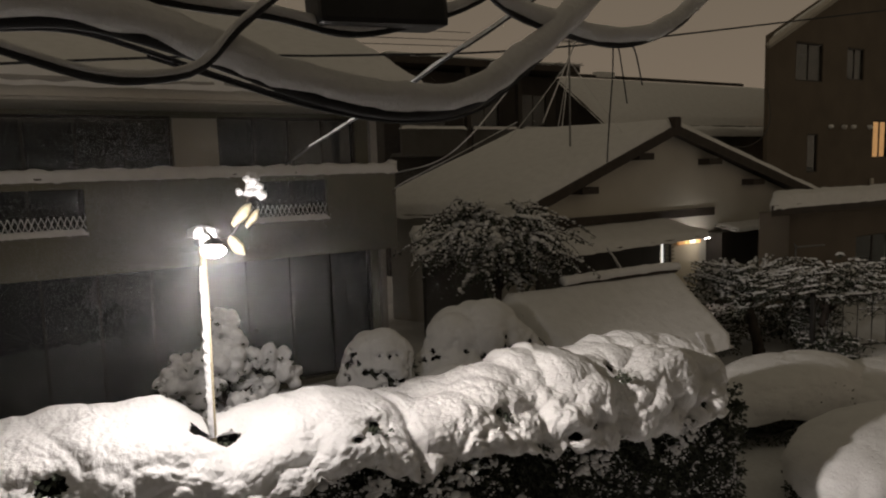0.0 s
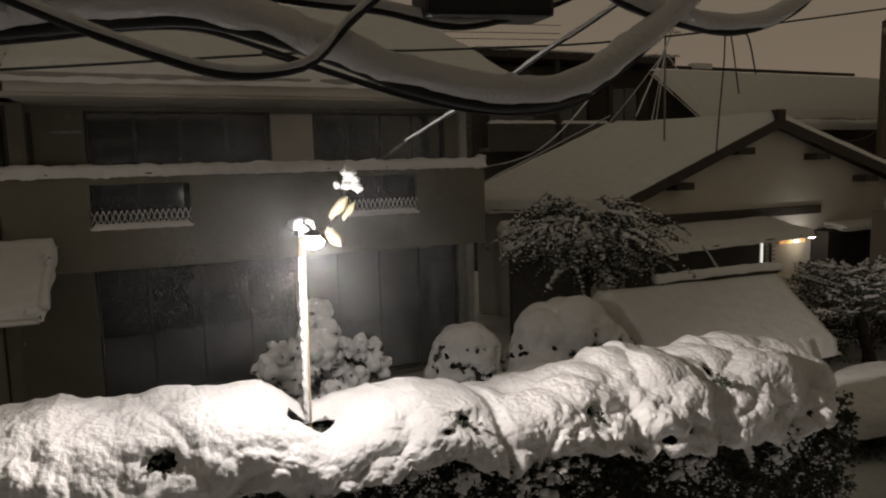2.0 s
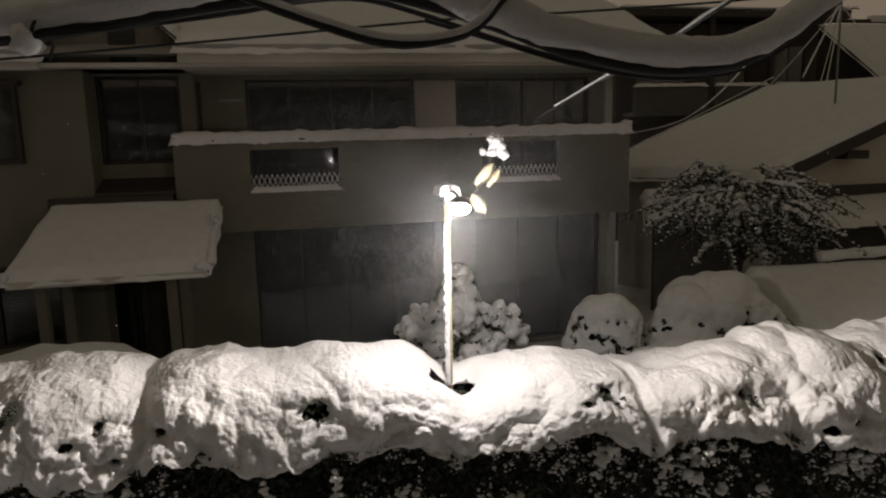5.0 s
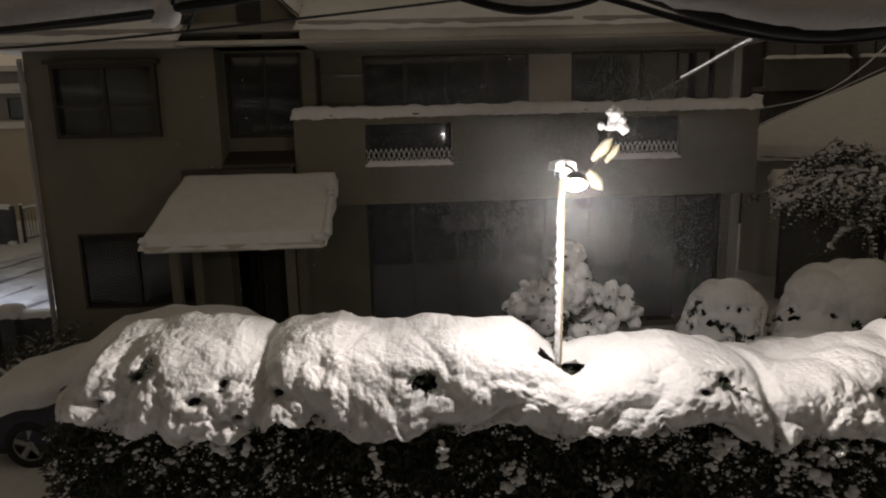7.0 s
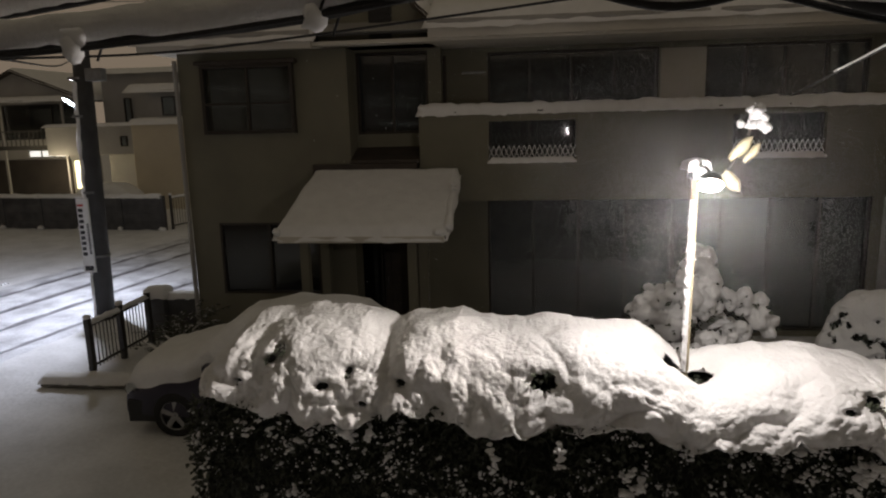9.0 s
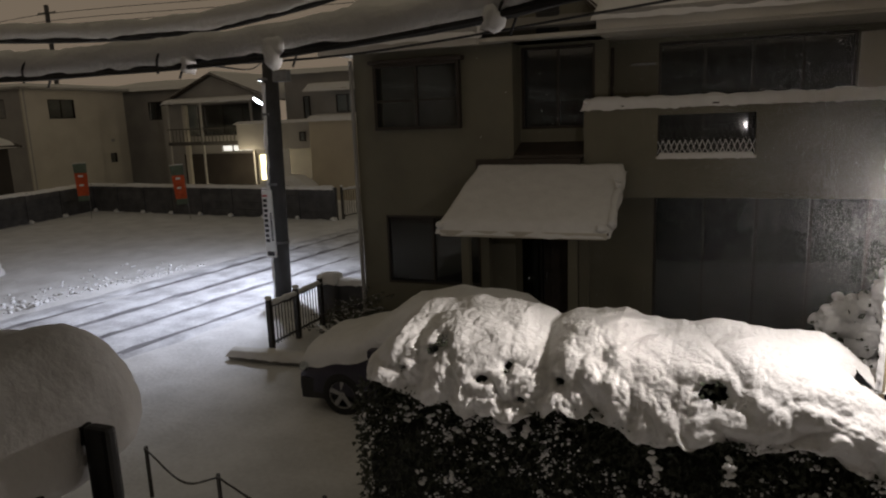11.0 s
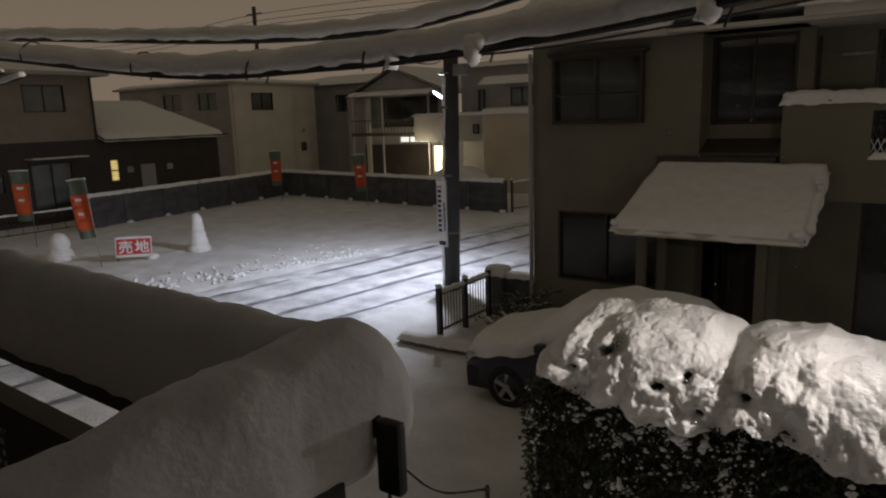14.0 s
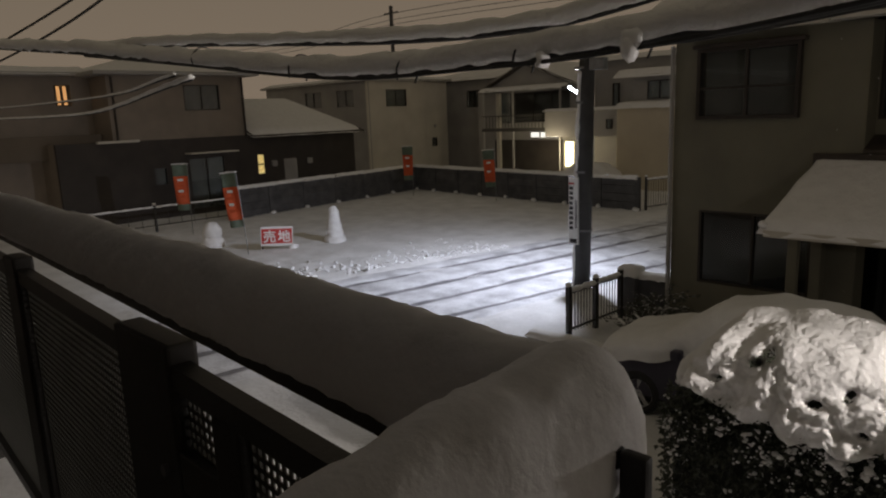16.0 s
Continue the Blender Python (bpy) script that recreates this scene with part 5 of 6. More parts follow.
def hedge():
    h = root("hedge", (2, 5.5, 0), "long clipped evergreen hedge buried under heavy lumpy snow", "hedge")
    rng = np.random.default_rng(12)
    nu, nv = 900, 150
    pts = np.zeros((nu, nv, 3))
    out = np.zeros((nu, nv), bool)
    for i in range(nu):
        x = HEDGE_L + (HEDGE_R - HEDGE_L) * i / (nu - 1)
        d = min(x - HEDGE_L, HEDGE_R - x)
        k = math.sqrt(max(0.0, 1 - (1 - min(1, d / 0.42)) ** 2))
        yc, zc, zb = hedge_mid(x), float(np.interp(x, CREST_X, CREST_Z)), float(np.interp(x, EDGE_X, EDGE_Z))
        lobe = min(0.75, noise.voronoi((x * 4.6, 3.3, 0.4))[0][0])
        rag = -0.03 + 0.17 * (lobe - 0.42) + 0.08 * noise.noise((x * 2.3, 1, 0)) + 0.03 * noise.noise((x * 9, 5, 0)) + 0.014 * noise.noise((x * 24, 2, 0))
        zc = max(zc, zb + 0.12)
        front = 0.89 * (0.55 + 0.45 * k)
        for j in range(nv):
            a = -0.10 * math.pi + 1.02 * math.pi * j / (nv - 1)
            c, s = math.cos(a), math.sin(a)
            if c > 0:
                y = yc - front * c ** 0.62
            else:
                y = yc + 0.5 * (0.5 + 0.5 * k) * (-c) ** 0.7
            z = zb + 0.02 + (zc - zb) * (abs(s) ** 0.85 if s > 0 else -0.22 * abs(s) ** 0.8)
            low = min(1, max(0, 1 - 2.2 * s)) if c > 0 else 0.3
            p = Vector((x, y, z + rag * low))
            n = Vector((0, -c * 0.9, 0.35 + 0.65 * max(0, s)))
            w = Vector((x, y * 1.0, z * 1.1))
            warp = w + Vector((noise.noise(w * 2.1), noise.noise(w * 2.1 + Vector((7, 0, 0))), noise.noise(w * 2.1 + Vector((0, 7, 0))))) * 0.16
            low_zone = min(1, max(0.0, 1.25 - 1.15 * s)) if s > 0 else 1.0
            big = 1.2 if x > 3.0 else 0.55
            lump = big * 0.17 * (pillow(warp, 1.75) - 0.2) + (0.02 + 0.085 * low_zone) * (pillow(warp + Vector((3, 1, 7)), 4.6) - 0.15)
            lump += (0.006 + 0.022 * low_zone) * pillow(warp + Vector((1, 5, 2)), 10) + 0.013 * pillow(w, 22) + 0.007 * noise.noise(w * 34) + 0.004 * noise.noise(w * 70)
            for gx, gw, gd in GROOVES:
                lump -= gd * math.exp(-((x - gx - 0.12 * noise.noise((z * 4, gx, 0))) / gw) ** 2) * min(1, 0.35 + low_zone)
            calm = 0.55 + 0.45 * low_zone
            if c < 0:
                calm *= 0.6
            p += n * lump * calm * (0.4 + 0.6 * k)
            p.x += 0.035 * noise.noise(w * 3 + Vector((9, 9, 0)))
            for px, pz, rx, rz in PITS:
                e = ((p.x - px) / rx) ** 2 + ((p.z - pz) / rz) ** 2
                if c > 0 and e < 6:
                    p += Vector((0, 0.11, -0.03)) * math.exp(-e * 0.8)
                    if e < 0.5 + 0.4 * noise.noise(w * 16):
                        out[i, j] = True
            e = ((p.x - 1.44) / 0.24) ** 2 + ((p.y - 5.58) / 0.15) ** 2
            if e < 5:
                p.z -= 0.16 * math.exp(-e * 0.9)
                if e < 0.75 + 0.5 * noise.noise(w * 11) and s > 0:
                    out[i, j] = True
            pts[i, j] = p
    idx = np.arange(nu * nv).reshape(nu, nv)
    f = np.stack([idx[:-1, :-1], idx[1:, :-1], idx[1:, 1:], idx[:-1, 1:]], -1).reshape(-1, 4)
    f = f[~(out.reshape(-1)[f].sum(1) >= 2)]
    f = f.tolist() + [idx[0, ::-1].tolist(), idx[-1, :].tolist()]
    me = bpy.data.meshes.new("snow_cap")
    me.from_pydata(pts.reshape(-1, 3).tolist(), [], f)
    part("snow_cap", me, SNOW, h, "thick lumpy cap of fresh snow", True)
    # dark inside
    # solid inside, coloured dark for the shade deep in the hedge
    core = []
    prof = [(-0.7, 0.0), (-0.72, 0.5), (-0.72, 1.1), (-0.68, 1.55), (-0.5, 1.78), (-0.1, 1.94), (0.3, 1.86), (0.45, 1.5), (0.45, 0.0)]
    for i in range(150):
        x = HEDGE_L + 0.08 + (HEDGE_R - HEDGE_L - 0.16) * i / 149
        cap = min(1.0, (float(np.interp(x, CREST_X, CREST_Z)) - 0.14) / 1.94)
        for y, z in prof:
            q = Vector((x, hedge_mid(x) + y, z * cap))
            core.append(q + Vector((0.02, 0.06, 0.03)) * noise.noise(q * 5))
    cm = grid_mesh("shaded_core", core, 150, len(prof))
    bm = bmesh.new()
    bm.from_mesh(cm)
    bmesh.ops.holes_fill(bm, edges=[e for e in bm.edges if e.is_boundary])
    part("shaded_core", bm, FOLIAGE_SHADE, h, smooth=True)
    # leaves over front, ends and pits
    n = 21000
    lx = rng.uniform(HEDGE_L + 0.02, HEDGE_R, n)
    lz = rng.uniform(0.15, 2.0, n)
    ly = np.array([hedge_mid(x) for x in lx]) - 0.70 - rng.uniform(0, 0.13, n)
    top = np.array([float(np.interp(x, EDGE_X, EDGE_Z)) for x in lx]) + 0.1
    lp = np.stack([lx, ly, np.minimum(lz, top - 0.1)], 1)
    ends = []
    for x in (HEDGE_L + 0.03, HEDGE_R - 0.06):
        m = 2200
        ends.append(np.stack([np.full(m, x) + rng.uniform(-0.07, 0.05, m), hedge_mid(x) + rng.uniform(-0.8, 0.45, m), rng.uniform(0.1, 1.75, m)], 1))
    pit = [np.stack([px + rng.normal(0, rx * 0.6, 40), hedge_mid(px) - 0.70 + rng.uniform(-0.08, 0.08, 40), pz - 0.05 + rng.normal(0, rz * 0.6, 40)], 1) for px, pz, rx, rz in PITS]
    pit.append(np.stack([1.44 + rng.normal(0, 0.13, 260), 5.56 + rng.normal(0, 0.09, 260), 1.93 + rng.normal(0, 0.04, 260)], 1))
    out_dir = np.array([0, -0.9, -0.15])
    part("leaves", leaves("leaves", np.concatenate([lp, *ends, *pit]), rng, 0.05, out_dir), LEAF, h, "dense small dark evergreen leaves")["kind"] = "stuff"
    # clinging snow on the dark front
    c, s = [], []
    for _ in range(2600):
        x = rng.uniform(HEDGE_L + 0.05, HEDGE_R - 0.05)
        zt = float(np.interp(x, EDGE_X, EDGE_Z))
        z = zt - abs(rng.exponential(0.7)) + 0.03
        dens = noise.noise((x * 1.6, z * 2.2, 3)) + 0.6 * noise.noise((x * 5, z * 5, 9))
        if z < 0.2 or dens < -0.1:
            continue
        g = rng.uniform(0.006, 0.017) * (2.1 if dens > 0.35 else 0.9)
        for _k in range(rng.integers(2, 5)):
            c.append((x + rng.normal(0, 0.025), hedge_mid(x) - 0.80 - rng.uniform(0, 0.06), z + rng.normal(0, 0.02)))
            s.append(g * rng.uniform(0.4, 1.25))
    for x, z0, dx, dz in ((2.55, 1.66, -0.16, -0.2), (-0.12, 1.64, 0.03, -0.2), (3.0, 1.56, -0.05, -0.3), (0.4, 1.68, 0.02, -0.16), (5.3, 1.45, 0.08, -0.16)):
        for t in np.linspace(0, 1, 9):
            for _k in range(2):
                c.append((x + dx * t + rng.normal(0, 0.02), hedge_mid(x) - 0.9 + rng.normal(0, 0.012), z0 + dz * t + rng.normal(0, 0.018)))
                s.append(0.028 * (1 - 0.45 * t) * rng.uniform(0.6, 1.2))
    part("clinging_snow", blobs("clinging_snow", np.array(c), s, rng, 0.8, 0.3), SNOW_FINE, h, "clumps of snow caught in the leaves")["kind"] = "stuff"


hedge()


# ---- the garden lamp ----
def garden_lamp():
    r = root("lamp_post", (1.45, 5.74, 0), "lit garden lamp post, its pole plastered with snow", "lamp post")
    part("post", tube([(1.455, 5.74, 0), (1.45, 5.74, 2.0), (1.47, 5.74, 3.6)], 0.029, 14), LAMP_POST, r, smooth=True)
    pts = []
    n, k = 150, 9
    for i in range(n):
        z = 2.02 + 1.42 * i / (n - 1)
        for j in range(k):
            a = radians(150 + 125 * j / (k - 1))
            e = math.sin(math.pi * j / (k - 1))
            q = 0.028 + e * (0.014 + 0.02 * noise.noise((z * 34 + j * 0.35, 0.3, 1)) + 0.008 * noise.noise((z * 60, j, 4)))
            pts.append((1.452 + 0.012 * (z - 2) + q * math.cos(a), 5.74 + q * math.sin(a), z))
    part("snow_crust", grid_mesh("snow_crust", pts, n, k), SNOW_FINE, r, "wind-blown ridges of snow down the pole", True)
    hd = part("lamp_head", boxes((1.42, 5.62, 3.60, 1.52, 5.82, 3.72), bevel=0.02), STEEL, r, "boxy metal lamp head")
    part("arm", tube(spline([(1.47, 5.66, 3.70), (1.45, 5.4, 3.72), (1.42, 5.1, 3.70)], 0.05), 0.013, 8), STEEL, hd)
    bm = bmesh.new()
    bmesh.ops.create_cone(bm, cap_ends=True, segments=20, radius1=0.075, radius2=0.03, depth=0.03, matrix=Matrix.Translation((1.42, 5.1, 3.69)))
    part("hood", bm, STEEL, hd)
    bm = bmesh.new()
    bmesh.ops.create_uvsphere(bm, u_segments=20, v_segments=12, radius=0.062, matrix=Matrix.Translation((1.42, 5.1, 3.615)) @ Matrix.Diagonal((1.4, 1.0, 0.75, 1)))
    b = part("bulb", bm, BULB, hd, "glowing white lamp bulb", True)
    b.visible_shadow = False
    part("snow_cap", snow_sheet([(1.40, 5.6, 3.718), (1.54, 5.6, 3.718), (1.54, 5.83, 3.718), (1.40, 5.83, 3.718)], 0.05, 0.03, 1, 0.02, 0.4, 0.09, 6), SNOW_FINE, r, smooth=True)
    t = root("potted_leaf_sprig", (1.7, 5.75, 3.6), "dry curled pale leaves and snow on a twig at the lamp", "plant")
    part("twig", tube(spline([(1.56, 5.74, 3.64), (1.7, 5.74, 3.66), (1.8, 5.74, 3.82), (1.88, 5.74, 4.02)], 0.03), 0.011, 6), BARK, t)
    for a, b, w in (((1.68, 5.73, 3.66), (1.79, 5.68, 3.5), 0.055), ((1.72, 5.74, 3.74), (1.87, 5.7, 3.92), 0.05), ((1.83, 5.74, 3.72), (1.93, 5.7, 3.87), 0.035)):
        a, b = Vector(a), Vector(b)
        pts = []
        side = (b - a).cross(Vector((0, 1, 0))).normalized()
        for i in range(13):
            for j in range(5):
                u, v = i / 12, (j - 2) / 2
                wd = w * math.sin(math.pi * min(1, u * 0.92 + 0.06)) ** 0.7
                pts.append(a + (b - a) * u + side * wd * v + Vector((0, 0.03 * v * v - 0.03 * math.sin(u * 3), 0.006 * math.sin(u * 9 + v))))
        o = part("leaf", grid_mesh("leaf", pts, 13, 5), LEAF_PALE, t, smooth=True)
        o.modifiers.new("thickness", "SOLIDIFY").thickness = 0.004
    rng = np.random.default_rng(2)
    c = np.stack([rng.normal(1.9, 0.045, 22), rng.normal(5.73, 0.03, 22), rng.uniform(3.98, 4.16, 22)], 1)
    part("snow_cap", blobs("snow_cap", c, rng.uniform(0.022, 0.045, 22), rng, 0.9), SNOW_FINE, t, "ragged clump of snow")


garden_lamp()


# ---- trees and bushes under snow ----
def tree(name, at, height, crown, label, seed, n_spray=260, leaf=0.07, trunk=0.07, droop=0.3, low=0.3, snow=1.0, reach=0.4, lean=(0.0, 0.0)):
    """A tapered, bent trunk, forking limbs, and many twig sprays that carry leaves and ridges of snow."""
    rng = np.random.default_rng(seed)
    r = root(name, at, label, "tree")
    base = Vector(at)
    cx, cy, cz = crown
    top = base + Vector((lean[0], lean[1], height - cz))
    bend = Vector((0.28 * lean[0] + rng.uniform(0.05, 0.12), 0, 0))
    part("trunk", tube(spline([base, base.lerp(top, 0.35) - bend, base.lerp(top, 0.7) + bend * 0.6, top], 0.08), lambda t: trunk * (1 - 0.55 * t), 10, 0.3, seed=seed), BARK, r, smooth=True)
    mid_z = top.z
    stems = []
    for i in range(16):
        a, u = i * 2.4 + rng.uniform(-0.3, 0.3), rng.uniform(0.1, 1.0)
        st = base.lerp(top, low + (1 - low) * u)
        tip = Vector((top.x + cx * math.cos(a) * rng.uniform(0.5, 0.85), top.y + cy * math.sin(a) * rng.uniform(0.5, 0.85), mid_z + cz * rng.uniform(-0.6, 0.75)))
        mid = st.lerp(tip, 0.5) + Vector((rng.normal(0, 0.06), rng.normal(0, 0.06), 0.16 * cz))
        line = spline([st, mid, tip], 0.1)
        part("limb", tube(line, lambda t: trunk * 0.42 * (1 - 0.75 * t), 6, 0.2, seed=i), BARK, r)
        stems += line[len(line) // 3:]
    lobes = []
    for i in range(10):
        a, u = i * 2.4 + seed, rng.uniform(0.3, 1.0)
        lobes.append(Vector((top.x + cx * u * math.cos(a), top.y + cy * u * math.sin(a), mid_z + cz * (rng.uniform(-0.7, 0.85) if u < 0.6 else rng.uniform(-0.7, 0.35)))))
    twig_mesh = bmesh.new()
    lp, sp, ss = [], [], []
    for i in range(n_spray):
        if i % 2:
            p = stems[int(rng.integers(len(stems)))] + Vector(rng.normal(0, 0.1, 3))
        else:
            p = lobes[int(rng.integers(len(lobes)))] + Vector(rng.normal(0, 0.17, 3)) * min(cx, cz + 0.3)
        out = Vector((p.x - top.x, p.y - top.y, 0.0))
        out = (out.normalized() if out.length > 0.05 else Vector((1, 0, 0))) + Vector((rng.normal(0, 0.6), rng.normal(0, 0.6), 0))
        ln_ = reach * rng.uniform(0.5, 1.2)
        line = [p + out * ln_ * t + Vector((0, 0, ln_ * (0.55 * t * (1 - droop * 0.6) - 1.7 * droop * t * t))) for t in (0, 0.25, 0.5, 0.75, 1.0)]
        tube(line, 0.007, 4, bm=twig_mesh)
        m = 12
        for t in rng.uniform(0, 4, m):
            k = int(min(3, t))
            q = line[k].lerp(line[k + 1], t - k)
            lp.append((q.x + rng.normal(0, 0.03), q.y + rng.normal(0, 0.03), q.z - abs(rng.normal(0, 0.045))))
        load = rng.uniform(0.55, 1.25) * snow
        for t in np.arange(0.3, 4.0, 0.27):
            if rng.uniform() < 0.18:
                continue
            k = int(min(3, t))
            q = line[k].lerp(line[k + 1], t - k)
            g = load * rng.uniform(0.012, 0.027) * (1.15 - 0.15 * t)
            sp.append((q.x + rng.normal(0, 0.012), q.y + rng.normal(0, 0.012), q.z + g * 0.7))
            ss.append(g)
    part("twig_tangle", twig_mesh, BARK, r)["kind"] = "stuff"
    part("crown", leaves("crown", np.array(lp), rng, leaf), LEAF, r, "dark evergreen leaves")["kind"] = "stuff"
    part("snow_load", blobs("snow_load", np.array(sp), ss, rng, 0.6, 0.3), SNOW, r, "snow lying along the twigs")["kind"] = "stuff"


def snow_laden_shrub():
    """A slim evergreen whose branches carry soft rounded snow masses."""
    r = root("camellia", (1.98, 7.8, 0), "small camellia loaded with soft clumps of snow", "tree")
    rng = np.random.default_rng(77)
    part("trunk", tube(spline([(1.98, 7.8, 0), (2.02, 7.8, 1.2), (1.98, 7.8, 2.4)], 0.1), lambda t: 0.045 * (1 - 0.6 * t), 8, 0.2), BARK, r)
    spots = [(0.02, 0.0, 2.6, 0.12), (0.05, -0.05, 2.48, 0.13), (-0.42, -0.05, 2.2, 0.08), (-0.55, 0, 1.98, 0.1), (0.62, -0.05, 2.02, 0.12), (0.74, 0, 1.86, 0.11), (0.52, -0.1, 2.16, 0.09)]
    for _ in range(38):
        z = rng.uniform(1.35, 2.3)
        wide = float(np.interp(z, (1.35, 1.8, 2.1, 2.3, 2.5), (0.74, 0.64, 0.46, 0.26, 0.14)))
        a, q = rng.uniform(0, 2 * math.pi), rng.uniform(0.5, 1.0)
        spots.append((wide * q * math.cos(a), 0.6 * wide * q * math.sin(a), z, rng.uniform(0.08, 0.17)))
    lp = []
    for i, (x, y, z, s) in enumerate(spots):
        q = Vector((2.0 + x, 7.8 + y, z))
        if i % 3 == 0:
            part("branch", tube(spline([(2.0, 7.8, z - 0.4), ((2.0 + q.x) / 2, (7.8 + q.y) / 2, z - 0.12), tuple(q)], 0.06), lambda t: 0.016 * (1 - 0.5 * t), 6), BARK, r)
        c = [q + Vector((rng.normal(0, 0.5), rng.normal(0, 0.4), rng.uniform(-1.5, 0.4))) * s for _ in range(8)]
        bm = bmesh.new()
        bmesh.ops.create_icosphere(bm, subdivisions=4, radius=1.0, matrix=Matrix.Translation(q))
        for v in bm.verts:
            d = (v.co - q).normalized()
            reach = max((e - q).dot(d) + math.sqrt(max(0.0, ((e - q).dot(d)) ** 2 - (e - q).length_squared + (s * 0.72) ** 2)) if ((e - q).dot(d)) ** 2 - (e - q).length_squared + (s * 0.72) ** 2 > 0 else 0.35 * s for e in c)
            v.co = q + d * (reach + 0.3 * s * noise.noise((q + d * 0.15) * 18) + 0.16 * s * noise.noise((q + d * 0.15) * 45))
        part("snow_clump", bm, SNOW, r, smooth=True)
        k = 26
        lp.append(rng.normal(0, 1, (k, 3)) * np.array([s, s * 0.8, s * 0.6]) + np.array([q.x, q.y + 0.03, q.z - s * 1.1]))
    part("leaves", leaves("leaves", np.concatenate(lp), rng, 0.07), LEAF, r, "dark glossy leaves")["kind"] = "stuff"


tree("tree", (7.75, 10.6, 0), 3.5, (1.0, 0.85, 0.62), "dark evergreen tree bending under wet snow", 21, 400, 0.085, 0.08, 0.6, 0.5, 1.9, 0.55)
snow_laden_shrub()
tree("pine_tree", (13.45, 9.0, 0), 2.0, (1.35, 1.0, 0.42), "gnarled garden pine with snow on its pads", 23, 420, 0.06, 0.13, 0.05, 0.45, 1.6, 0.34, (-0.45, 0.1))
tree("pine_tree", (15.3, 8.7, 0), 2.25, (1.25, 1.0, 0.75), "spreading garden pine dusted with snow", 24, 440, 0.06, 0.09, 0.25, 0.3, 1.5, 0.4, (0.2, 0.0))
for x, y, z, wide, seed in ((12.5, 9.7, 0.8, 0.7, 51), (13.9, 9.9, 0.95, 0.8, 52), (15.0, 9.5, 0.7, 0.7, 53), (16.2, 9.6, 1.1, 0.8, 54), (14.5, 8.2, 0.5, 0.6, 55)):
    tree("shrub", (x, y, 0), z, (wide, 0.5, z * 0.45), "low dark garden shrub dusted with snow", seed, 150, 0.07, 0.03, 0.3, 0.1, 0.9, 0.3)
tree("shrub", (-5.6, 11.0, 0), 0.95, (0.5, 0.35, 0.35), "bare dark shrub with snowy sticks by the house", 25, 90, 0.06, 0.03, 0.2, 0.1, 0.5, 0.3)


def snow_bush(at, rx, ry, h, seed, label, skirt=0.25, lumps=1.0, gaps=0.0):
    """A bush of dark leaves under a lumpy dome of snow; gaps open its lower half to the leaves."""
    rng = np.random.default_rng(seed)
    r = root("snowy_bush", at, label, "bush", "snow-laden garden bushes")
    nu, nv = 170, 80
    pts, open_at = [], np.zeros((nu + 1, nv), bool)
    for i in range(nu + 1):
        a = 2 * math.pi * (i % nu) / nu
        for j in range(nv):
            b = math.pi / 2 * (1 - j / (nv - 1) * 1.12)
            cb = math.cos(b) ** 0.8 if b > 0 else 1.0
            p = Vector((math.cos(a) * cb, math.sin(a) * cb, max(-0.2, math.sin(b))))
            q = Vector((at[0] + rx * p.x, at[1] + ry * p.y, at[2] + h * skirt + h * (1 - skirt) * p.z))
            w = q + Vector((seed, 0, 0))
            low = min(1, max(0, 1.25 - 1.3 * p.z))
            g = lumps * (0.16 * (pillow(w, 2.0) - 0.2) + (0.02 + 0.09 * low) * (pillow(w, 4.4) - 0.15) + (0.008 + 0.03 * low) * pillow(w, 10)) + 0.006 * noise.noise(w * 24) + 0.004 * noise.noise(w * 55)
            rag = 0.12 * noise.noise(Vector((math.cos(a) * 3, math.sin(a) * 3, seed))) * min(1, max(0, j - nv + 12) / 6)
            hole = noise.noise(Vector((w.x * 4.2, w.y * 4.2, w.z * 8.0))) + 0.5 * noise.noise(w * 13)
            if gaps and 0.02 < p.z < 0.72 and hole > 0.62 - gaps:
                open_at[i, j] = True
            if gaps and hole > 0.42 - gaps and p.z < 0.75:
                g -= 0.05
            pts.append(q + Vector((p.x, p.y, 0.7 * max(0, p.z))) * g + Vector((0, 0, rag)))
    idx = np.arange((nu + 1) * nv).reshape(nu + 1, nv)
    f = np.stack([idx[:-1, :-1], idx[1:, :-1], idx[1:, 1:], idx[:-1, 1:]], -1).reshape(-1, 4)
    f = f[open_at.reshape(-1)[f].sum(1) < 2]
    me = bpy.data.meshes.new("snow_cap")
    me.from_pydata([tuple(q) for q in pts], [], f.tolist())
    part("snow_cap", me, SNOW, r, smooth=True)
    # inner ball, its dark colour standing for shade behind the leaves
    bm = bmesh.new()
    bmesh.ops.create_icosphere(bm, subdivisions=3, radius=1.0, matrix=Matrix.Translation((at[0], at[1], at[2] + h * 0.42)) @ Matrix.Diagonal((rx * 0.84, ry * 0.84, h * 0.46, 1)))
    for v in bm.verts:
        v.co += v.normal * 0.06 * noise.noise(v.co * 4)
    part("shaded_core", bm, FOLIAGE_SHADE, r, smooth=True)
    m = 3200
    a = rng.uniform(0, 2 * math.pi, m)
    u = rng.uniform(0, 1, m)
    z = u * h * (skirt + 0.5 * (1 - skirt))
    k = rng.uniform(0.84, 0.98, m) * np.sqrt(np.clip(1 - (np.clip(z / h - skirt, 0, 1) / (1 - skirt)) ** 2, 0, 1))
    lp = np.stack([at[0] + rx * k * np.cos(a), at[1] + ry * k * np.sin(a), at[2] + z], 1)
    part("leaves", leaves("leaves", lp, rng, 0.055), LEAF, r)["kind"] = "stuff"


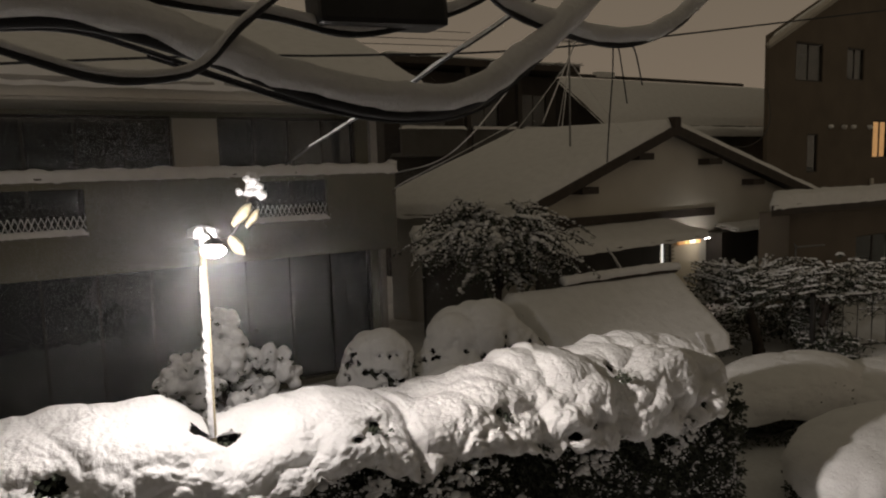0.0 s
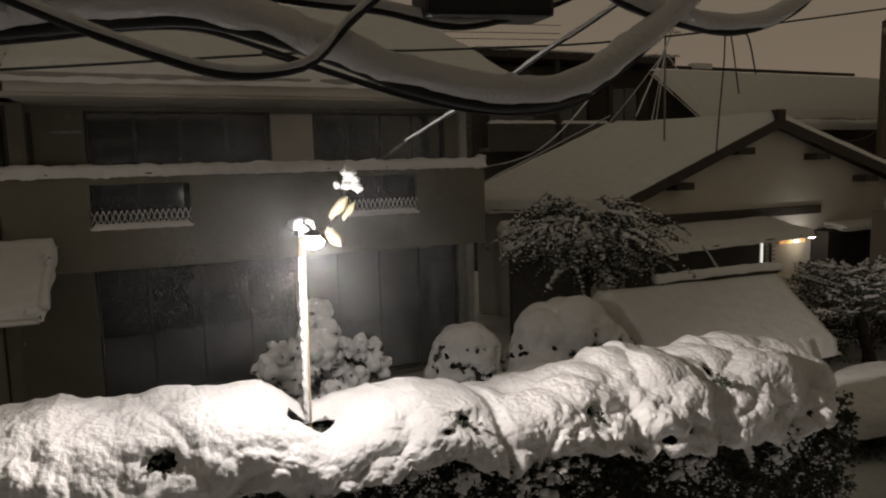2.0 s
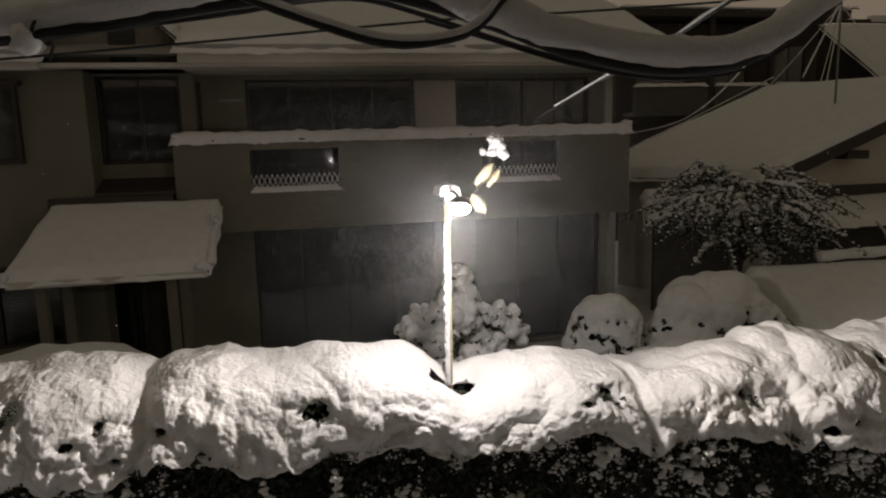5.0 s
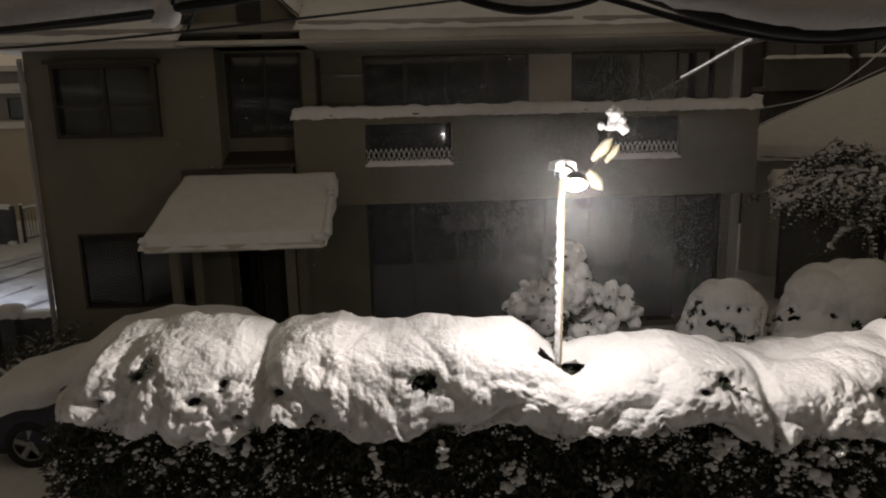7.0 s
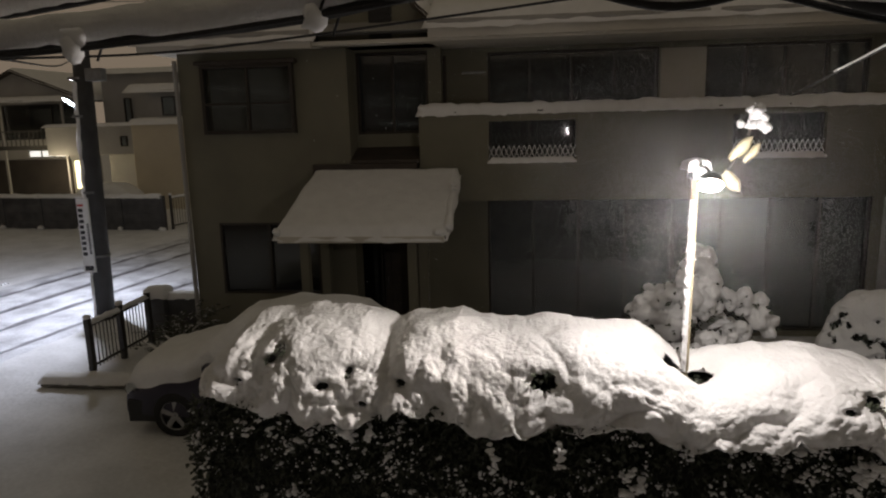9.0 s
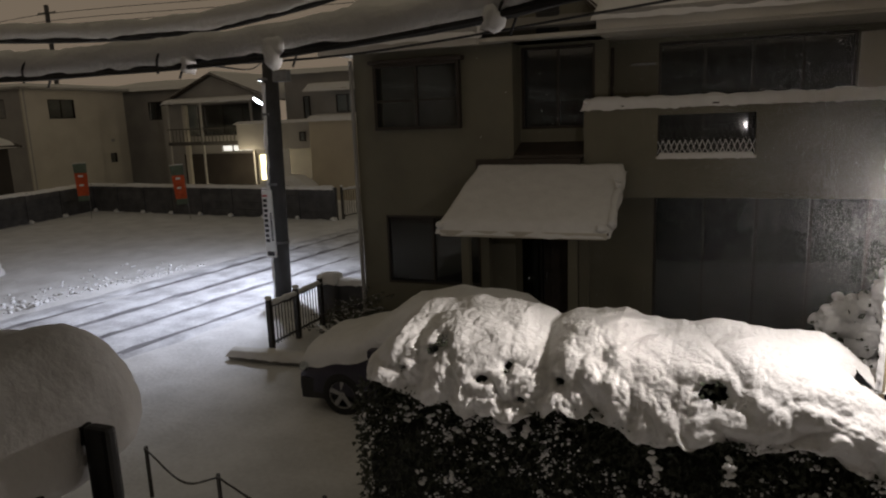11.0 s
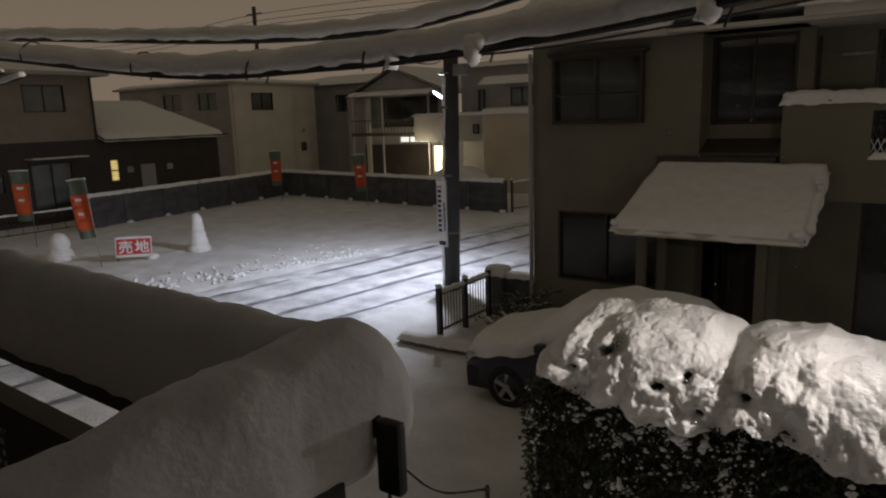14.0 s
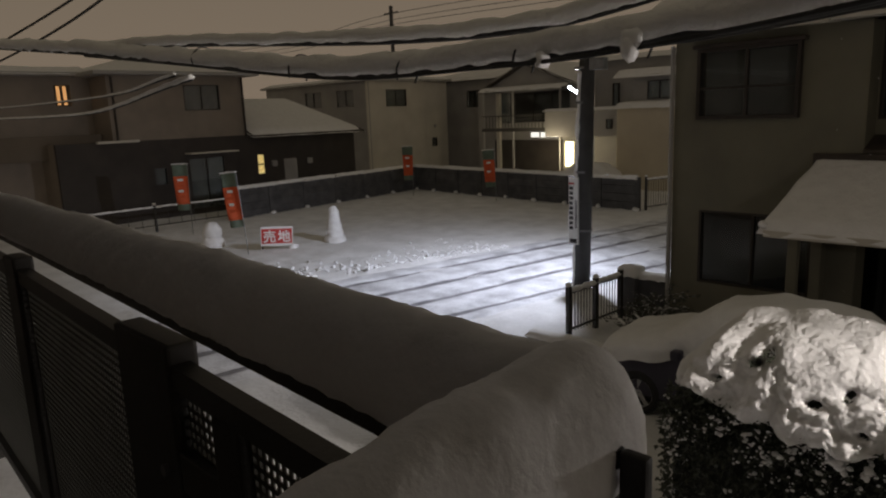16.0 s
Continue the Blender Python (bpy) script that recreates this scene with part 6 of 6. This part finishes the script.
snow_bush((4.13, 8.3, 0), 0.56, 0.5, 2.08, 31, "round clipped bush capped with a dome of snow", 0.6, 0.7, 0.26)
snow_bush((5.82, 8.4, 0), 1.18, 0.7, 2.22, 32, "broad bush smothered in a mound of snow", 0.3, 1.25, 0.16)
snow_bush((4.75, 7.6, 0), 0.85, 0.5, 1.62, 33, "low bush under smooth snow behind the hedge", 0.3, 1.0, 0.14)
snow_bush((10.4, 6.5, 0), 1.9, 0.85, 1.02, 34, "low wide hedge under a smooth thick snow cover", 0.45, 0.3)
snow_bush((9.3, 4.3, 0), 1.7, 1.0, 0.95, 35, "low rounded planting buried in snow", 0.45, 0.3)
snow_bush((12.5, 6.0, 0), 1.6, 0.8, 0.7, 36, "low snow-covered shrubs at the yard edge", 0.4, 0.4)


# ---- cables overhead ----
def cable(pts, r, snow, label, seed, y=None, sides=8, name="cable", step=0.05):
    line = spline([(x, y, z) for x, z in pts] if y is not None else pts, step)
    c = root(name, line[0], label, "cable")
    part("sheath", tube(line, r, sides, 0.06, seed=seed), RUBBER, c, smooth=True)
    if snow:
        part("snow_cap", tube([p + Vector((0, -0.004, r * 0.5)) for p in line], lambda t: snow, 14, 0.42, 0.86, snow * 0.62, seed, freq=4.6), SNOW, c, "long roll of snow on the cable", True)
    return c


MAIN = [(-16.0, 5.85), (-11.6, 5.35), (-8.0, 4.96), (-5.9, 4.7), (-3.76, 4.46), (-2.54, 4.43), (-1.65, 4.455), (-0.7, 4.52), (0.0, 4.61), (0.3, 4.65), (0.52, 4.665), (0.74, 4.625), (1.0, 4.55), (1.35, 4.44), (1.75, 4.385), (2.13, 4.45), (2.46, 4.65), (2.78, 4.91), (3.1, 5.2), (3.4, 5.5)]
b = cable([(x, 2.72 if x > -0.5 else 2.88, z) for x, z in MAIN], 0.026, 0.074, "thick bundle of black cables carrying a roll of snow", 1.0, sides=12)
part("strand", tube(spline([(x, 2.80, z - 0.02 + 0.012 * math.sin(x * 5)) for x, z in MAIN[2:]], 0.05), 0.011, 7), RUBBER, b)
part("strand", tube(spline([(x, 2.76, z - 0.042 + 0.012 * math.cos(x * 4)) for x, z in MAIN[11:17]], 0.05), 0.007, 7), RUBBER, b)
for x, z in ((-2.25, 4.42), (-1.62, 4.44), (-0.62, 4.5), (-5.6, 4.68), (-3.1, 4.42), (-4.2, 4.5)):
    y = 2.9 if x < -0.3 else 2.72
    part("tie", tube(spline([(x, y - 0.09, z - 0.03), (x + 0.02, y - 0.1, z + 0.05), (x + 0.05, y - 0.03, z + 0.12), (x + 0.06, y + 0.05, z + 0.08), (x + 0.02, y + 0.03, z - 0.05)], 0.02), 0.006, 6), RUBBER, b, "black cable tie loop")
rng = np.random.default_rng(6)
part("snow_cap", blobs("snow_cap", np.array([(-1.62, 2.8, 4.43), (-1.6, 2.79, 4.47), (-2.08, 2.82, 4.42), (-0.63, 2.8, 4.5)]), [0.05, 0.04, 0.035, 0.045], rng, 1.1), SNOW_FINE, b)
cable([(-8.2, 2.88, 4.99), (-7.2, 2.95, 4.95), (-5.9, 3.03, 4.86), (-3.7, 3.05, 4.665), (-2.5, 3.05, 4.6), (-1.88, 3.05, 4.63), (-1.2, 3.05, 4.74), (-0.4, 3.05, 4.98), (0.4, 3.0, 5.3)], 0.02, 0.05, "second snowy cable above the bundle", 2.0)
cable([(-0.5, 4.88), (0.0, 4.66), (0.3, 4.547), (0.566, 4.47), (0.75, 4.475), (0.9, 4.523), (1.03, 4.66), (1.19, 4.8), (1.4, 4.98)], 0.016, 0.017, "black cable looping below the bundle", 3.0, 2.62, 10)
cable([(0.5, 4.79), (0.915, 4.752), (1.2, 4.74), (1.504, 4.70), (1.8, 4.76), (2.1, 4.87), (2.4, 5.05)], 0.017, 0.024, "black cable under the junction box with some snow", 4.0, 2.72, 10)
cable([(2.1, 5.05), (2.265, 4.903), (2.494, 4.82), (3.01, 4.76), (3.4, 4.86), (3.614, 5.0), (3.9, 5.25)], 0.02, 0.05, "sagging cable with snow to the east", 5.0, 2.74, 10)
cable([(-3.7, 5.0, 4.63), (-2.3, 5.0, 4.635), (-0.4, 5.0, 4.79), (1.45, 5, 4.965), (2.64, 5.0, 5.04), (4.76, 5, 5.25), (10.1, 5.0, 6.05)], 0.009, 0.0, "thin telephone wire crossing in front of the house", 6.0, step=0.3)
cable([(-8.7, 13.3, 5.5), (-6.2, 9.2, 4.95), (-3.7, 5.0, 4.63)], 0.009, 0.0, "thin telephone wire from the pole", 6.5, step=0.3)
cable([(2.6, 2.8, 5.0), (2.374, 3.0, 4.816), (2.258, 3.2, 4.715), (2.27, 3.9, 4.58), (2.29, 4.6, 4.49)], 0.009, 0.012, "slanting service wire with a ridge of snow", 7.0)
cable([(2.29, 4.6, 4.49), (2.211, 5.2, 4.347)], 0.008, 0.011, "slanting service wire with a ridge of snow", 8.0)
cable([(2.211, 5.2, 4.347), (2.621, 7.0, 4.263), (4.2, 12.0, 4.33)], 0.009, 0.0, "bare end of the service wire at the balcony", 9.0, step=0.2)
cable([(7.6, 9, 6.0), (6.975, 9, 5.427), (5.786, 9, 4.377), (6.3, 12.05, 4.1)], 0.008, 0.011, "thin snowy wire beyond the balcony", 10.0, step=0.15)
cable([(8.2, 10.5, 5.0), (7.0, 11, 4.35), (5.922, 11, 3.898), (6.38, 12.1, 3.7)], 0.008, 0.010, "thin snowy wire running down to the house", 11.0, step=0.15)
cable([(12.9, 14, 7.6), (12.418, 14, 6.717), (11.646, 14, 5.265)], 0.016, 0.02, "thin snowy wire to the gabled roof", 12.0, step=0.15)
cable([(15.5, 13.0, 5.0), (19, 13.5, 4.6), (22.5, 15, 5.4), (26.8, 18, 7.2)], 0.016, 0.0, "service wire from the gable to the brown house", 13.0, step=0.4)
cable([(3.056, 2.74, 4.77), (3.14, 2.74, 4.75), (3.203, 2.74, 4.56)], 0.004, 0.0, "loose cord hanging from the cable", 14.0)
cable([(2.99, 2.74, 4.77), (2.985, 2.74, 4.6), (2.96, 2.74, 4.35), (2.945, 2.74, 4.154)], 0.0035, 0.0, "loose cord hanging from the cable", 15.0)
cable([(3.02, 2.74, 4.77), (3.04, 2.74, 4.7), (3.09, 2.74, 4.46)], 0.0035, 0.0, "loose cord hanging from the cable", 16.0)
cable([(-36, 7, 4.7), (-25.7, 6.0, 4.56), (-14.9, 5.0, 4.45), (-6.44, 3.2, 4.6)], 0.014, 0.03, "drop wire rimmed with snow", 17.0, step=0.3)
cable([(-36, 7, 5.2), (-25.5, 6.0, 4.9), (-13.9, 5.0, 4.74), (-6.8, 3.2, 4.655)], 0.012, 0.02, "drop wire rimmed with snow", 18.0, step=0.3)
b = cable([(-30, 6, 6.5), (-23.7, 6, 6.79), (-17.75, 6, 7.11), (-10, 6, 7.7)], 0.03, 0.0, "pair of black overhead wires against the sky", 19.0, step=0.5)
part("strand", tube(spline([(-26, 6, 6.2), (-20.57, 6, 6.48), (-15.98, 6, 6.865), (-10, 6, 7.69)], 0.5), 0.03, 8), RUBBER, b)


def junction_box():
    r = root("cable_junction_box", (1.63, 2.7, 4.75), "black cable junction box hanging from the wires", "junction box")
    m = Matrix.Translation((1.64, 2.72, 4.86)) @ Matrix.Rotation(radians(-3), 4, "Y")
    part("housing", turned(boxes((-0.29, -0.09, -0.13, 0.29, 0.09, 0.13), bevel=0.025), m), BLACK, r)
    for x in (-0.2, 0.2):
        part("clip", turned(boxes((x - 0.02, -0.1, 0.1, x + 0.02, 0.1, 0.17), bevel=0.006), m), BLACK, r)
    part("screw", turned(tube([(-0.2, -0.09, 0.02), (-0.2, -0.1, 0.02)], 0.015, 10), m), STEEL, r)
    part("strand", tube(spline([(1.36, 2.72, 5.1), (1.34, 2.72, 4.9), (1.38, 2.72, 4.78)], 0.04), 0.008, 6), RUBBER, r)
    part("snow_cap", turned(tube(spline([(-0.28, 0, 0.14), (0, 0, 0.15), (0.28, 0, 0.14)], 0.04), 0.08, 10, 0.3, 0.6), m), SNOW, r, smooth=True)


junction_box()


def far_pole():
    r = root("utility_pole", (-36, 32, 0), "far utility pole tip with wires", "utility pole")
    part("shaft", tube([(-36, 32, 0), (-36, 32, 11.4)], 0.13, 10), CONCRETE_DARK, r)
    part("crossarm", boxes((-36.7, 31.95, 10.9, -35.3, 32.05, 11.0)), STEEL, r)
    for z in (10.2, 10.5, 10.9):
        part("wire", tube(spline([(-75, 34, z + 0.4), (-50, 33, z - 0.5), (-36, 32, z), (-10, 31, z - 0.6), (20, 30, z + 0.2)], 1.0), 0.018, 5), RUBBER, r)


far_pole()


# ---- the walkway railing ----
def railing():
    r = root("balcony_railing", (-2, 0.6, 2.72), "dark metal walkway railing with deep snow on its handrail", "railing")

    def ln(x):
        return 0.555 + 0.05 * (-0.4 - x)

    a, b = Vector((-0.40, ln(-0.40), 3.86)), Vector((-5.0, ln(-5.0), 3.86))
    part("handrail", solid([(a.x, a.y - 0.03, 3.85), (b.x, b.y - 0.03, 3.85), (b.x, b.y + 0.03, 3.85), (a.x, a.y + 0.03, 3.85)],
                           [(a.x, a.y - 0.03, 3.895), (b.x, b.y - 0.03, 3.895), (b.x, b.y + 0.03, 3.895), (a.x, a.y + 0.03, 3.895)]), RAIL_PAINT, r)
    part("handrail", boxes((-0.395, -1.05, 3.85, -0.335, 0.51, 3.893), bevel=0.008), RAIL_PAINT, r)

    def snow_roll(line, wide, high, seed, sides=40):
        """Round snow packed over a rail: full above, tucked in below."""
        pts = []
        n = len(line)
        for i, p in enumerate(line):
            d = (line[min(i + 1, n - 1)] - line[max(i - 1, 0)]).normalized()
            s = d.cross(Vector((0, 0, 1))).normalized()
            k = math.sqrt(max(0.0004, 1 - (1 - min(1, i * 0.01 / 0.09)) ** 2))
            thin = 1 if seed == 1 else min(1, max(0.5, 0.5 + 1.3 * (p.y - 0.05)))
            w = wide * thin * (1 + 0.06 * noise.noise(p * 4 + Vector((seed, 0, 0))))
            hh = high * thin * (1 + 0.07 * noise.noise(p * 3.1 + Vector((seed, 0, 0))) + 0.04 * noise.noise(p * 11))
            for j in range(sides + 1):
                t = math.pi * (-0.24 + 1.48 * j / sides)
                z = math.sin(t)
                q = p + s * math.cos(t) * w * k + Vector((0, 0, hh * (z if z > 0 else 0.45 * z) * k))
                o = (q - p).normalized()
                pts.append(q + o * (0.004 * noise.noise(q * 22) + 0.0022 * noise.noise(q * 70) + 0.0015 * noise.noise(q * 150)))
        return grid_mesh("snow_cap", pts, n, sides + 1)

    main = [Vector((x, ln(x) + 0.006, 3.9)) for x in np.arange(-0.35, -5.0, -0.01)]
    part("snow_cap", snow_roll(main, 0.058, 0.089, 1), SNOW_FINE, r, "deep rounded snow along the handrail", True)
    corner = [Vector((-0.398, y, 3.9)) for y in np.arange(0.65, -1.0, -0.01)]
    part("snow_cap", snow_roll(corner, 0.063, 0.09, 2), SNOW_FINE, r, "deep rounded snow on the return rail", True)
    eb = part("end_bracket", boxes((-0.336, 0.545, 3.862, -0.312, 0.557, 3.925), bevel=0.004), BLACK, r)
    part("arm", boxes((-0.38, 0.545, 3.908, -0.336, 0.557, 3.925), bevel=0.003), BLACK, eb)
    for x0, x1 in ((-0.68, -0.44), (-1.50, -1.25), (-2.6, -2.48), (-3.7, -3.58)):
        y = ln((x0 + x1) / 2)
        part("post", boxes((x0, y - 0.03, 2.72, x1, y + 0.03, 3.8), bevel=0.008), RAIL_PAINT, r)
    for z in (3.765, 2.85):
        part("mid_rail", solid([(-0.4, ln(-0.4) - 0.018, z - 0.045), (-5, ln(-5) - 0.018, z - 0.045), (-5, ln(-5) + 0.018, z - 0.045), (-0.4, ln(-0.4) + 0.018, z - 0.045)],
                               [(-0.4, ln(-0.4) - 0.018, z), (-5, ln(-5) - 0.018, z), (-5, ln(-5) + 0.018, z), (-0.4, ln(-0.4) + 0.018, z)]), RAIL_PAINT, r)
    part("bracket", boxes((-1.25, ln(-1.2) - 0.02, 3.52, -1.09, ln(-1.2) + 0.02, 3.6), bevel=0.006), RAIL_PAINT, r)
    part("strut", boxes((-1.09, ln(-1.05) - 0.02, 2.85, -1.0, ln(-1.05) + 0.02, 3.72), bevel=0.006), RAIL_PAINT, r)
    part("bolt", tube([(-1.3, ln(-1.3) - 0.028, 3.55), (-1.3, ln(-1.3) - 0.038, 3.55)], 0.012, 8), STEEL, r)
    # perforated sheet: a woven lattice of thin strips
    vs, fs = [], []
    st, w = 0.02, 0.0042

    def strip(p, q):
        d = np.array(q) - np.array(p)
        nrm = np.array([-d[1], d[0]]) / np.linalg.norm(d) * w
        k = len(vs)
        for e, s in ((p, 1), (q, 1), (q, -1), (p, -1)):
            g = np.array(e) + s * nrm
            vs.append((g[0], ln(g[0]) + 0.005, g[1]))
        fs.append((k, k + 1, k + 2, k + 3))

    for x in np.arange(-3.6, -0.4, st):
        strip((x, 2.86), (x, 3.722))
    for z in np.arange(2.86, 3.722, st):
        strip((-3.6, z), (-0.4, z))
    me = bpy.data.meshes.new("mesh_panel")
    me.from_pydata(vs, [], fs)
    o = part("mesh_panel", me, MESH_PAINT, r, "fine metal mesh infill panel")
    o.modifiers.new("thickness", "SOLIDIFY").thickness = 0.003
    o["kind"] = "stuff"


railing()


def chain_posts():
    prev = None
    for x, y in ((-5.6, 5.7), (-4.4, 5.42), (-3.12, 5.36)):
        r = root("chain_post", (x, y, 0), "thin metal barrier post in the snow", "post", "chain barrier posts")
        part("shaft", tube([(x, y, 0), (x, y, 0.62)], 0.022, 10), RAIL_PAINT, r)
        part("ring", tube(spline([(x - 0.03, y, 0.58), (x, y - 0.02, 0.61), (x + 0.03, y, 0.58)], 0.02), 0.008, 6), STEEL, r)
        if prev:
            px, py = prev
            part("chain", tube(spline([(px, py, 0.58), ((px + x) / 2, (py + y) / 2, 0.36), (x, y, 0.58)], 0.05), 0.011, 6, 0.5), RAIL_PAINT, r)
        prev = (x, y)


chain_posts()


def sticks():
    r = root("snowy_branches", (-5.7, 10.7, 0), "two cut branches leaning in the shrub, lined with snow", "branch")
    for a, b in (((-6.2, 10.5, 0.55), (-5.55, 10.4, 0.18)), ((-5.9, 10.6, 0.62), (-5.35, 10.5, 0.32))):
        p = part("stick", tube([a, b], 0.018, 6, 0.2), BARK, r)
        part("snow_cap", tube(spline([a, tuple((i + j) / 2 for i, j in zip(a, b)), b], 0.05), 0.026, 7, 0.5, lift=0.018), SNOW, p, smooth=True)


sticks()


def verge_clods():
    """Broken lumps of snow thrown up beside the lane."""
    rng = np.random.default_rng(9)
    c, z = [], []
    for _ in range(420):
        y = rng.uniform(6.5, 16.5)
        x = road_x(y) - 2.75 - abs(rng.normal(0, 1.0)) - (0.6 if y < 11 else 0)
        g = rng.uniform(0.025, 0.075) * (1.0 if y < 12 else 0.7)
        c.append((x, y, ground_height(x, y) + 0.3 * g))
        z.append(g)
    o = part("snow_clods", blobs("snow_clods", np.array(c), z, rng, 0.7, 0.35), SNOW_GROUND)
    tagged(o, "broken clods of snow along the edge of the lane", "snow", kind="stuff")


verge_clods()


def snow_and_lamp_glow():
    """Flakes packed round the garden lamp to imitate its glow, each a tiny tilted triangle, and some larger falling
    ones.
    """
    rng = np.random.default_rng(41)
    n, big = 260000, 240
    # fine flakes crowd the bulb to stand in for the haze of its light
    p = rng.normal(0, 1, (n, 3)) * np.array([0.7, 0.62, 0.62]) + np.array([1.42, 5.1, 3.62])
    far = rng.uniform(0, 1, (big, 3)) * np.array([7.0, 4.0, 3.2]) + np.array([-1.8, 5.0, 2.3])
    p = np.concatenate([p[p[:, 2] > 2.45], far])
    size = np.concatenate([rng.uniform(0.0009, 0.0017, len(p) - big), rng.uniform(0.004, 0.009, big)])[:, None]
    d = rng.normal(0, 1, (len(p), 3))
    d /= np.linalg.norm(d, axis=1, keepdims=True)
    e = np.cross(d, rng.normal(0, 1, (len(p), 3)))
    e /= np.linalg.norm(e, axis=1, keepdims=True)
    v = np.stack([p + d * size, p - 0.5 * d * size + 0.87 * e * size, p - 0.5 * d * size - 0.87 * e * size], 1).reshape(-1, 3)
    me = bpy.data.meshes.new("snow_and_lamp_glow")
    me.vertices.add(len(v))
    me.vertices.foreach_set("co", v.ravel())
    me.loops.add(len(v))
    me.loops.foreach_set("vertex_index", np.arange(len(v)))
    me.polygons.add(len(p))
    me.polygons.foreach_set("loop_start", np.arange(0, len(v), 3))
    me.update(calc_edges=True)
    tagged(part("snow_and_lamp_glow", me, SNOW_FINE), "falling snowflakes, with fine ones packed round the garden lamp to imitate its glow", "snowfall", kind="stuff")


snow_and_lamp_glow()


def garden_canes():
    """Stray sticks in the east garden with a ridge of snow on each."""
    for a, b in (((10.29, 10.3, 2.47), (11.18, 10.2, 0.9)), ((9.5, 7.45, 1.35), (10.1, 7.25, 0.0))):
        a, b = Vector(a), Vector(b)
        mid = a.lerp(b, 0.5) + Vector((0.06, 0, 0.05))
        r = root("garden_cane", tuple(b), "bent garden cane lined with snow", "stick")
        line = spline([a, mid, b], 0.06)
        part("cane", tube(line, 0.018, 6, 0.2), BARK, r)
        part("snow_cap", tube(line[:-4], 0.03, 8, 0.4, lift=0.022), SNOW, r, smooth=True)


garden_canes()
